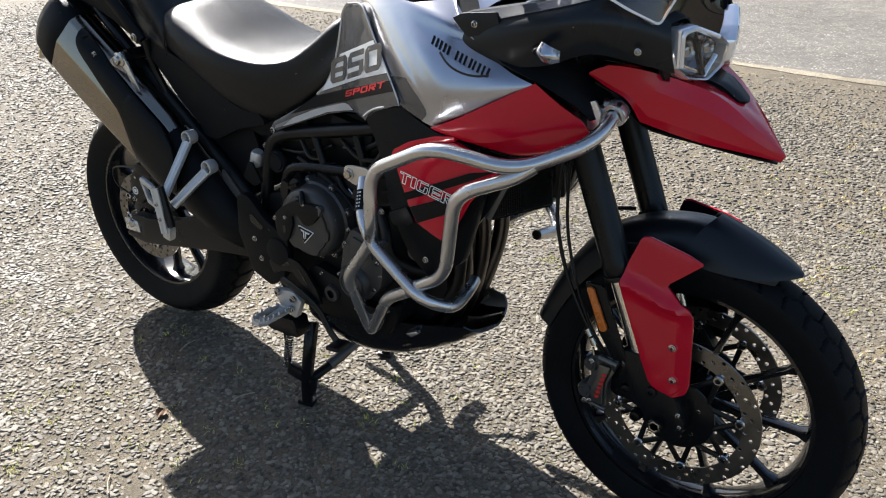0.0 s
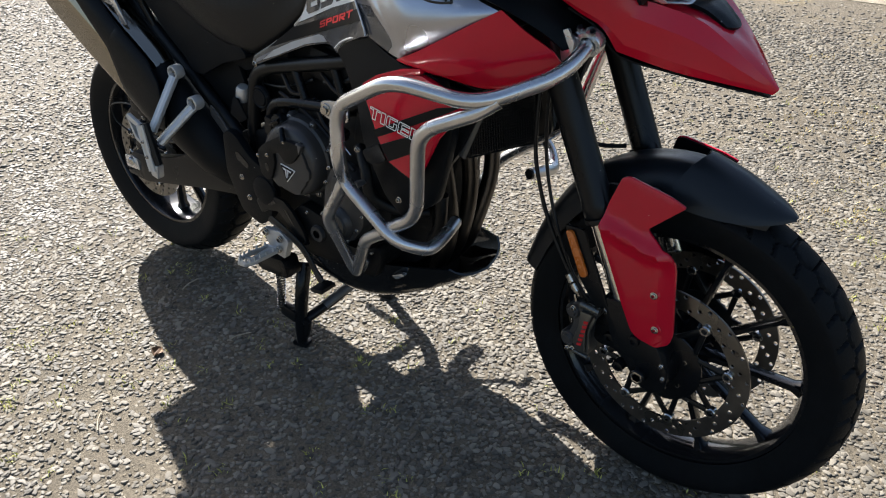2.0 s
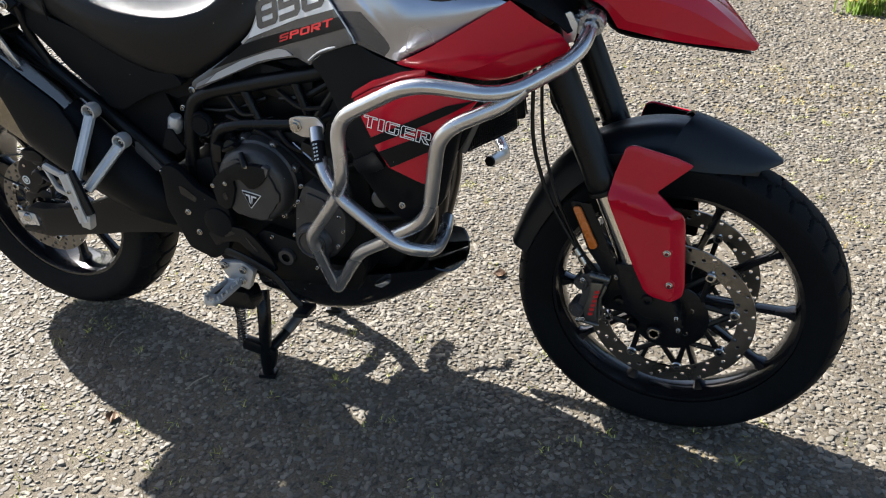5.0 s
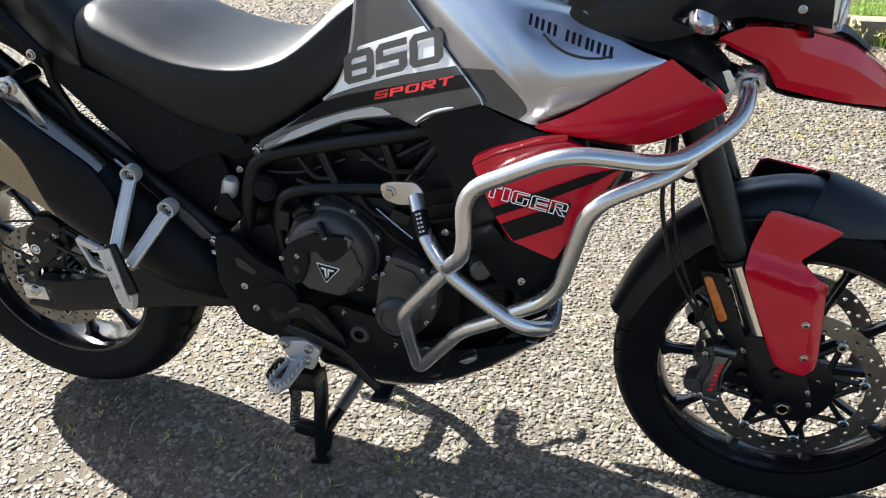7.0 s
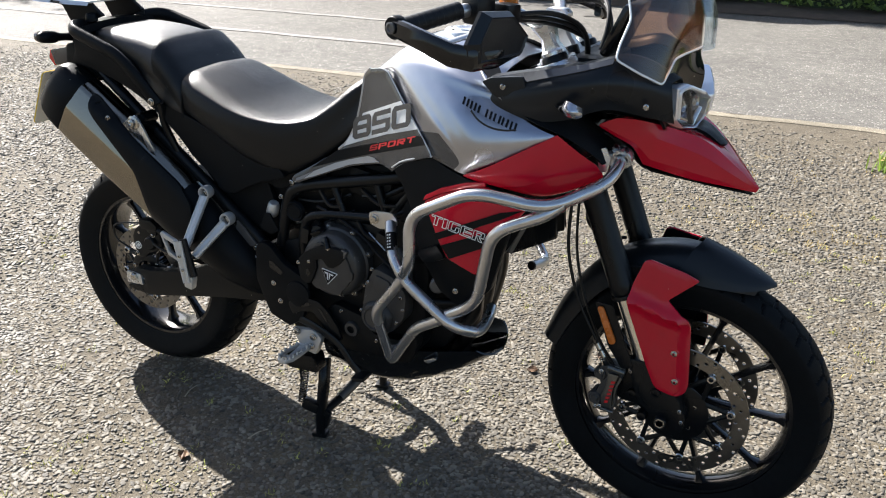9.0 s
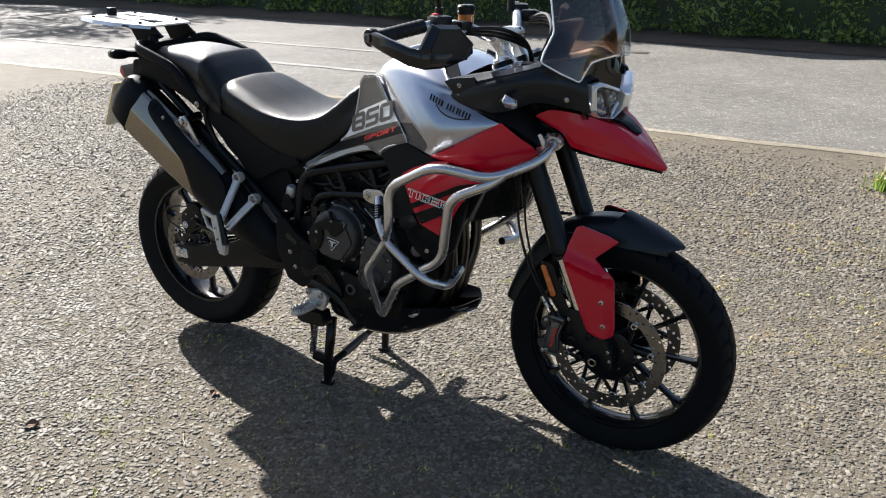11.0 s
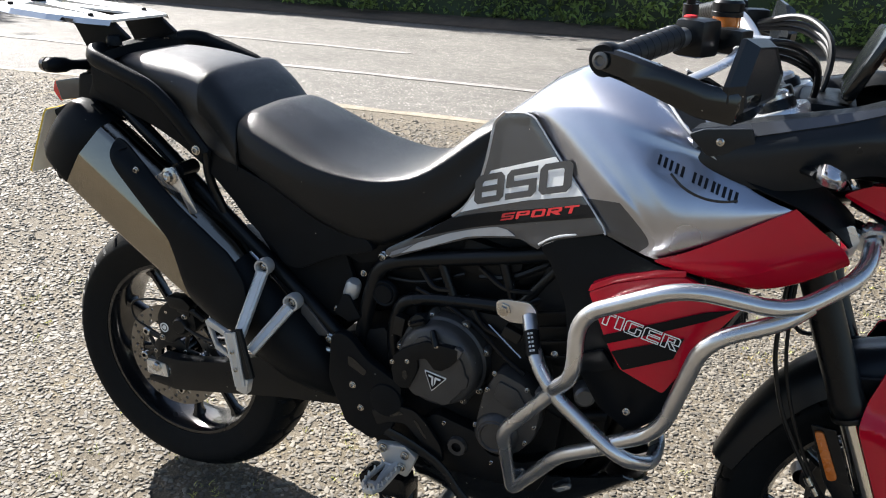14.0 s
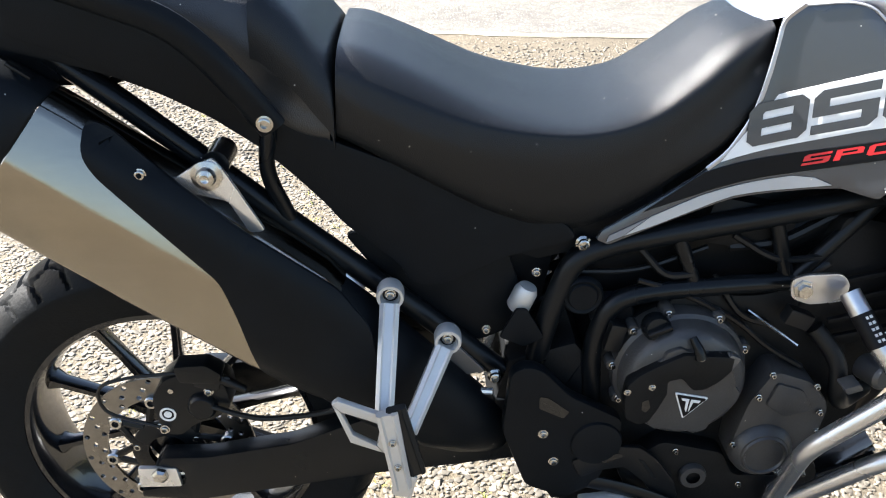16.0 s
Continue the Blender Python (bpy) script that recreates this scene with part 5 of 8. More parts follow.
bolts(infill, [(0.176, -0.212, 0.628), (0.312, -0.252, 0.575)], 0.0048)
twin(infill)

# seats
seat_x = [-0.502, -0.470, -0.400, -0.310, -0.215, -0.140, -0.085, -0.036, 0.008]
mid_z = [0.955, 0.953, 0.926, 0.886, 0.868, 0.884, 0.925, 0.968, 0.988]
edge = [(0.148, 0.925), (0.158, 0.910), (0.166, 0.884), (0.164, 0.866), (0.150, 0.858), (0.134, 0.870), (0.124, 0.900), (0.114, 0.938), (0.100, 0.976)]
low = [(0.140, 0.850), (0.142, 0.835), (0.146, 0.800), (0.146, 0.757), (0.134, 0.732), (0.124, 0.760), (0.122, 0.800), (0.120, 0.840), (0.116, 0.900)]
seat_rows = [[(x, 0.0, z) for x, z in zip(seat_x, mid_z)],
             [(x, e[0] * 0.45, z - (z - e[1]) * 0.10) for x, z, e in zip(seat_x, mid_z, edge)],
             [(x, e[0] * 0.74, z - (z - e[1]) * 0.24) for x, z, e in zip(seat_x, mid_z, edge)],
             [(x, e[0] * 0.94, z - (z - e[1]) * 0.66) for x, z, e in zip(seat_x, mid_z, edge)],
             [(x, e[0], e[1] - 0.006) for x, e in zip(seat_x, edge)],
             [(x, e[0] * 1.01, e[1] * 0.6 + l[1] * 0.4) for x, e, l in zip(seat_x, edge, low)],
             [(x, l[0], l[1]) for x, l in zip(seat_x, low)],
             [(x, l[0] * 0.5, l[1] - 0.004) for x, l in zip(seat_x, low)]]
seat = part("rider_seat", skin(seat_rows, 4, 4, True, 0.0, close=True), VINYL, bike, "black vinyl rider seat with a few pale specks", 60)
part("panel_lip", tube([(x, side_y(x, z) - 0.003, z) for x, z in ((0.030, 1.010), (0.010, 0.990), (0.008, 0.968), (0.003, 0.930), (-0.007, 0.880), (-0.031, 0.834), (-0.055, 0.813))], 0.0026, 8, 0.02, squash=(0.7, 1.3)), SILVER, sidep, "bright silver edge of the side panel")

pil_x = [-0.845, -0.800, -0.720, -0.640, -0.585, -0.545, -0.510]
pm = [1.022, 1.036, 1.036, 1.028, 1.012, 0.978, 0.936]
pe = [(0.085, 1.016), (0.108, 1.020), (0.122, 1.004), (0.130, 0.982), (0.140, 0.952), (0.146, 0.930), (0.146, 0.918)]
pl_ = [(0.080, 0.965), (0.100, 0.945), (0.116, 0.918), (0.126, 0.895), (0.134, 0.868), (0.138, 0.850), (0.138, 0.842)]
pil_rows = [[(x, 0.0, z) for x, z in zip(pil_x, pm)],
            [(x, e[0] * 0.60, z - (z - e[1]) * 0.08) for x, z, e in zip(pil_x, pm, pe)],
            [(x, e[0] * 0.88, z - (z - e[1]) * 0.42) for x, z, e in zip(pil_x, pm, pe)],
            [(x, e[0] + 0.002, e[1] - 0.008) for x, e in zip(pil_x, pe)],
            [(x, l[0] + 0.004, (e[1] + l[1]) / 2) for x, e, l in zip(pil_x, pe, pl_)],
            [(x, l[0], l[1]) for x, l in zip(pil_x, pl_)],
            [(x, l[0] * 0.4, l[1] - 0.003) for x, l in zip(pil_x, pl_)]]
pillion = part("pillion_seat", skin(pil_rows, 4, 4, True, 0.0, close=True), VINYL_B, bike, "black textured vinyl pillion seat", 60)
roll = []
for x, z in ((-0.596, 1.019), (-0.585, 1.015), (-0.565, 0.999), (-0.545, 0.981), (-0.525, 0.957), (-0.508, 0.936), (-0.504, 0.918)):
    w = 0.144 + 0.10 * (x + 0.596)
    z += 0.006
    roll.append([(x, 0.0, z), (x, w * 0.55, z - 0.002), (x, w * 0.86, z - 0.012), (x, w, z - 0.044), (x, w, z - 0.085)])
part("pillion_pad", skin(roll, 4, 4, True, 0.003), VINYL, pillion, "smooth black stitched pad")

# tail body below the seats
TAILP = [(-0.86, 0.985), (-0.80, 0.945), (-0.72, 0.918), (-0.62, 0.892), (-0.52, 0.850), (-0.42, 0.812), (-0.31, 0.758), (-0.225, 0.745), (-0.205, 0.722), (-0.232, 0.712), (-0.292, 0.695), (-0.375, 0.652), (-0.414, 0.655), (-0.428, 0.682), (-0.497, 0.738), (-0.523, 0.769), (-0.562, 0.807), (-0.594, 0.835), (-0.645, 0.869), (-0.70, 0.896), (-0.751, 0.915), (-0.80, 0.928), (-0.88, 0.945)]
tailp = part("under_seat_panel", plate(TAILP, -0.142, -0.120, 0.004, 0.012), BLACK, bike, "matt black panel under the seat")
twin(tailp)
part("tail_core", plate([(-0.86, 0.99), (-0.5, 0.86), (-0.25, 0.78), (-0.10, 0.80), (-0.10, 0.72), (-0.25, 0.68), (-0.42, 0.735), (-0.6, 0.868), (-0.76, 0.925), (-0.86, 0.935)], -0.118, 0.118, 0.004), BLACK, bike)

# ---- rear end: rack, grab rails, tail lamp, plate ----
def rail(side):
    pts = [(-0.868, 0.10, 1.034), (-0.846, 0.150, 1.040), (-0.822, 0.176, 1.034), (-0.740, 0.182, 1.010), (-0.668, 0.184, 0.986), (-0.618, 0.180, 0.936), (-0.572, 0.165, 0.868)]
    return tube([(x, side * y, z) for x, y, z in pts], 0.0155, 12, 0.05, 5, squash=(0.8, 1.15))


for s in (-1, 1):
    g = part("grab_rail", rail(s), BLACK, bike, "black satin grab rail")
    part("bolt", bolt_bm((-0.578, s * 0.180, 0.877), (0, s, 0), 0.0075), BOLT, g)
    part("grab_web", plate([(-0.86, 1.020), (-0.74, 0.992), (-0.67, 0.962), (-0.63, 0.912), (-0.60, 0.865), (-0.64, 0.87), (-0.70, 0.900), (-0.80, 0.940), (-0.86, 0.96)], s * 0.138 - 0.008, s * 0.138 + 0.008, 0.004, 0.01), BLACK, g)
tail = part("tail_bridge", skin([[(-0.915, 0.095, 1.000), (-0.880, 0.120, 1.030), (-0.842, 0.140, 1.034)], [(-0.925, 0.05, 1.006), (-0.885, 0.06, 1.042), (-0.836, 0.07, 1.044)], [(-0.928, 0.0, 1.008), (-0.886, 0.0, 1.044), (-0.834, 0.0, 1.046)]], 4, 3, True, 0.02), BLACK, bike, "black tail bridge between the rails")
TAIL = [(-0.845, 1.020), (-0.925, 1.005), (-0.945, 0.965), (-0.930, 0.935), (-0.985, 0.915), (-1.045, 0.888), (-1.040, 0.872), (-0.960, 0.880), (-0.85, 0.885), (-0.76, 0.890), (-0.74, 0.915)]
part("tail_unit", plate(TAIL, -0.085, 0.085, 0.012, 0.012), BLACK, bike, "matt black plastic tail unit")
part("tail_side", plate([(-0.93, 0.985), (-0.80, 0.985), (-0.74, 0.930), (-0.765, 0.902), (-0.89, 0.898), (-0.94, 0.925)], -0.112, -0.086, 0.006, 0.012), BLACK, bike, "black plastic side of the tail")
bolts(bike, [(-0.855, -0.113, 0.943)], 0.007)
lamp = part("tail_lamp", plate([(-0.945, 0.955), (-0.99, 0.962), (-1.058, 0.948), (-1.045, 0.905), (-0.985, 0.916), (-0.94, 0.930)], -0.060, 0.060, 0.008, 0.006), TAILGREY, bike, "grey and red tail lamp")
part("red_lens", plate([(-1.040, 0.951), (-1.060, 0.948), (-1.068, 0.925), (-1.050, 0.902), (-1.036, 0.910)], -0.058, 0.058, 0.006, 0.004), REDLENS, lamp, "red lens")
for s in (-1, 1):
    st = part("rear_indicator", lathe([(0.0, 0.0), (0.012, 0.0), (0.010, 0.030), (0.011, 0.048), (0.0155, 0.060), (0.0165, 0.082), (0.0145, 0.100), (0.008, 0.107), (0, 0.108)], (-0.930, s * 0.080, 0.998), (-0.10, s, 0.10), 18), BLACK, bike, "black rear indicator on a short stalk")
    part("indicator_lens", lathe([(0, 0), (0.016, 0), (0.014, 0.012), (0, 0.016)], (-0.955, s * 0.165, 1.006), (-1, 0, 0), 14), SMOKE_LENS, st)

# number plate, hung from the tail
PT, PB = Vector((-1.050, 0, 0.888)), Vector((-1.122, 0, 0.734))
pd = (PB - PT).normalized()
pn = Vector((pd.z, 0, -pd.x))
if pn.x > 0:
    pn = -pn


def plate_ring(grow, off):
    return [PT + pd * (0.169 / 2 * (1 + a * grow)) + Vector((0, b * 0.1 * grow, 0)) + pn * off for a, b in ((-1, -1), (-1, 1), (1, 1), (1, -1))]


npl = part("number_plate", loft([fillet(r, 0.010, 3, True) for r in (plate_ring(1, 0), plate_ring(1.0, 0.002))]), PLATE_B, bike, "pale back of the number plate")
part("plate_face", loft([fillet(r, 0.010, 3, True) for r in (plate_ring(1.015, 0.0022), plate_ring(1.015, 0.0055))]), PLATE_Y, npl, "yellow reflective plate face")
for a in (-0.35, 0.35):
    for k in range(3 if a < 0 else 4):
        c = PT + pd * (0.169 / 2 * (1 + a)) + Vector((0, -0.06 + 0.034 * k + (0.01 if a < 0 else 0), 0)) + pn * 0.0062
        part("plate_bar", loft([[c + pd * (u * 0.030) + Vector((0, v * 0.012, 0)) + pn * o for u, v in ((-1, -1), (-1, 1), (1, 1), (1, -1))] for o in (0, 0.0008)]), BLACK_D, npl)
part("plate_bracket", loft([[Vector((x, y, z)) for x, y, z in ((-0.95, -0.05, 0.885), (-0.95, 0.05, 0.885), (-0.99, 0.05, 0.878), (-0.99, -0.05, 0.878))], [Vector((x, y, z)) for x, y, z in ((-1.055, -0.04, 0.80), (-1.055, 0.04, 0.80), (-1.08, 0.04, 0.81), (-1.08, -0.04, 0.81))], [Vector((x, y, z)) for x, y, z in ((-1.085, -0.04, 0.735), (-1.085, 0.04, 0.735), (-1.108, 0.04, 0.745), (-1.108, -0.04, 0.745))]]), BLACK, bike, "black plate hanger")

# plain black block under the plate; it is no lamp
part("plate_light", block((-1.098, -0.02, 0.722), (0.014, 0.05, 0.026), (0, -24, 0), 0.004), BLACK, bike, "small black block below the plate")

# luggage rack: a cut-out aluminium sheet on black brackets
def rack_pt(u, v, z):
    """u runs forward, v to the left."""
    return (-0.985 + u, v, z + 0.05 * (-u))


rk = bmesh.new()
RZ0 = 1.098
outer = [(0.13, -0.075), (0.13, 0.075), (0.05, 0.115), (-0.10, 0.125), (-0.19, 0.095), (-0.19, -0.095), (-0.10, -0.125), (0.05, -0.115)]
strips = [((0.135, -0.085), (0.135, 0.085), (0.085, 0.105), (0.085, -0.105)), ((0.085, -0.105), (0.085, -0.060), (-0.185, -0.060), (-0.185, -0.105), (-0.10, -0.125), (0.0, -0.125)),
          ((0.085, 0.060), (0.085, 0.105), (0.0, 0.125), (-0.10, 0.125), (-0.185, 0.105), (-0.185, 0.060)), ((-0.150, -0.060), (-0.150, 0.060), (-0.190, 0.060), (-0.190, -0.060)),
          ((0.085, -0.060), (0.085, -0.035), (-0.150, 0.020), (-0.150, -0.015)), ((0.085, 0.060), (0.085, 0.030), (-0.150, -0.020), (-0.150, 0.015))]
for i, s in enumerate(strips):
    zz = RZ0 + 0.0006 * (i % 3)
    a = [rk.verts.new(rack_pt(u, v, zz)) for u, v in s]
    b = [rk.verts.new(rack_pt(u, v, zz + 0.005)) for u, v in s]
    rk.faces.new(a[::-1])
    rk.faces.new(b)
    for k in range(len(s)):
        j = (k + 1) % len(s)
        rk.faces.new((a[k], a[j], b[j], b[k]))
for sgn in (-1, 1):
    for k in range(1):
        q = [(0.135, 0.085), (0.085, 0.105), (0.0, 0.125), (-0.10, 0.125), (-0.185, 0.105)]
        for (u0, v0), (u1, v1) in zip(q, q[1:]):
            p = [rack_pt(u0, sgn * v0, RZ0 + 0.005), rack_pt(u1, sgn * v1, RZ0 + 0.005), rack_pt(u1, sgn * (v1 + 0.007), RZ0 - 0.006), rack_pt(u0, sgn * (v0 + 0.007), RZ0 - 0.006)]
            rk.faces.new([rk.verts.new(Vector(x)) for x in p])
rack = part("luggage_rack", rk, RACK, bike, "pale aluminium luggage rack with cut-outs")
for u, v in ((0.075, -0.08), (0.075, 0.08), (-0.14, -0.09), (-0.14, 0.09)):
    x, y, z = rack_pt(u, v, RZ0 + 0.005)
    part("rack_bolt", bolt_bm((x, y, z), (0, 0, 1), 0.006, 0.006), SATIN, rack)
for k in range(3):
    u = 0.045 - 0.065 * k
    p = [rack_pt(u + a, -(0.1225 + 0.004 * (k == 0) - (0.010 if k == 0 else 0.0) + b * 0.007 + 0.0012), RZ0 + 0.003 - 0.009 * b) for a, b in ((0.022, 0.15), (-0.022, 0.15), (-0.022, 0.8), (0.022, 0.8))]
    q = bmesh.new()
    q.faces.new([q.verts.new(c) for c in p])
    bmesh.ops.solidify(q, geom=q.faces[:], thickness=0.001)
    part("rack_slot", q, BLACK_D, rack)
kx, ky, kz = rack_pt(-0.155, 0.0, RZ0 + 0.005)
part("rack_lock", block((kx, ky, kz + 0.013), (0.022, 0.03, 0.028), bevel=0.005), BLACK, rack, "black lock button")
for s in (-1, 1):
    part("rack_bracket", plate([(-0.845, 1.050), (-0.815, 1.060), (-0.86, 1.094), (-1.08, 1.104), (-1.08, 1.092), (-0.96, 1.080), (-0.93, 1.03), (-0.90, 1.02)], s * 0.072 - 0.006, s * 0.072 + 0.006, 0.003, 0.006), BLACK, rack, "black rack bracket")
    part("rack_puck", lathe([(0, 0), (0.016, 0), (0.016, 0.014), (0.012, 0.020), (0, 0.020)], (-0.848, s * 0.085, 1.046), (0, 0, 1), 16), BLACK, rack)

# ---- subframe and frame ----
def both(name, pts, r, mat, label="", bend=0.03, seg=12, y_same=True):
    for s in (-1, 1):
        part(name, tube([(x, s * y, z) for x, y, z in pts], r, seg, bend), mat, bike, label)


both("subframe_tube", [(-0.83, 0.105, 0.931), (-0.769, 0.113, 0.890), (-0.663, 0.115, 0.807), (-0.589, 0.115, 0.747), (-0.441, 0.117, 0.632), (-0.288, 0.117, 0.507)], 0.0150, SATIN, "black steel subframe tube")
both("subframe_brace", [(-0.578, 0.150, 0.870), (-0.590, 0.130, 0.800), (-0.560, 0.117, 0.722)], 0.010, SATIN)
both("frame_tube", [(-0.250, 0.122, 0.48), (-0.230, 0.123, 0.60), (-0.205, 0.123, 0.685), (-0.155, 0.123, 0.707), (-0.075, 0.123, 0.725), (0.065, 0.128, 0.757), (0.20, 0.135, 0.795), (0.38, 0.09, 0.90)], 0.0155, SATIN, "black steel trellis frame tube", 0.05, 14)
both("frame_tube", [(-0.157, 0.130, 0.44), (-0.170, 0.133, 0.56), (-0.150, 0.133, 0.628), (-0.10, 0.133, 0.643), (-0.02, 0.133, 0.652), (0.08, 0.135, 0.662)], 0.0135, SATIN, "black steel trellis frame tube", 0.05, 14)
both("frame_strut", [(-0.075, 0.125, 0.722), (-0.045, 0.130, 0.655)], 0.010, SATIN)
both("frame_strut", [(0.045, 0.128, 0.750), (0.075, 0.132, 0.665)], 0.010, SATIN)
both("frame_strut", [(0.18, 0.133, 0.79), (0.085, 0.134, 0.668)], 0.010, SATIN)
both("frame_strut", [(0.085, 0.134, 0.665), (0.33, 0.10, 0.80)], 0.012, SATIN)
for p in ((-0.195, -0.123, 0.708), (-0.299, -0.150, 0.521)):
    part("frame_bolt", lathe([(0, 0), (0.0105, 0), (0.0105, 0.003), (0.0075, 0.005), (0.0075, 0.010), (0.0055, 0.011), (0.004, 0.005), (0, 0.005)], p, (0, -1, 0), 10), BOLT, bike, "bright flanged frame bolt")

HEEL = [(-0.282, 0.545), (-0.288, 0.45), (-0.25, 0.355), (-0.19, 0.332), (-0.150, 0.36), (-0.128, 0.42), (-0.125, 0.470), (-0.16, 0.488), (-0.20, 0.508), (-0.238, 0.548), (-0.26, 0.556)]
heel = part("heel_plate", plate(HEEL, -0.182, -0.160, 0.005, 0.012), BLACK, bike, "matt black heel guard plate")
part("foot_bracket", plate([(-0.190, 0.402), (-0.130, 0.428), (-0.096, 0.426), (-0.070, 0.405), (-0.040, 0.365), (-0.030, 0.330), (-0.060, 0.330), (-0.085, 0.365), (-0.115, 0.392), (-0.150, 0.386), (-0.175, 0.372)], -0.186, -0.176, 0.003, 0.006), SATIN, bike, "black footrest carrier plate")
for q in ([(-0.150, 0.408), (-0.125, 0.418), (-0.118, 0.412), (-0.146, 0.400)], [(-0.098, 0.408), (-0.088, 0.404), (-0.066, 0.372), (-0.074, 0.374)]):
    part("carrier_slot", plate(q, -0.1868, -0.1855, 0, 0.002), GLOSSBLACK, heel)
part("frame_cap", lathe([(0, 0.010), (0.018, 0.010), (0.020, 0.007), (0.024, 0.009), (0.027, 0.006), (0.028, 0.0)], (-0.189, -0.128, 0.634), (0, -1, 0), 26), BLACK, bike, "round black plastic frame cap")
part("heel_slot", plate([(-0.242, 0.509), (-0.231, 0.508), (-0.200, 0.485), (-0.207, 0.474), (-0.241, 0.490)], -0.1835, -0.1815, 0.0, 0.003), GLOSSBLACK, heel)
part("heel_boss", lathe([(0.0, 0.0), (0.034, 0.0), (0.036, 0.004), (0.034, 0.010), (0.026, 0.012), (0.0, 0.012)], (-0.158, -0.176, 0.432), (0, -1, 0), 24), BLACK, heel)
bolts(heel, [(-0.232, -0.182, 0.447), (-0.214, -0.182, 0.400), (-0.176, -0.176, 0.378)], 0.0055, h=0.004)
part("cross_core", plate([(-0.28, 0.53), (-0.30, 0.44), (-0.20, 0.28), (-0.10, 0.27), (-0.1, 0.45), (-0.19, 0.56)], -0.13, 0.13, 0.01), CASE_DARK, bike)
# added black filler that keeps the gap under the seat dark
part("battery_box", plate([(-0.43, 0.675), (-0.30, 0.70), (-0.22, 0.70), (-0.235, 0.60), (-0.27, 0.56), (-0.31, 0.585), (-0.36, 0.60)], -0.085, 0.085, 0.008, 0.01), BLACK, bike, "added black filler behind the frame")
# added plate that closes a see-through hole and darkens it
part("inner_side_plate", plate([(-0.50, 0.705), (-0.30, 0.72), (-0.25, 0.58), (-0.32, 0.545), (-0.40, 0.600), (-0.455, 0.648)], -0.105, -0.092, 0.003, 0.01), BLACK, bike, "added black filler plate inside the subframe")
# added dark filler between the trellis tubes, no part of the machine
part("air_box", plate([(-0.22, 0.70), (-0.10, 0.76), (0.18, 0.80), (0.18, 0.70), (0.10, 0.65), (-0.14, 0.62), (-0.20, 0.62)], -0.100, 0.100, 0.01, 0.02), CASE_DARK, bike, "added dark filler behind the trellis frame")
for a, b, c, r in (((-0.18, -0.112, 0.69), (-0.10, -0.118, 0.70), (-0.02, -0.112, 0.735), 0.006), ((-0.19, -0.112, 0.66), (-0.12, -0.120, 0.665), (-0.03, -0.116, 0.70), 0.004), ((0.00, -0.112, 0.70), (0.06, -0.122, 0.71), (0.13, -0.115, 0.75), 0.007)):
    part("hose", tube([a, b, c], r, 8, 0.04), HOSE, bike)
for x, z in ((-0.248, 0.655), (-0.31, 0.565)):
    part("bracket_bolt", bolt_bm((x, -0.106, z), r=0.005), BOLT, bike)
part("linkage_plate", plate([(-0.374, 0.578), (-0.354, 0.562), (-0.310, 0.516), (-0.388, 0.500)], -0.136, -0.128, 0.002, 0.004), STAY_GREY, bike, "dull grey linkage plate")
part("linkage_rod", tube([(-0.40, -0.140, 0.492), (-0.30, -0.140, 0.486)], 0.005, 8, 0), ALLOY, bike, "bright linkage rod")
part("reservoir_bracket", plate([(-0.296, 0.575), (-0.276, 0.618), (-0.262, 0.618), (-0.236, 0.575), (-0.262, 0.560)], -0.142, -0.136, 0.002, 0.004), BLACK, bike)
part("exhaust_shoulder", plate([(-0.674, 0.738), (-0.602, 0.741), (-0.47, 0.640), (-0.49, 0.590), (-0.66, 0.690)], -0.140, -0.134, 0.002, 0.010, lambda x, z: 0.55 * (0.65 * (x + 0.6) + 0.76 * (z - 0.70)), dense=True), PIPE, bike, "bare silver shoulder of the exhaust")
# added plate that blocks the bright gap ahead of the rear wheel
part("inner_mudguard", plate([(-0.46, 0.60), (-0.40, 0.67), (-0.26, 0.70), (-0.22, 0.60), (-0.24, 0.47), (-0.40, 0.46), (-0.45, 0.50)], 0.05, 0.10, 0.006, 0.02), BLACK, bike, "added black filler ahead of the rear wheel")
part("shock_spring", tube([(-0.285 + 0.10 * (k / 70) + 0.032 * math.cos(k * 0.7), 0.032 * math.sin(k * 0.7), 0.50 + 0.20 * k / 70) for k in range(71)], 0.006, 7, 0), SATIN, bike, "black coil spring of the rear shock")
part("shock_body", tube([(-0.30, 0, 0.46), (-0.18, 0, 0.73)], 0.022, 14, 0), ALLOY, bike, "silver rear shock body")
part("shock_reservoir", lathe([(0, 0.0), (0.013, 0.0), (0.016, 0.004), (0.016, 0.030), (0.012, 0.038), (0, 0.040)], (-0.272, -0.118, 0.606), (0.35, -0.1, 1), 18), CAST, bike, "silver rear shock reservoir")

# ---- swing arm, rear brake, exhaust ----
ARM = [(-0.25, 0.470), (-0.42, 0.455), (-0.578, 0.387), (-0.70, 0.362), (-0.765, 0.360), (-0.772, 0.345), (-0.735, 0.338), (-0.735, 0.312), (-0.80, 0.300), (-0.80, 0.288), (-0.72, 0.282), (-0.60, 0.305), (-0.45, 0.335), (-0.25, 0.365)]
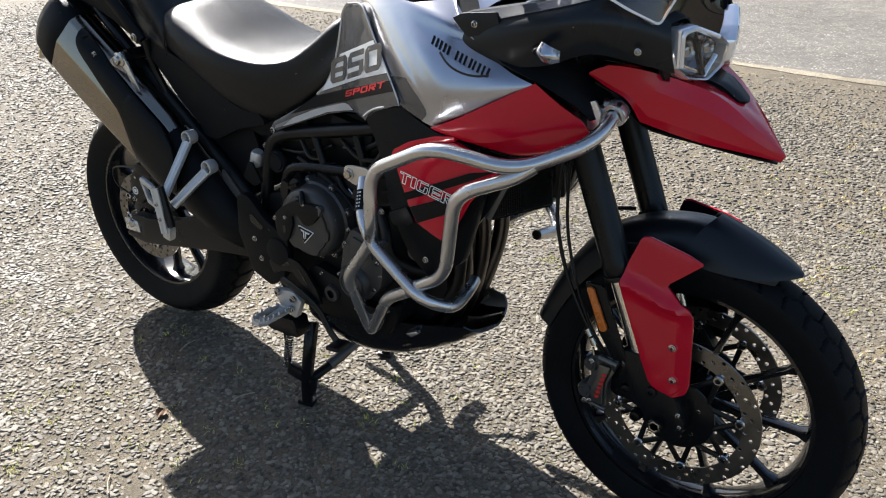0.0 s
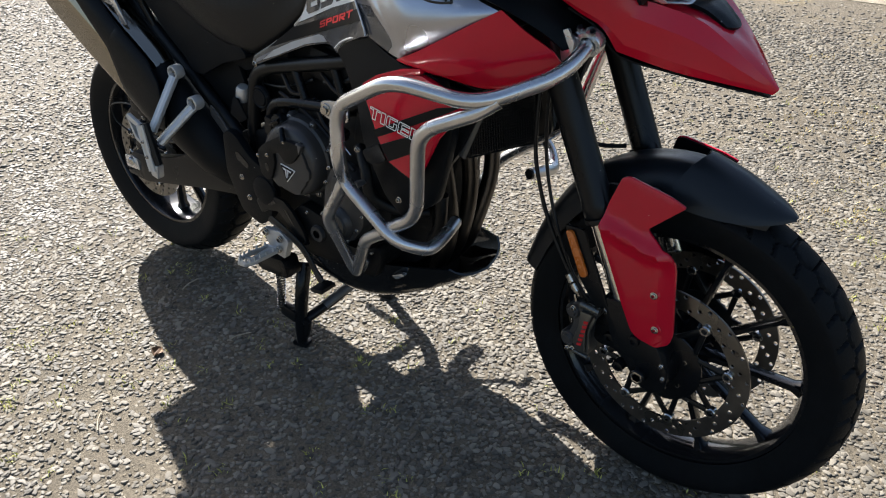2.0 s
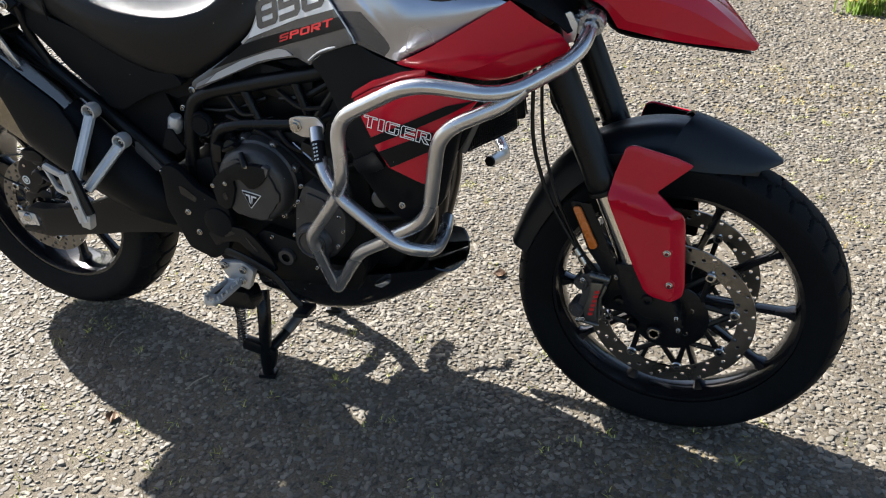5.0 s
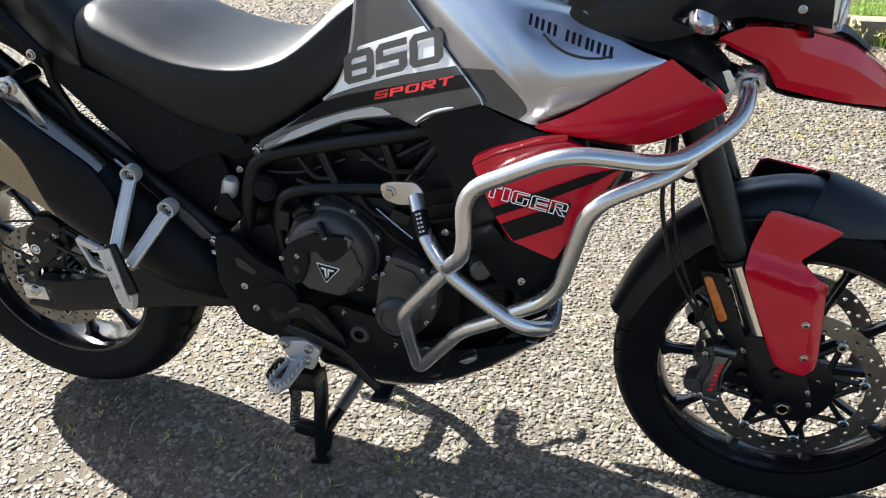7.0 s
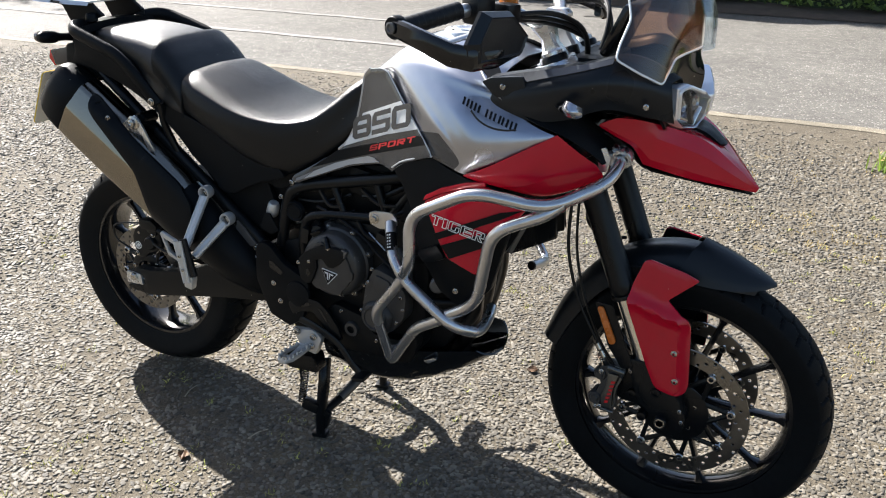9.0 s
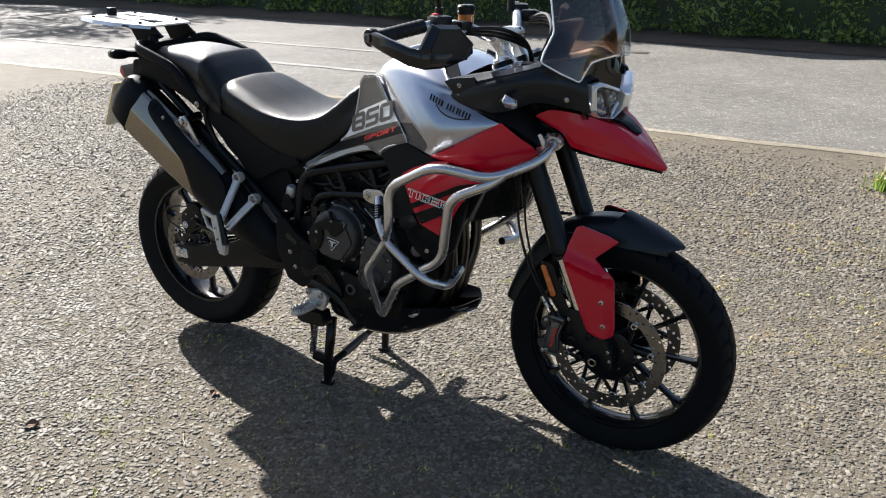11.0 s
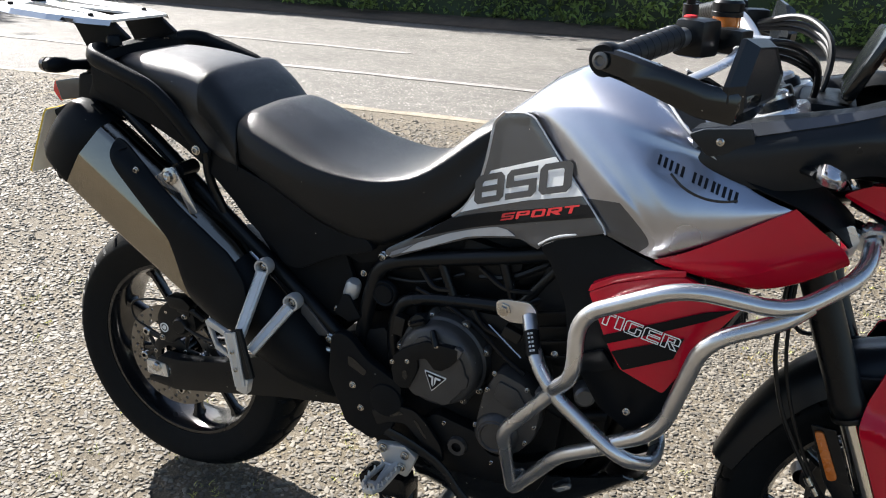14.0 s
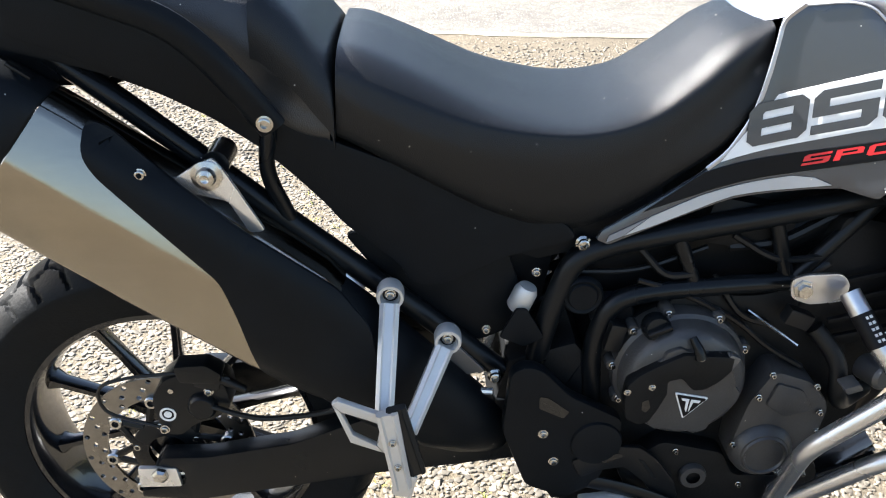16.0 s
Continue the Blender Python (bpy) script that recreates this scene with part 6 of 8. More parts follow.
for s in (-1, 1):
    a = part("swing_arm", plate(ARM, s * 0.118 - 0.016, s * 0.118 + 0.016, 0.007, 0.01), SATIN, bike, "black box-section swing arm")
    part("chain_adjuster", plate([(-0.800, 0.343), (-0.745, 0.343), (-0.740, 0.310), (-0.800, 0.308)], s * 0.132 - 0.004, s * 0.132 + 0.004, 0.002, 0.003), ALLOY, a, "silver axle adjuster block")
    part("axle_end", lathe([(0, 0), (0.012, 0), (0.012, 0.006), (0.008, 0.009), (0, 0.009)], (RX, s * 0.136, RZ), (0, s, 0), 6), BOLT, a)
    part("adjuster_bolt", tube([(-0.742, s * 0.125, 0.327), (-0.715, s * 0.125, 0.330)], 0.005, 8, 0), BOLT, a)
part("axle_tube", tube([(RX, -0.13, RZ), (RX, 0.13, RZ)], 0.012, 14, 0), SATIN, bike)
rc = part("rear_caliper", plate([(-0.772, 0.452), (-0.758, 0.480), (-0.738, 0.494), (-0.690, 0.496), (-0.666, 0.478), (-0.660, 0.442), (-0.685, 0.420), (-0.712, 0.412), (-0.735, 0.390), (-0.758, 0.392), (-0.768, 0.42)], -0.122, -0.070, 0.007, 0.010), SATIN, bike, "black rear brake caliper")
part("caliper_badge", lathe([(0.0085, 0.0), (0.0115, 0.0), (0.0115, 0.001), (0.0085, 0.001)], (-0.750, -0.1225, 0.430), (0, -1, 0), 24, closed=True), WHITE_D, rc, "white ring mark")
part("caliper_dot", lathe([(0, 0.001), (0.0055, 0.001), (0.0055, 0.0)], (-0.750, -0.1225, 0.430), (0, -1, 0), 12), WHITE_D, rc)
part("pad_cover", plate([(-0.735, 0.512), (-0.690, 0.516), (-0.668, 0.500), (-0.676, 0.484), (-0.728, 0.486)], -0.128, -0.096, 0.005, 0.006), SATIN, rc)
part("piston_housing", lathe([(0, 0.012), (0.016, 0.012), (0.020, 0.008), (0.021, 0.0)], (-0.700, -0.121, 0.446), (0, -1, 0), 22), SATIN, rc)
part("slide_pin", tube([(-0.672, -0.118, 0.488), (-0.640, -0.118, 0.470)], (0.008, 0.006), 10, 0), HOSE, rc)
part("pad_pin", tube([(-0.742, -0.124, 0.470), (-0.742, -0.090, 0.470)], 0.004, 8, 0), BOLT, rc)
part("caliper_slot", block((-0.690, -0.12, 0.485), (0.035, 0.012, 0.022), (0, 15, 0), 0.004), SATIN, rc)
bolts(rc, [(-0.757, -0.122, 0.404), (-0.690, -0.122, 0.470)], 0.0055)
part("rear_brake_hose", tube([(-0.70, -0.125, 0.452), (-0.665, -0.135, 0.445), (-0.62, -0.135, 0.432), (-0.54, -0.135, 0.440), (-0.46, -0.13, 0.465), (-0.38, -0.125, 0.50)], 0.004, 8, 0.05), HOSE, bike, "black rear brake hose")
part("speed_cable", tube([(-0.76, -0.115, 0.40), (-0.84, -0.12, 0.43), (-0.845, -0.12, 0.475), (-0.80, -0.12, 0.49), (-0.72, -0.12, 0.50), (-0.66, -0.12, 0.49)], 0.0025, 6, 0.05), HOSE, bike)
hug = part("rear_hugger", skin([[(RX + 0.345 * math.cos(t), 0.0, RZ + 0.345 * math.sin(t)) for t in (0.05, 0.4, 0.8, 1.15)], [(RX + 0.342 * math.cos(t), 0.05, RZ + 0.342 * math.sin(t)) for t in (0.05, 0.4, 0.8, 1.15)], [(RX + 0.322 * math.cos(t), 0.086, RZ + 0.322 * math.sin(t)) for t in (0.05, 0.4, 0.8, 1.15)]], 4, 4, True, 0.003), BLACK, bike, "black plastic rear hugger")
part("chain_guard", plate([(-0.70, 0.42), (-0.3, 0.50), (-0.3, 0.46), (-0.70, 0.39)], 0.095, 0.11, 0.003), BLACK, bike)

SA = Vector((-0.82, 0, 0.572)).normalized()
SU = Vector((0.572, 0, 0.82)).normalized()


SECTION = [(1.0, 0.0), (0.84, 0.55), (0.02, 1.0), (-0.98, 0.93), (-1.12, 0.60), (-1.12, -0.45), (-0.8, -1.0), (0.6, -1.0), (0.95, -0.6)]


def silencer_ring(d, h, w, y, r=0.007):
    """A section with flat facets at d metres along the silencer: h up, w outwards."""
    c = Vector((-0.700, y, 0.7225)) + SA * d
    return fillet([c + SU * (u * h) + Vector((0, -v * w, 0)) for u, v in SECTION], r, 3, True)


sil = part("silencer", loft([silencer_ring(d, h, w, -0.150) for d, h, w in ((-0.20, 0.072, 0.050), (-0.17, 0.079, 0.053), (0.0, 0.083, 0.056), (0.165, 0.083, 0.056), (0.196, 0.081, 0.055), (0.200, 0.078, 0.052))]), STEEL, bike, "brushed steel silencer raised on the right flank", 22)
part("end_cap", loft([silencer_ring(d, h, w, y, 0.030) for d, h, w, y in ((0.196, 0.080, 0.054, -0.150), (0.200, 0.0825, 0.057, -0.150), (0.235, 0.081, 0.056, -0.150), (0.268, 0.075, 0.053, -0.149), (0.290, 0.063, 0.045, -0.147), (0.297, 0.046, 0.034, -0.146), (0.290, 0.034, 0.025, -0.146), (0.25, 0.030, 0.021, -0.146))]), BLACK, sil, "black silencer end cap", 75)
part("cap_slot", block(Vector((-0.700, -0.150, 0.7225)) + SA * 0.236 + SU * 0.0795, (0.030, 0.010, 0.004), (0, 35, 0), 0.001), HOSE, sil)
SHIELD = [(-0.772, 0.882), (-0.748, 0.874), (-0.70, 0.826), (-0.61, 0.754), (-0.50, 0.677), (-0.462, 0.630), (-0.45, 0.56), (-0.46, 0.515), (-0.52, 0.520), (-0.598, 0.550), (-0.620, 0.640), (-0.638, 0.692), (-0.688, 0.744), (-0.762, 0.822), (-0.775, 0.845)]


def shield_y(x, z):
    d = (Vector((x, 0, z)) - Vector((-0.7, 0, 0.7225))).dot(SU)
    return 0.056 * (1 - (1 - min(abs(d) / 0.088, 0.96) ** 3.4) ** (1 / 3.4))


shield = part("heat_shield", plate(SHIELD, -0.2125, -0.2075, 0.0015, 0.014, shield_y, dense=True), BLACK, bike, "matt black heat shield over the silencer")
bolts(shield, [(-0.716, -0.198, 0.822)], 0.0055)
part("link_pipe", loft([[Vector((c[0], y0, c[1])) + Vector((0.67, 0, 0.74)) * h * math.cos(t) + Vector((0, w * math.sin(t), 0)) for t in [2 * math.pi * k / 20 for k in range(20)]] for c, h, w, y0 in (((-0.56, 0.615), 0.080, 0.050, -0.150), ((-0.50, 0.565), 0.080, 0.052, -0.150), ((-0.43, 0.505), 0.074, 0.052, -0.148), ((-0.36, 0.450), 0.062, 0.048, -0.140), ((-0.315, 0.415), 0.048, 0.040, -0.125), ((-0.28, 0.385), 0.030, 0.030, -0.105))]), BLACK, bike, "black shrouded exhaust link pipe")
part("exhaust_bracket", plate([(-0.660, 0.826), (-0.640, 0.836), (-0.628, 0.820), (-0.585, 0.745), (-0.604, 0.742), (-0.626, 0.782), (-0.660, 0.790), (-0.700, 0.800)], -0.180, -0.174, 0.0015, 0.006), ALLOY, bike, "silver silencer hanger")
part("hanger_bolt", lathe([(0, 0), (0.017, 0), (0.018, 0.004), (0.012, 0.006), (0.010, 0.012), (0.005, 0.014), (0, 0.010)], (-0.647, -0.180, 0.815), (0, -1, 0), 16), BOLT, bike)
part("hanger_bush", lathe([(0, 0), (0.016, 0), (0.016, 0.05), (0, 0.05)], (-0.64, -0.165, 0.822), (0, 1, 0), 16), SATIN, bike)
part("collector", tube([(-0.30, -0.085, 0.395), (-0.20, -0.06, 0.335), (-0.10, -0.04, 0.28), (0.10, 0.0, 0.262), (0.22, 0.0, 0.30)], (0.034, 0.05), 16, 0.08), HEADER, bike, "bare steel exhaust collector")

# pillion footrest hanger
def strap(p0, p1, w0, w1, thick, name, mat, parent, label=""):
    """A straight flat cast arm with rounded edges, from p0 to p1."""
    p0, p1 = Vector(p0), Vector(p1)
    d = (p1 - p0).normalized()
    out = Vector((0, -1, 0.15))
    out = (out - d * out.dot(d)).normalized()
    side = d.cross(out)
    rings = []
    for p, w in ((p0, w0), (p0.lerp(p1, 0.5), (w0 + w1) / 2), (p1, w1)):
        rings.append([p + side * (w * u) + out * (thick * v) for u, v in ((-1, -0.6), (-0.8, -1), (0.8, -1), (1, -0.6), (1, 0.5), (0.6, 1), (0.4, 0.7), (-0.4, 0.7), (-0.6, 1), (-1, 0.5))])
    return part(name, loft(rings), mat, parent, label)


PH = strap((-0.4395, -0.176, 0.645), (-0.444, -0.258, 0.535), 0.0125, 0.0115, 0.0075, "pillion_hanger", CAST, bike, "silver cast pillion footrest hanger")
strap((-0.3705, -0.188, 0.588), (-0.414, -0.262, 0.515), 0.0120, 0.0105, 0.0075, "hanger_arm", CAST, PH)
for at in ((-0.439, -0.165, 0.655), (-0.366, -0.177, 0.598)):
    part("hanger_eye", lathe([(0.010, -0.010), (0.016, -0.010), (0.0175, -0.004), (0.0175, 0.012), (0.0165, 0.015), (0.013, 0.015), (0.010, 0.006)], at, (0, -1, 0), 24, closed=True), CAST, PH)
    part("hanger_bolt", bolt_bm((at[0], at[1] - 0.004, at[2]), r=0.0055), BOLT, PH)
    part("bolt_seat", lathe([(0, 0.0), (0.012, 0.0), (0.012, 0.004), (0, 0.004)], at, (0, -1, 0), 14), SATIN, PH)
for q in ([(-0.505, 0.568), (-0.498, 0.574), (-0.448, 0.553), (-0.440, 0.546), (-0.446, 0.538), (-0.462, 0.545), (-0.494, 0.557)],
          [(-0.505, 0.568), (-0.494, 0.557), (-0.480, 0.523), (-0.452, 0.507), (-0.444, 0.496), (-0.484, 0.512)],
          [(-0.448, 0.553), (-0.430, 0.548), (-0.424, 0.500), (-0.444, 0.496), (-0.452, 0.507), (-0.446, 0.538)]):
    part("heel_loop", plate(q, -0.280, -0.270, 0.0025), CAST, PH, "flat cast heel guard loop")
peg = strap((-0.440, -0.287, 0.562), (-0.420, -0.290, 0.452), 0.0130, 0.0115, 0.0070, "folded_peg", CAST, PH, "folded silver pillion footrest")
strap((-0.430, -0.282, 0.566), (-0.402, -0.284, 0.470), 0.0120, 0.0100, 0.0065, "peg_rubber", HOSE, peg, "black rubber pad")
for f in (0.35, 0.68):
    c = Vector((-0.440, -0.287, 0.562)).lerp(Vector((-0.420, -0.290, 0.452)), f)
    part("bolt", bolt_bm((c.x, c.y - 0.006, c.z), r=0.0035, h=0.003), BOLT, peg)
part("peg_pivot", block((-0.418, -0.280, 0.452), (0.026, 0.020, 0.036), (0, 12, 0), 0.005), CAST, PH)

# ---- rider footrest, pedal and centre stand ----
fp = bmesh.new()
tube([(-0.128, -0.190, 0.298), (-0.138, -0.245, 0.292)], 0.007, 10, 0, bm=fp)
rim_pts = [(-0.152, -0.200), (-0.160, -0.245), (-0.158, -0.276), (-0.148, -0.290), (-0.132, -0.288), (-0.122, -0.272), (-0.120, -0.240), (-0.118, -0.200)]
tube([(x, y, 0.296) for x, y in rim_pts + rim_pts[:1]], 0.0042, 8, 0, bm=fp, squash=(1, 1.5))
block((-0.138, -0.236, 0.294), (0.012, 0.085, 0.010), (0, 0, 6), 0.003, fp)
block((-0.138, -0.262, 0.294), (0.036, 0.010, 0.009), (0, 0, 6), 0.003, fp)
for x, y, _ in [Vector((*rim_pts[k], 0)).lerp(Vector((*rim_pts[k + 1], 0)), f) for k in range(7) for f in (0.15, 0.65)]:
    lathe([(0.0, 0.012), (0.0016, 0.011), (0.0036, 0.0), (0.0, 0.0)], (x, y, 0.299), (0, 0, 1), 6, fp)
pegr = part("rider_footrest", fp, CAST, bike, "toothed silver rider footrest")
twin(pegr)
pb = part("footrest_bracket", plate([(-0.175, 0.335), (-0.110, 0.345), (-0.085, 0.325), (-0.105, 0.275), (-0.145, 0.282)], -0.194, -0.176, 0.004, 0.006), CAST, bike, "silver footrest bracket")
bolts(pb, [(-0.155, -0.198, 0.333), (-0.115, -0.198, 0.300), (-0.108, -0.198, 0.328)], 0.007)
twin(pb)
ped = part("brake_pedal", tube([(-0.17, -0.175, 0.36), (-0.10, -0.19, 0.355), (-0.03, -0.195, 0.325), (0.01, -0.205, 0.285), (0.04, -0.215, 0.272)], 0.008, 10, 0.04, squash=(0.6, 1.4)), SATIN, bike, "black brake pedal")
part("pedal_pad", block((0.050, -0.225, 0.272), (0.035, 0.045, 0.010), (0, -8, 0), 0.003), SATIN, ped)
part("gear_lever", tube([(-0.06, 0.185, 0.30), (0.02, 0.20, 0.27), (0.075, 0.205, 0.262), (0.075, 0.245, 0.262)], 0.007, 8, 0.02), SATIN, bike)

stand = part("centre_stand", tube([(-0.135, -0.110, 0.215), (-0.120, -0.140, 0.16), (-0.130, -0.150, 0.06), (-0.134, -0.148, 0.0)], (0.0195, 0.0155), 12, 0.03, squash=(1, 0.8)), SATIN, bike, "black tubular centre stand, lowered")
part("stand_leg", tube([(-0.080, 0.110, 0.215), (-0.085, 0.140, 0.16), (-0.10, 0.146, 0.06), (-0.104, 0.146, 0.0)], (0.018, 0.014), 12, 0.03, squash=(1, 0.8)), SATIN, stand)
part("stand_bar", tube([(-0.126, -0.150, 0.062), (-0.100, -0.06, 0.090), (-0.080, 0.02, 0.125), (-0.085, 0.140, 0.13)], 0.0125, 12, 0.03), SATIN, stand)
# lighter sleeve puts the lit stretch of the bar into its colour
part("stand_bar_sleeve", tube([(-0.108, -0.085, 0.084), (-0.084, 0.005, 0.118)], 0.0138, 12, 0), STAY_GREY, stand, "grey sleeve for the lit stretch of the cross bar")
for x, y in ((-0.134, -0.148), (-0.104, 0.146)):
    part("stand_foot", block((x, y, -0.003), (0.042, 0.030, 0.012), (0, 0, 12), 0.004), SATIN, stand, "flat black stand foot")
spr = bmesh.new()
tube([(-0.155 - 0.022 * (k / 150) + 0.0095 * math.cos(k * 0.75), -0.165 + 0.0095 * math.sin(k * 0.75), 0.235 - 0.135 * k / 150) for k in range(151)], 0.0024, 5, 0, bm=spr)
part("stand_spring", spr, BOLT, stand, "coil spring of the stand")
part("stand_tang", plate([(-0.212, 0.250), (-0.200, 0.262), (-0.110, 0.268), (-0.100, 0.222), (-0.190, 0.218), (-0.206, 0.228)], -0.198, -0.150, 0.006, 0.008), SATIN, stand, "black cast stand pivot lug")
part("spring_post", tube([(-0.176, -0.168, 0.232), (-0.172, -0.160, 0.090)], 0.0045, 8, 0), SATIN, stand)
part("stand_lug", block((-0.152, -0.158, 0.088), (0.052, 0.022, 0.032), (0, 10, 0), 0.006), SATIN, stand)
part("stand_web", plate([(-0.128, 0.085), (-0.098, 0.070), (-0.112, 0.020), (-0.138, 0.006)], -0.152, -0.140, 0.003, 0.004), SATIN, stand)
part("side_stand", tube([(-0.12, 0.16, 0.22), (-0.25, 0.19, 0.20), (-0.36, 0.20, 0.19)], 0.011, 10, 0.04), SATIN, bike, "folded black side stand")

# ---- engine, radiator and headers ----
ENG = [(-0.21, 0.335), (-0.215, 0.46), (-0.16, 0.575), (-0.06, 0.640), (0.05, 0.640), (0.10, 0.66), (0.16, 0.62), (0.19, 0.54), (0.18, 0.42), (0.17, 0.33), (0.10, 0.285), (-0.10, 0.285)]
eng = part("engine", plate(ENG, -0.135, 0.135, 0.015, 0.02), CASE_DARK, bike, "dark grey cast engine")
part("engine_front", plate([(0.08, 0.62), (0.14, 0.77), (0.30, 0.74), (0.295, 0.62), (0.255, 0.52), (0.255, 0.40), (0.21, 0.32), (0.10, 0.29)], -0.088, 0.088, 0.012, 0.02), CASE_DARK, eng)
CC = (-0.053, 0.534)
cl = part("clutch_cover", lathe([(0.0, 0.066), (0.050, 0.065), (0.072, 0.062), (0.078, 0.057), (0.082, 0.046), (0.084, 0.030), (0.089, 0.026), (0.091, 0.0)], (CC[0], -0.130, CC[1]), (0, -1, 0), 64), CASE, eng, "dark grey round clutch cover")
gear = []
for k in range(96):
    t = 2 * math.pi * k / 96
    lobe = (k + 4) % 16
    r = 0.0695 if lobe < 5 else (0.0665 if lobe in (5, 15) else 0.0635)
    gear.append((CC[0] + r * math.cos(t), CC[1] - 0.004 + r * math.sin(t)))
part("clutch_face", plate(gear, -0.1995, -0.190, 0.0025), CASE, cl, "scalloped raised face")
GUARD_C = [(-0.136, 0.520), (-0.134, 0.545), (-0.118, 0.562), (-0.100, 0.574), (-0.067, 0.592), (-0.044, 0.591), (-0.002, 0.589), (-0.003, 0.568), (-0.018, 0.550), (-0.034, 0.538), (-0.049, 0.537), (-0.066, 0.556), (-0.083, 0.551), (-0.081, 0.532), (-0.090, 0.507), (-0.100, 0.486), (-0.114, 0.482), (-0.131, 0.492)]
part("clutch_guard", plate(GUARD_C, -0.2065, -0.186, 0.003, 0.004), CASE_DARK, cl, "black guard over the clutch cover")
part("guard_slot", plate([(-0.113, 0.520), (-0.105, 0.524), (-0.101, 0.511), (-0.106, 0.503), (-0.112, 0.507)], -0.2072, -0.2062, 0, 0.002), GLOSSBLACK, cl)
for at in ((-0.103, 0.543), (-0.134, 0.535), (-0.046, 0.588)):
    part("bolt", bolt_bm((at[0], -0.2065, at[1]), r=0.0036, h=0.003), BOLT, cl)
part("oil_filler", lathe([(0, 0.020), (0.015, 0.020), (0.018, 0.016), (0.019, 0.0)], (-0.096, -0.158, 0.606), (0, -1, 0.25), 20), SATIN, cl, "black oil filler cap")
part("filler_grip", block((-0.096, -0.180, 0.612), (0.032, 0.012, 0.008), (14, -25, 0), 0.003), SATIN, cl)
part("guard_nub", tube([(-0.058, -0.196, 0.612), (-0.050, -0.204, 0.598), (-0.047, -0.206, 0.588)], (0.005, 0.008), 10, 0.01), SATIN, cl)
part("clutch_tab", block((-0.006, -0.200, 0.580), (0.016, 0.012, 0.022), (0, 25, 0), 0.003), STAY_GREY, cl, "grey cable tab")
part("cover_label", plate([(-0.130, 0.566), (-0.118, 0.577), (-0.115, 0.572), (-0.127, 0.561)], -0.168, -0.166, 0), WHITE_D, cl, "small pale printed label")
tri_o = [(-0.070, 0.531), (-0.024, 0.523), (-0.054, 0.489)]
part("emblem", plate(tri_o, -0.2015, -0.1995, 0.0005, 0.003), WHITE_D, cl, "small pale triangular badge")
ctr = (-0.0493, 0.5143)
part("emblem_field", plate([(ctr[0] + (x - ctr[0]) * 0.86, ctr[1] + (z - ctr[1]) * 0.86) for x, z in tri_o], -0.2028, -0.2016, 0, 0.002), BLACK_D, cl)
for q in ([(-0.061, 0.5240), (-0.050, 0.5220), (-0.0505, 0.5185), (-0.059, 0.5200)], [(-0.0475, 0.5215), (-0.035, 0.5195), (-0.037, 0.5160), (-0.0480, 0.5180)], [(-0.054, 0.5190), (-0.0505, 0.5185), (-0.0515, 0.5010), (-0.054, 0.5060)], [(-0.0480, 0.5180), (-0.0445, 0.5173), (-0.0475, 0.5055), (-0.0490, 0.5020)]):
    part("emblem_bar", plate(q, -0.2038, -0.2029, 0), WHITE_D, cl)
for x, z in ((-0.131, 0.602), (-0.078, 0.618), (-0.014, 0.608), (0.028, 0.566), (0.020, 0.487), (-0.008, 0.454), (-0.048, 0.444), (-0.135, 0.482), (-0.147, 0.540)):
    d = Vector((x - CC[0], 0, z - CC[1])).normalized() * 0.090
    at = (CC[0] + d.x, -0.152, CC[1] + d.z)
    part("bolt_boss", lathe([(0.0095, 0), (0.0095, 0.020), (0.008, 0.023), (0, 0.023)], (at[0], -0.130, at[2]), (0, -1, 0), 12), CASE, cl)
    part("bolt", bolt_bm(at, r=0.0038, h=0.006), BOLT, cl)

c2 = part("pump_cover", plate([(0.030, 0.440), (0.040, 0.500), (0.066, 0.552), (0.122, 0.534), (0.152, 0.496), (0.145, 0.43), (0.110, 0.385), (0.060, 0.375), (0.030, 0.40)], -0.182, -0.130, 0.006, 0.014), CASE, eng, "dark grey side cover")
part("pump_disc", lathe([(0.0, 0.020), (0.034, 0.019), (0.038, 0.014), (0.042, 0.010), (0.044, 0.0)], (0.072, -0.176, 0.422), (0, -1, 0), 32), CASE, c2)
part("pump_ring", lathe([(0.026, 0.0), (0.028, 0.003), (0.030, 0.003), (0.032, 0.0)], (0.072, -0.1955, 0.422), (0, -1, 0), 32), CASE, c2)
part("pump_window", plate([(0.072, 0.535), (0.108, 0.524), (0.128, 0.492), (0.090, 0.480), (0.062, 0.500)], -0.187, -0.180, 0.003, 0.006), CASE, c2)
bolts(c2, [(0.062, -0.184, 0.548), (0.125, -0.184, 0.530), (0.050, -0.184, 0.512), (0.138, -0.184, 0.488), (0.128, -0.184, 0.420), (0.03, -0.184, 0.432), (0.10, -0.184, 0.385), (0.142, -0.18, 0.455)], 0.0034)
low = part("sump_cover", plate([(-0.12, 0.37), (-0.06, 0.42), (0.03, 0.40), (0.05, 0.36), (0.12, 0.36), (0.165, 0.385), (0.175, 0.36), (0.15, 0.30), (-0.08, 0.295)], -0.165, -0.130, 0.006, 0.012), CASE_DARK, eng)
part("drain_boss", lathe([(0.010, 0.014), (0.018, 0.014), (0.020, 0.010), (0.020, 0.0)], (-0.010, -0.160, 0.362), (0, -1, 0), 18), CASE, low)
bolts(low, [(-0.09, -0.166, 0.385), (0.06, -0.166, 0.345), (0.15, -0.166, 0.365), (-0.04, -0.166, 0.405)], 0.0032)
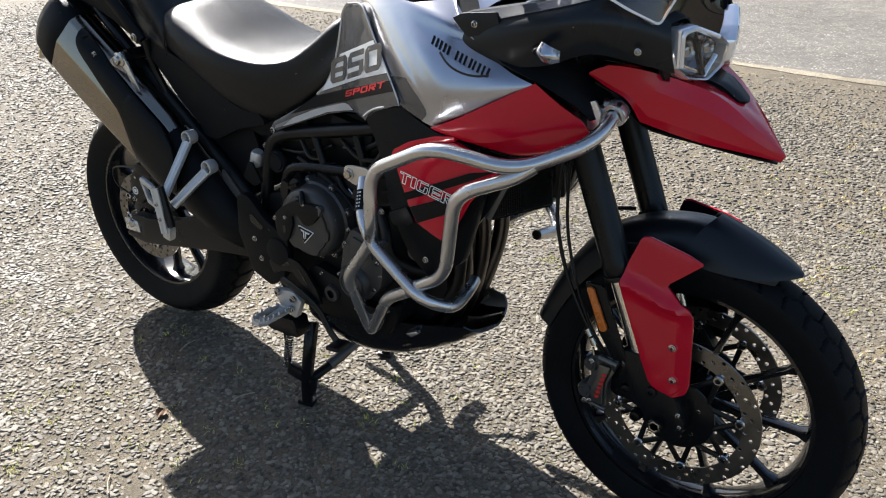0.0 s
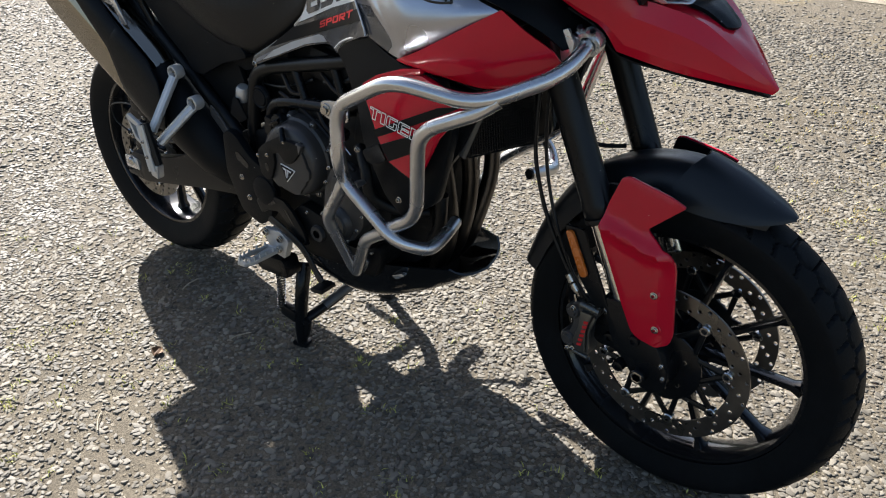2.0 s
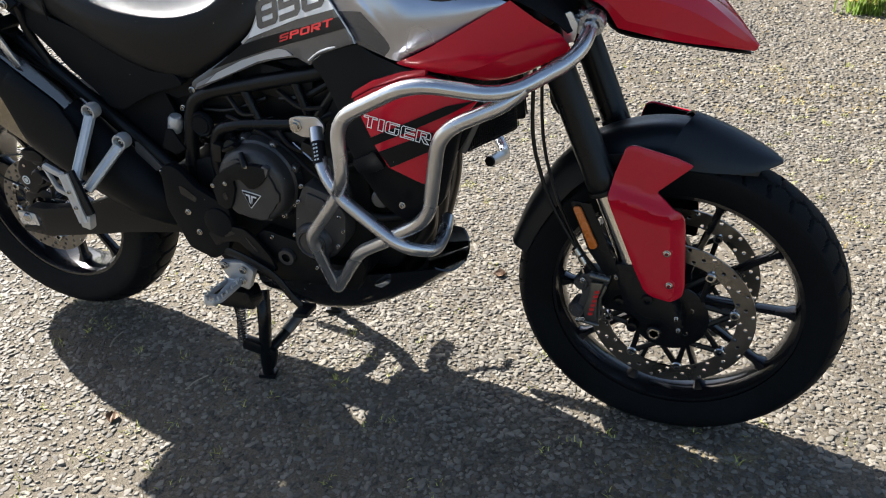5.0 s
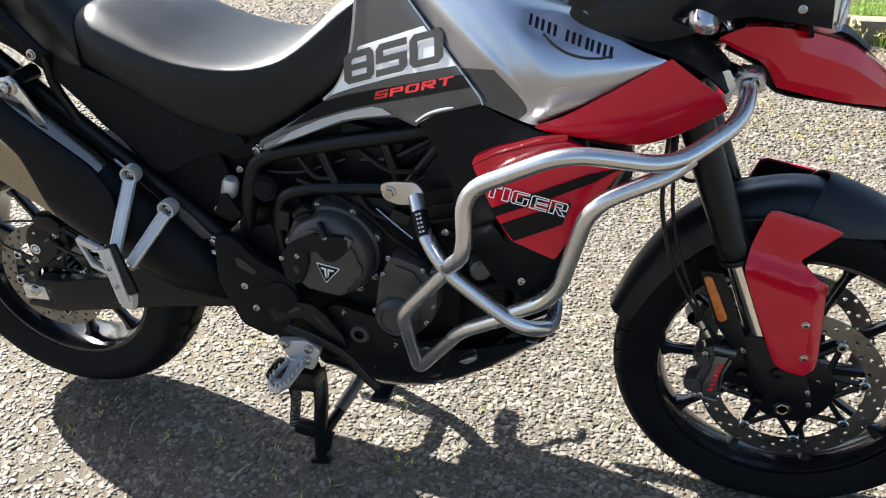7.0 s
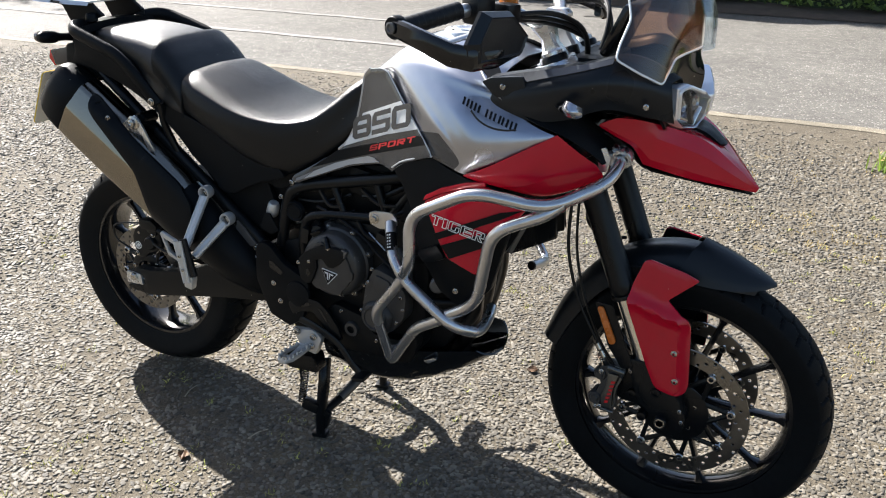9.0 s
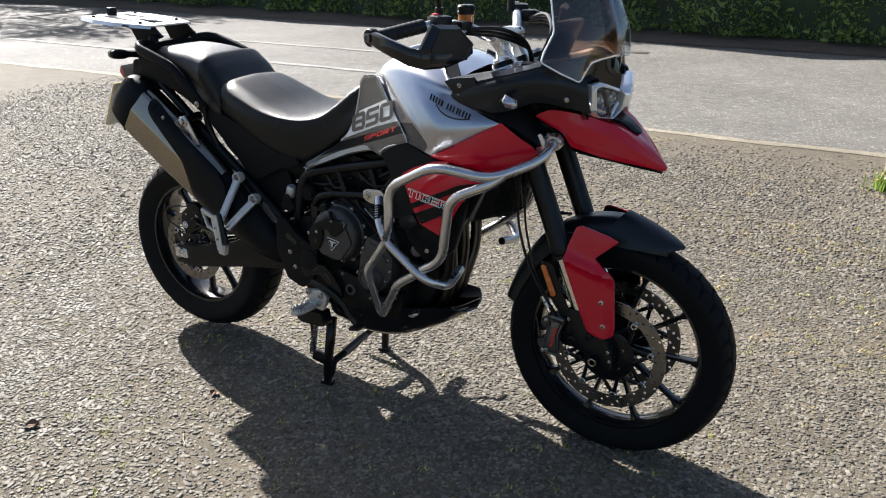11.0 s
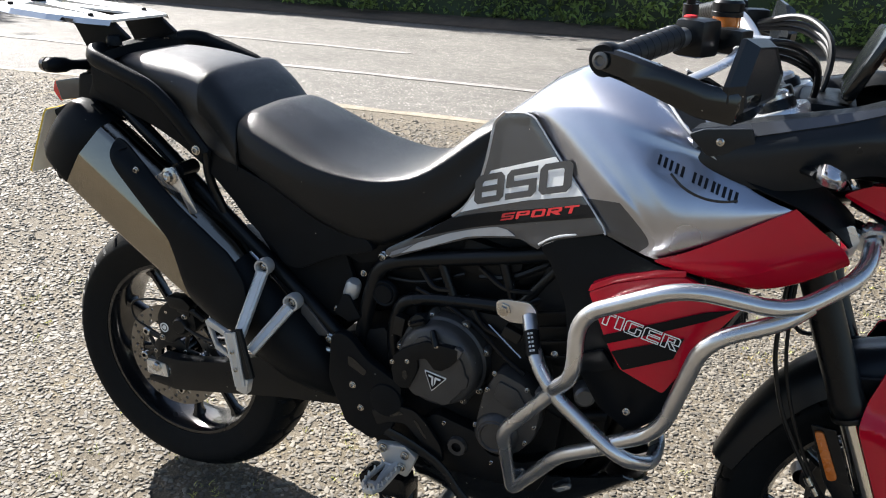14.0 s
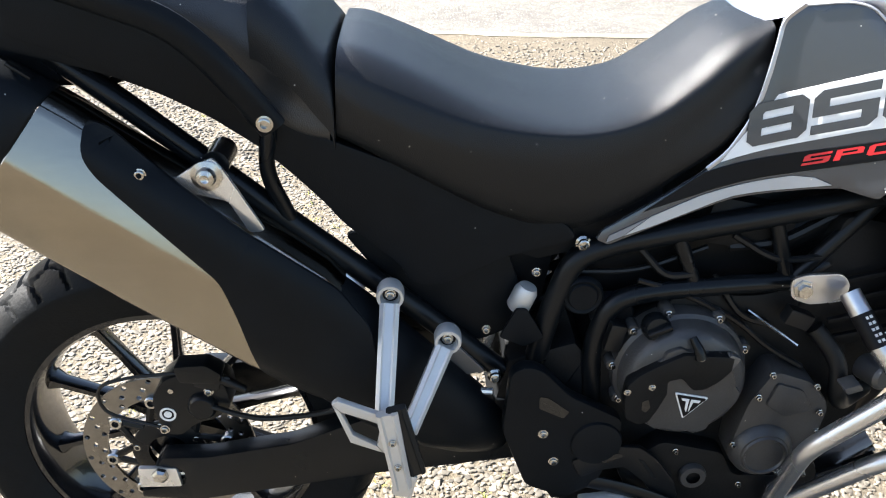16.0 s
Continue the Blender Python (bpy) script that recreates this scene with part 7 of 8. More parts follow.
part("starter_body", lathe([(0, 0.040), (0.014, 0.040), (0.019, 0.035), (0.019, 0.0)], (0.215, -0.13, 0.527), (0.3, -1, 0.1), 20), STAY_GREY, eng, "silver round engine boss")
part("cylinder_block", plate([(0.09, 0.60), (0.13, 0.76), (0.30, 0.73), (0.295, 0.62), (0.22, 0.575), (0.16, 0.56)], -0.140, 0.140, 0.012, 0.015), CASE_DARK, eng, "dark cylinder block")
for k in range(4):
    part("head_rib", block((0.20 - 0.004 * k, -0.152, 0.60 + 0.028 * k), (0.13, 0.008, 0.007), (0, -14, 0), 0.002), CASE_DARK, eng)
part("throttle_body", block((0.02, 0, 0.73), (0.12, 0.24, 0.07), (0, 10, 0), 0.015), CASE_DARK, eng)
for k, y in enumerate((-0.09, 0, 0.09)):
    part("intake", tube([(0.06, y, 0.70), (0.13, y, 0.74)], 0.026, 14, 0), HOSE, eng)
part("wire_loom", tube([(-0.12, -0.135, 0.66), (-0.06, -0.14, 0.645), (0.02, -0.145, 0.605), (0.06, -0.15, 0.57), (0.11, -0.16, 0.545)], 0.004, 7, 0.04), HOSE, eng)
part("wire_loom", tube([(0.03, -0.14, 0.62), (0.07, -0.15, 0.595), (0.10, -0.155, 0.575)], 0.0022, 6, 0.02), BOLT, eng, "thin bright cable")
part("coolant_hose", tube([(0.12, -0.15, 0.60), (0.155, -0.17, 0.56), (0.16, -0.175, 0.51), (0.19, -0.14, 0.47), (0.25, -0.09, 0.46)], 0.012, 12, 0.05), HOSE, eng)
for a, b in (((-0.02, -0.13, 0.665), (0.06, -0.14, 0.60)), ((-0.12, -0.12, 0.70), (-0.05, -0.135, 0.67)), ((0.00, -0.12, 0.72), (0.11, -0.14, 0.70))):
    part("wire_loom", tube([a, ((a[0] + b[0]) / 2, a[1] - 0.015, (a[2] + b[2]) / 2 - 0.02), b], 0.005, 7, 0.03), HOSE, eng)
part("sensor_plug", block((0.085, -0.165, 0.625), (0.035, 0.020, 0.022), (0, 20, 0), 0.003), HOSE, eng)
part("sensor_plug", block((-0.145, -0.15, 0.585), (0.022, 0.02, 0.04), (0, 10, 0), 0.003), HOSE, eng)
part("side_emblem_cap", lathe([(0, 0.012), (0.026, 0.012), (0.030, 0.008), (0.031, 0)], (-0.145, -0.120, 0.605), (0, -1, 0), 22), BLACK, eng)

belly_lines = [
    [(-0.11, 0.150, 0.330), (0.02, 0.156, 0.315), (0.12, 0.150, 0.326), (0.21, 0.124, 0.330), (0.300, 0.092, 0.338)],
    [(-0.12, 0.125, 0.250), (0.00, 0.135, 0.232), (0.12, 0.132, 0.245), (0.225, 0.108, 0.285), (0.316, 0.076, 0.325)],
    [(-0.11, 0.085, 0.212), (0.01, 0.095, 0.196), (0.12, 0.092, 0.210), (0.235, 0.072, 0.258), (0.328, 0.046, 0.314)],
    [(-0.11, 0.0, 0.206), (0.01, 0.0, 0.190), (0.12, 0.0, 0.204), (0.240, 0.0, 0.250), (0.336, 0.0, 0.310)]]
belly = part("sump_guard", skin(belly_lines, 5, 4, True, 0.005), GLOSSBLACK, bike, "glossy black engine sump guard")
part("guard_slot", plate([(0.175, 0.302), (0.205, 0.318), (0.212, 0.314), (0.190, 0.298)], -0.1365, -0.125, 0.001, 0.003), ALLOY, belly)
for k, (y0, y1) in enumerate(((-0.085, -0.045), (0.0, 0.0), (0.085, 0.045))):
    part("exhaust_header", tube([(0.260, y0, 0.625), (0.286, y0, 0.585), (0.292, y0 * 0.9, 0.50), (0.276, y1 * 1.1, 0.41), (0.250, y1, 0.335), (0.20, y1 * 0.6, 0.275)], 0.0175, 16, 0.07), HEADER, bike, "bare heat-tinted steel exhaust header")
part("oil_cooler_hose", tube([(0.28, -0.12, 0.42), (0.31, -0.13, 0.46), (0.32, -0.135, 0.54)], 0.013, 10, 0.03), HOSE, bike)

for s in (-1, 1):
    mid, turn = Vector((0.412, s * 0.084, 0.727)), s * 25
    RM = pose(mid.x, mid.y, mid.z, 0, 0, turn) @ pose(0, 0, 0, 0, -6, 0)
    rbm = block((0, 0, 0), (0.032, 0.150, 0.168), bevel=0.007)
    bmesh.ops.transform(rbm, matrix=RM, verts=rbm.verts)
    rad = part("radiator", rbm, SATIN, bike, "black radiator with a fine guard mesh")
    gm = bmesh.new()
    for k in range(28):
        y = -0.071 + 0.142 * k / 27
        tube([RM @ Vector((0.0185, y, -0.076)), RM @ Vector((0.0185, y, 0.076))], 0.0008, 4, 0, bm=gm, caps=False)
    for k in range(30):
        z = -0.076 + 0.152 * k / 29
        tube([RM @ Vector((0.0185, -0.071, z)), RM @ Vector((0.0185, 0.071, z))], 0.0008, 4, 0, bm=gm, caps=False)
    gmo = part("guard_mesh", gm, SATIN, rad)
    gmo["kind"] = "stuff"
    part("radiator_side", plate([(0.345, 0.800), (0.462, 0.785), (0.446, 0.742), (0.408, 0.672), (0.385, 0.640), (0.340, 0.610), (0.350, 0.674)], s * 0.186 - 0.008, s * 0.186 + 0.008, 0.004, 0.008), BLACK, rad, "ribbed black side duct")
    for k in range(9):
        z = 0.625 + 0.016 * k
        part("duct_rib", block((0.365 + 0.42 * (z - 0.625), s * 0.195, z), (0.040, 0.004, 0.003), (0, -30, 0), 0), SATIN, rad)
    part("radiator_stay", tube([(0.452, s * 0.186, 0.766), (0.428, s * 0.186, 0.714), (0.404, s * 0.184, 0.662)], 0.008, 8, 0.03, squash=(0.4, 1.3)), STAY_GREY, rad, "grey side stay")

# ---- silver crash bars, both sides ----
def crash_bar(s):
    def P(*p):
        return [(x, s * y, z) for x, y, z in p]
    R = 0.0128
    top = part("crash_bar", tube(P((0.622, 0.125, 0.896), (0.616, 0.205, 0.856), (0.525, 0.304, 0.819), (0.384, 0.338, 0.841), (0.230, 0.314, 0.757), (0.236, 0.322, 0.652), (0.194, 0.272, 0.597)), R, 18, 0.045, 7), TUBE, bike, "silver powder-coated steel crash bar")
    part("bar_inner", tube(P((0.548, 0.280, 0.824), (0.520, 0.300, 0.803), (0.418, 0.318, 0.757), (0.371, 0.274, 0.564), (0.285, 0.262, 0.510)), R, 18, 0.045, 7), TUBE, top)
    part("bar_lower", tube(P((0.1225, 0.200, 0.683), (0.152, 0.250, 0.630), (0.195, 0.272, 0.585), (0.245, 0.270, 0.545), (0.318, 0.276, 0.498), (0.360, 0.225, 0.470), (0.362, 0.180, 0.484), (0.352, 0.135, 0.491)), R, 18, 0.035, 7), TUBE, top)
    part("bar_loop", tube(P((0.192, 0.270, 0.588), (0.101, 0.240, 0.470), (0.106, 0.172, 0.302), (0.207, 0.240, 0.452), (0.290, 0.264, 0.508)), R, 18, 0.028, 7), TUBE, top)
    part("bar_end_plug", tube(P((0.3525, 0.137, 0.4907), (0.351, 0.1305, 0.4917)), 0.0115, 14, 0), HOSE, top, "black plastic bar end plug")
    part("bar_bracket", plate([(0.055, 0.690), (0.072, 0.697), (0.118, 0.700), (0.132, 0.684), (0.128, 0.660), (0.085, 0.655), (0.060, 0.664)], s * 0.182 - 0.003, s * 0.182 + 0.003, 0.0015, 0.008), TUBE, top, "silver mounting tab")
    part("bar_bolt", lathe([(0, 0), (0.013, 0), (0.013, 0.003), (0.009, 0.004), (0.009, 0.010), (0, 0.011)], (0.072, s * 0.185, 0.678), (0, s, 0), 6), BOLT, top)
    part("bar_tab", plate([(0.100, 0.345), (0.125, 0.355), (0.142, 0.340), (0.128, 0.312), (0.106, 0.300)], s * 0.168 - 0.003, s * 0.168 + 0.003, 0.0015, 0.006), TUBE, top)
    part("bar_bolt", bolt_bm((0.126, s * 0.172, 0.335), (0, s, 0), 0.008), BOLT, top)
    part("bar_tab", plate([(0.145, 0.545), (0.165, 0.553), (0.172, 0.544), (0.152, 0.536)], s * 0.20 - 0.012, s * 0.20 + 0.012, 0.002, 0.003), STAY_GREY, top)
    part("bar_clamp", lathe([(0.0135, -0.010), (0.021, -0.010), (0.022, -0.006), (0.022, 0.006), (0.021, 0.010), (0.0135, 0.010)], (0.6215, s * 0.136, 0.892), (0.02, -s, 0.35), 18, closed=True), ALLOY, top, "silver clamp")
    part("clamp_lug", block((0.600, s * 0.130, 0.885), (0.034, 0.028, 0.024), (0, 20, 0), 0.004), ALLOY, top)
    for k in range(2):
        part("clamp_bolt", lathe([(0, 0), (0.0075, 0), (0.0075, 0.006), (0.005, 0.007), (0.005, 0.016), (0, 0.016)], (0.606 + 0.022 * k, s * 0.142, 0.9045 - 0.004 * k), (0.25, s * 0.6, 0.8), 8), BOLT, top)
    part("clamp_plate", plate([(0.572, 0.905), (0.590, 0.912), (0.602, 0.890), (0.596, 0.862), (0.580, 0.858)], s * 0.150 - 0.003, s * 0.150 + 0.003, 0.0012, 0.004), ALLOY, top, "bright stamped clamp plate")
    part("bar_mount", tube(P((0.610, 0.115, 0.895), (0.590, 0.080, 0.893), (0.555, 0.06, 0.89)), 0.010, 10, 0.02), SATIN, top)
    part("clamp_bolt", tube(P((0.585, 0.150, 0.884), (0.585, 0.125, 0.884)), 0.006, 8, 0), BOLT, top)
    a, b = Vector((0.1335, s * 0.2185, 0.6635)), Vector((0.1500, s * 0.2465, 0.6330))
    stick = part("bar_sticker", tube([a, b], 0.0134, 24, 0, caps=False), BLACK_D, top, "black maker's sticker with pale bars")
    along = (b - a).normalized()
    out = (Vector((0.15, s, 0.25)) - along * along.dot(Vector((0.15, s, 0.25)))).normalized()
    wide = along.cross(out)
    for k in range(5):
        c = a.lerp(b, 0.16 + 0.17 * k) + out * 0.0133
        q = bmesh.new()
        quad = [q.verts.new(c + along * i + wide * j) for i, j in ((-0.0018, -0.0045), (0.0018, -0.0045), (0.0018, 0.0045), (-0.0018, 0.0045))]
        q.faces.new(quad)
        bmesh.ops.solidify(q, geom=q.faces[:], thickness=0.0008)
        part("sticker_bar", q, WHITE_D, top)


crash_bar(-1)
crash_bar(1)

# ---- handlebar, guards, controls ----
part("handlebar", tube([(0.262, -0.395, 1.152), (0.318, -0.27, 1.172), (0.365, -0.16, 1.168), (0.405, -0.08, 1.130), (0.405, 0.08, 1.130), (0.365, 0.16, 1.168), (0.318, 0.27, 1.172), (0.262, 0.395, 1.152)], 0.0135, 16, 0.04), TUBE, bike, "bare silver tapered handlebar")
for s in (-1, 1):
    riser = part("bar_riser", loft([[(x + a * w, s * 0.048 + b * d, z) for a, b in ((-1, -0.6), (-0.6, -1), (0.6, -1), (1, -0.6), (1, 0.6), (0.6, 1), (-0.6, 1), (-1, 0.6))] for x, z, w, d in ((0.446, 1.050, 0.030, 0.026), (0.440, 1.066, 0.026, 0.022), (0.424, 1.096, 0.017, 0.016), (0.412, 1.114, 0.024, 0.020), (0.406, 1.128, 0.027, 0.021))]), ALLOY, bike, "forged silver handlebar riser")
    part("bar_clamp_cap", loft([[(0.405 + a, s * 0.048 + b, z + 0.05 * a) for a, b in ((-0.028, -0.021), (0.028, -0.021), (0.028, 0.021), (-0.028, 0.021))] for z in (1.130, 1.138)] + [[(0.405 + a, s * 0.048 + b, 1.149) for a, b in ((-0.018, -0.019), (0.018, -0.019), (0.018, 0.019), (-0.018, 0.019))]]), ALLOY, riser, "silver clamp cap")
    for dx in (-0.021, 0.021):
        part("clamp_bolt", bolt_bm((0.405 + dx, s * 0.048, 1.139), (0, 0, 1), 0.005, 0.008), BOLT, riser)
    grip = part("grip", tube([(0.262, s * 0.395, 1.152), (0.316, s * 0.275, 1.172)], 0.0170, 18, 0), HOSE, bike, "black rubber grip")
    for k in range(9):
        f = (k + 0.5) / 9
        part("grip_rib", lathe([(0.0165, -0.004), (0.0175, -0.003), (0.0175, 0.003), (0.0165, 0.004)], Vector((0.262, s * 0.395, 1.152)).lerp(Vector((0.316, s * 0.275, 1.172)), f), (0.41, -s * 0.91, 0.15), 16, closed=True), HOSE, grip)
    path = [((0.252, 0.408, 1.153), 0.019), ((0.285, 0.424, 1.148), 0.0195), ((0.330, 0.436, 1.136), 0.021), ((0.380, 0.440, 1.120), 0.023), ((0.412, 0.424, 1.112), 0.023), ((0.430, 0.365, 1.108), 0.020), ((0.440, 0.290, 1.114), 0.015), ((0.436, 0.255, 1.120), 0.012)]
    rings = []
    for i, (c, h) in enumerate(path):
        p0, p1 = Vector(path[max(i - 1, 0)][0]), Vector(path[min(i + 1, len(path) - 1)][0])
        d = (p1 - p0).normalized()
        w = Vector((-d.y, d.x, 0)).normalized()
        up = d.cross(w) * (1 if d.cross(w).z > 0 else -1)
        rings.append([(q.x, s * q.y, q.z) for q in [Vector(c) + w * (a * 0.0085) + up * (b * h * 0.88) for a, b in ((-1, -0.7), (-0.5, -1), (0.5, -1), (1, -0.7), (1, 0.7), (0.5, 1), (-0.5, 1), (-1, 0.7))]])
    hg = part("handguard", loft(rings), GLOSSBLACK, bike, "black plastic handguard")
    part("guard_end", lathe([(0, -0.008), (0.019, -0.008), (0.0215, -0.004), (0.0215, 0.010), (0.019, 0.014), (0, 0.014)], (0.256, s * 0.404, 1.153), (-0.3, s, 0), 22), BLACK, hg)
    part("guard_bolt", lathe([(0, 0), (0.010, 0), (0.011, 0.005), (0.007, 0.006), (0.005, 0.003), (0, 0.003)], (0.2515, s * 0.418, 1.153), (-0.3, s, 0), 16), STAY_GREY, hg, "dull grey bar end bolt")
    hexa = [(0.432, 1.098), (0.436, 1.138), (0.398, 1.190), (0.318, 1.184), (0.262, 1.136), (0.284, 1.100)]
    cy, cz_ = 0.352, 1.142

    def shield_ring(grow, out):
        return [(0.402 + 0.25 * (0.432 - (cy + (y - cy) * grow)) + out, s * (cy + (y - cy) * grow), cz_ + (z - cz_) * grow) for y, z in hexa]
    part("deflector", loft([shield_ring(1.0, 0.0), shield_ring(1.0, 0.006), shield_ring(0.80, 0.020), shield_ring(0.74, 0.018)]), MUD, hg, "black faceted wind deflector", 20)
    part("lever", tube([(0.395, s * 0.20, 1.160), (0.400, s * 0.25, 1.155), (0.385, s * 0.31, 1.145), (0.345, s * 0.40, 1.130)], 0.0065, 10, 0.04, squash=(1.3, 0.7)), ALLOY if s < 0 else SATIN, bike, "silver hand lever" if s < 0 else "black hand lever")
    sw = part("switch_housing", block((0.340, s * 0.235, 1.170), (0.048, 0.050, 0.052), (0, 0, s * 24), 0.010), SATIN, bike, "black switch housing")
    part("switch_button", block((0.328, s * 0.236, 1.1965), (0.014, 0.016, 0.006), (0, 0, s * 24), 0.003), RED_D if s < 0 else GREY_D, sw)
    part("lever_clamp", block((0.385, s * 0.200, 1.165), (0.045, 0.035, 0.035), (0, 0, s * 24), 0.007), SATIN, bike)
    mst = part("mirror", tube([(0.324, s * 0.205, 1.180), (0.322, s * 0.212, 1.24), (0.315, s * 0.24, 1.32), (0.310, s * 0.280, 1.375)], 0.0065, 10, 0.06), SATIN, bike, "black round-stemmed mirror")
    part("mirror_boot", tube([(0.324, s * 0.205, 1.176), (0.323, s * 0.208, 1.212)], 0.011, 12, 0), HOSE, mst)
    part("mirror_shell", loft([[Vector((0.310 + d, s * (0.335 + w * math.cos(t)), 1.415 + h * math.sin(t))) for t in [2 * math.pi * k / 20 for k in range(20)]] for d, w, h in ((0.0, 0.075, 0.045), (0.012, 0.078, 0.048), (0.035, 0.06, 0.035), (0.045, 0.03, 0.018))]), SATIN, mst)
    part("mirror_glass", loft([[Vector((0.308 + d, s * (0.335 + 0.070 * math.cos(t)), 1.415 + 0.041 * math.sin(t))) for t in [2 * math.pi * k / 20 for k in range(20)]] for d in (0.0, 0.002)]), MIRROR, mst)
res = part("brake_reservoir", lathe([(0, 0), (0.019, 0), (0.020, 0.003), (0.020, 0.026), (0, 0.026)], (0.368, -0.150, 1.170), (0, 0, 1), 22), FLUID, bike, "clear pot of amber brake fluid")
part("reservoir_lid", lathe([(0.0, 0.0), (0.0225, 0.0), (0.0225, 0.006), (0.0215, 0.007), (0.0225, 0.008), (0.0225, 0.019), (0.019, 0.023), (0, 0.023)], (0.368, -0.150, 1.194), (0, 0, 1), 22), SATIN, res, "black lid")
part("reservoir_stay", tube([(0.368, -0.150, 1.172), (0.372, -0.175, 1.160)], 0.005, 8, 0), SATIN, res)
for k, (o, r) in enumerate(((0.0, 0.0055), (0.014, 0.005), (0.026, 0.0045))):
    part("control_cable", tube([(0.395, -0.185, 1.160 - o * 0.4), (0.46, -0.14 + o, 1.165 - o), (0.505, -0.07 + o, 1.130 - o), (0.505, -0.03, 1.06), (0.46, -0.02, 0.98)], r, 9, 0.05), HOSE, bike, "black control cable")
    part("control_cable", tube([(0.395, 0.185, 1.160 - o * 0.4), (0.47, 0.13 + o, 1.185 - o), (0.525, 0.05 + o, 1.150 - o), (0.515, 0.02, 1.06), (0.46, 0.02, 0.98)], r, 9, 0.05), HOSE, bike, "black control cable")
part("ignition_barrel", lathe([(0, 0.02), (0.016, 0.02), (0.018, 0.016), (0.018, 0.0)], (0.46, 0, 1.06), (-0.38, 0, 1), 18), SATIN, bike)

# ---- litter and growth on the ground ----
def curled_leaf(name, at, size, turn):
    bm = bmesh.new()
    rows = []
    for i in range(7):
        t = i / 6
        w = size * 0.42 * math.sin(math.pi * min(max(t, 0.04), 0.96)) ** 0.8
        x = size * (t - 0.5)
        rows.append([(x, -w, 0.25 * w + 0.2 * size * (t - 0.5) ** 2 * 4), (x, -w * 0.4, 0.03 * size), (x, 0, 0.004), (x, w * 0.4, 0.04 * size), (x, w, 0.55 * w + 0.15 * size * t)])
    ob = new(name, finish(name, skin(rows, 1, 1, thick=0.0008), DEADLEAF))
    ob.matrix_world = pose(*at, 0, 0, turn)
    return ob


tagged(curled_leaf("dead_leaf", (-0.742, -0.827, GZ + 0.004), 0.045, 40), "curled dark brown dead leaf on the tarmac", "leaf", "dead leaves")
tagged(curled_leaf("dead_leaf", (-0.404, -0.41, GZ + 0.004), 0.035, 120), "curled dark brown dead leaf on the tarmac", "leaf", "dead leaves")
tagged(curled_leaf("dead_leaf", (0.27, 0.42, GZ + 0.004), 0.035, 10), "curled dark brown dead leaf on the tarmac", "leaf", "dead leaves")
tagged(curled_leaf("dead_leaf", (0.44, 0.60, GZ + 0.004), 0.03, 80), "curled dark brown dead leaf on the tarmac", "leaf", "dead leaves")
for tx, ty, ta in ((-0.598, -0.161, 100), (-0.288, -0.246, 70), (-0.29, -0.649, 140)):
    tw = new("twig", finish("twig", tube([(-0.03, 0, 0.003), (0, 0.004, 0.006), (0.035, 0, 0.003)], (0.002, 0.0012), 6, 0.01), TWIG))
    tw.matrix_world = pose(tx, ty, GZ + 0.003, 0, 0, ta)
    tagged(tw, "short dry pale twig on the tarmac", "twig", "twigs on the ground")

# tufts of moss and seedlings between the chippings
mr = np.random.default_rng(21)
tufts = []
for _ in range(1100):
    cx, cy = -2.0 + 4.4 * mr.random(), -1.1 + 3.6 * mr.random()
    if noise.noise(Vector((cx * 1.1, cy * 1.1, 8))) < -0.05 and mr.random() < 0.75:
        continue
    for _ in range(5 + int(9 * mr.random())):
        tufts.append((cx + 0.011 * mr.normal(), cy + 0.011 * mr.normal(), GZ + 0.002, 0.004 + 0.006 * mr.random()))
tagged(blades("moss_tufts", tufts, MOSS, 22, None, 3.2, 3.4), "yellow-green moss and seedlings between the chippings", "moss", kind="stuff")

# dry yellow grass and earth caught between the chippings near the verge
DRY = leafy("dry_grass", (0.40, 0.29, 0.09), 0.4, 0.3)
straw = []
for _ in range(900):
    cx, cy = 1.35 + 0.55 * mr.normal(), 2.3 + 0.75 * mr.normal()
    if cy > 3.3 or noise.noise(Vector((cx * 2.1, cy * 2.1, 3))) < 0.0:
        continue
    for _ in range(4 + int(8 * mr.random())):
        straw.append((cx + 0.02 * mr.normal(), cy + 0.02 * mr.normal(), GZ + 0.002, 0.005 + 0.008 * mr.random()))
tagged(blades("dry_grass", straw, DRY, 23, None, 3.2, 2.6), "dry yellow grass tufts between the chippings", "dry grass", kind="stuff")

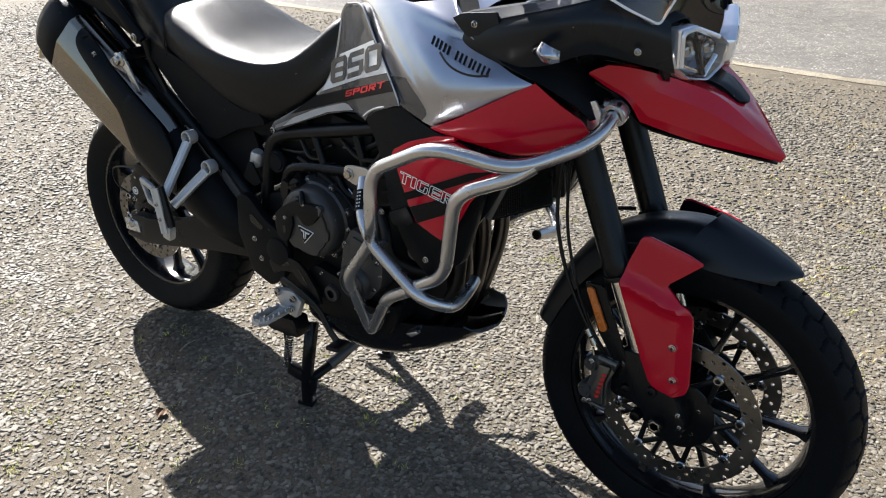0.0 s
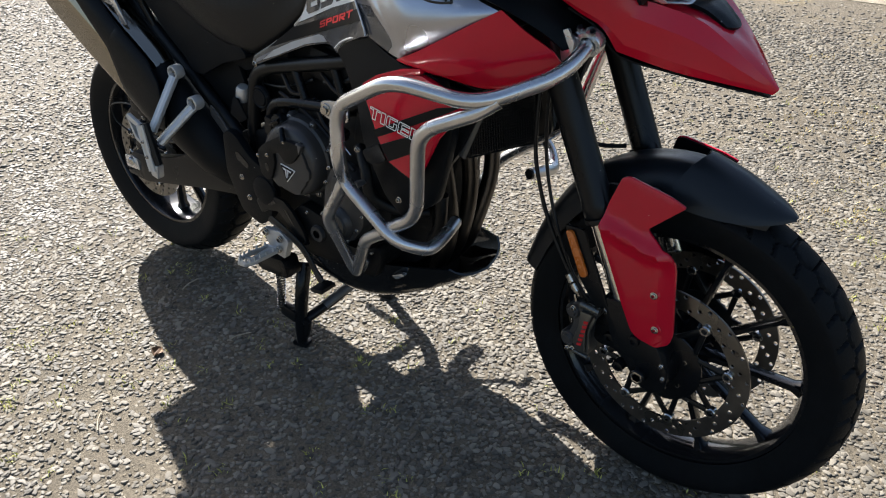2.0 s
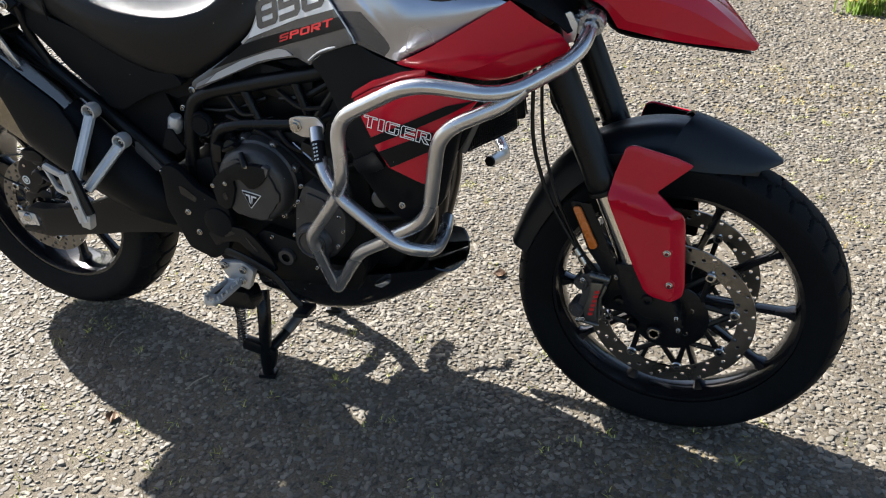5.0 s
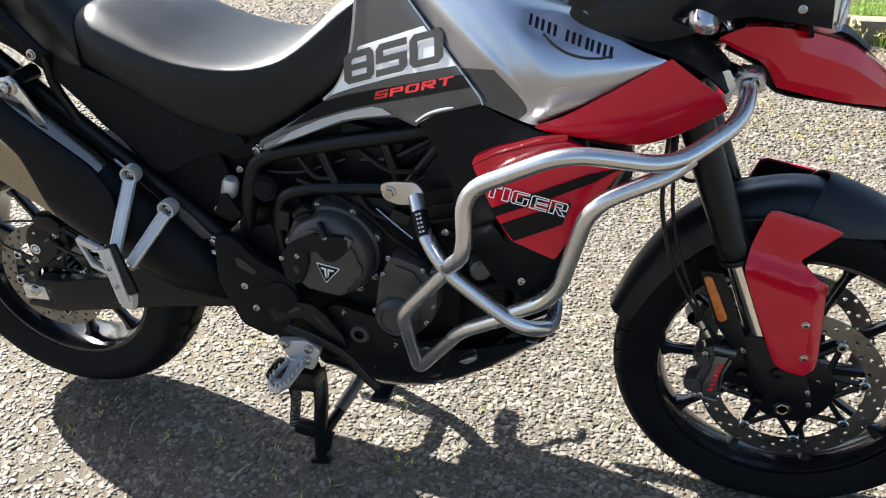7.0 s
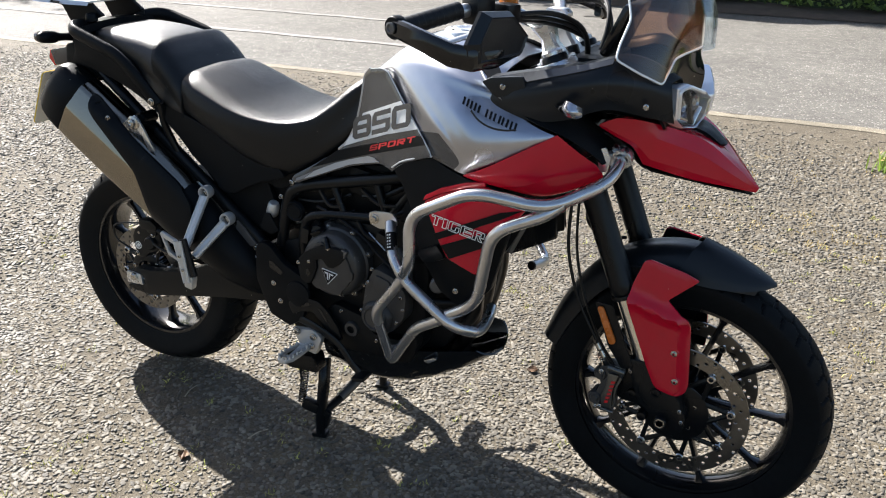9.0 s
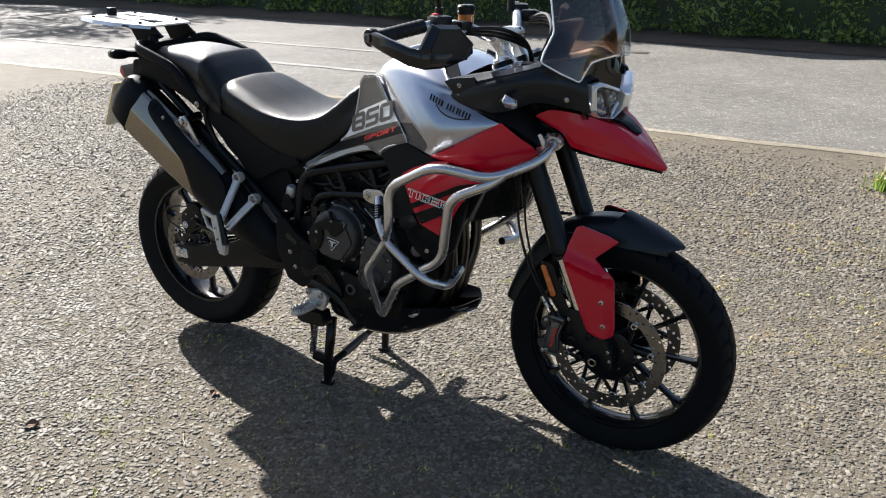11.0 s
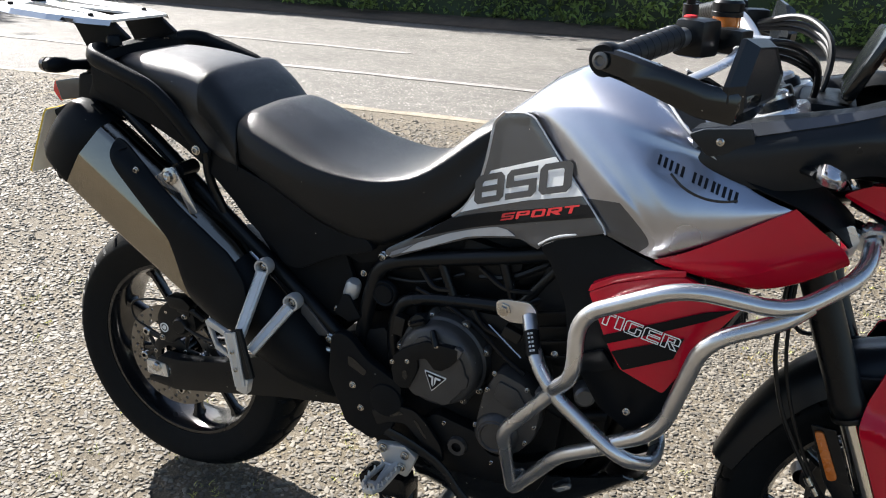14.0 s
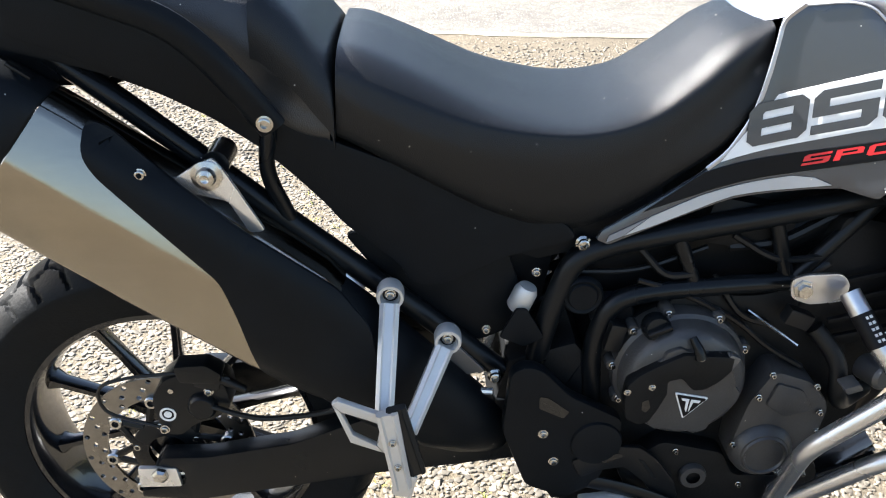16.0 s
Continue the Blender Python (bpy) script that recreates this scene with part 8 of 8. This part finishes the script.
# loose and bedded stone chips on the ground round the machine
def chips(name, seed, step, x0, x1, y0, y1, hole, small, span, tall):
    cr = np.random.default_rng(seed)
    X, Y = np.meshgrid(np.arange(x0, x1, step), np.arange(y0, y1, step))
    X = (X + (cr.random(X.shape) - 0.5) * step * 0.85).ravel()
    Y = (Y + (cr.random(Y.shape) - 0.5) * step * 0.85).ravel()
    wave = np.sin(X * 3.1 + 1.3 * np.sin(Y * 2.3)) + np.sin(Y * 4.3 + 1.7 * np.sin(X * 1.9 + 1)) + 0.8 * np.sin(X * 9.7 + Y * 7.1) * np.sin(Y * 11.3 - X * 4.7)
    margin = np.minimum(np.minimum(X - x0, x1 - X), np.minimum(Y - y0, y1 - Y))
    keep = cr.random(X.size) < (0.68 + 0.11 * wave) * (np.clip(margin / 0.9, 0, 1) if hole else 1)
    if hole:
        keep &= ~((X > hole[0]) & (X < hole[1]) & (Y > hole[2]) & (Y < hole[3]))
    X, Y = X[keep], Y[keep]
    n, m = X.size, 5
    ang = cr.random((n, 1)) * 6.283 + np.arange(m)[None] * (6.283 / m) + (cr.random((n, m)) - 0.5) * 0.7
    rad = (small + span * cr.random((n, 1)) ** 1.6) * (0.70 + 0.55 * cr.random((n, m)))
    tw = cr.random((n, 1)) * 6.283
    ex, ey = np.cos(ang) * rad * (1 + 0.8 * cr.random((n, 1))), np.sin(ang) * rad
    px, py = ex * np.cos(tw) - ey * np.sin(tw), ex * np.sin(tw) + ey * np.cos(tw)
    tilt = (cr.random((n, 2)) - 0.5) * 0.7
    tz = tall * (0.5 + 0.9 * cr.random((n, 1))) + (px * tilt[:, :1] + py * tilt[:, 1:]) * 0.8
    rings = []
    for grow, up in ((0.84, 1.0), (1.0, 0.80), (1.05, None)):
        z = np.full_like(px, GZ - 0.001) if up is None else GZ + np.maximum(tz * up, 0.0006)
        rings.append(np.stack([X[:, None] + px * grow, Y[:, None] + py * grow, z], 2))
    co = np.concatenate(rings, 1).reshape(-1, 3)
    base = (np.arange(n) * 3 * m)[:, None]
    k = np.arange(m)
    quads = np.concatenate([np.stack([base + o + k, base + o + m + k, base + o + m + (k + 1) % m, base + o + (k + 1) % m], 2).reshape(-1, 4) for o in (0, m)])
    nq = len(quads)
    me = bpy.data.meshes.new(name)
    me.vertices.add(len(co))
    me.vertices.foreach_set("co", co.ravel())
    me.loops.add(nq * 4 + n * m)
    me.loops.foreach_set("vertex_index", np.concatenate([quads.ravel(), (base + k).ravel()]))
    me.polygons.add(nq + n)
    me.polygons.foreach_set("loop_start", np.concatenate([np.arange(nq) * 4, nq * 4 + np.arange(n) * m]))
    me.update(calc_edges=True)
    me.validate()
    me.materials.append(CHIP)
    return tagged(new(name, me), "grey and brown stone chips bedded in the tarmac", "gravel", kind="stuff")


chips("stone_chips", 31, 0.0112, -1.7, 1.8, -1.1, 1.7, None, 0.0032, 0.0052, 0.0022)
chips("stone_chips_far", 32, 0.0180, -6.2, 3.2, -1.9, 4.1, (-1.7, 1.8, -1.1, 1.7), 0.0042, 0.0062, 0.0036)
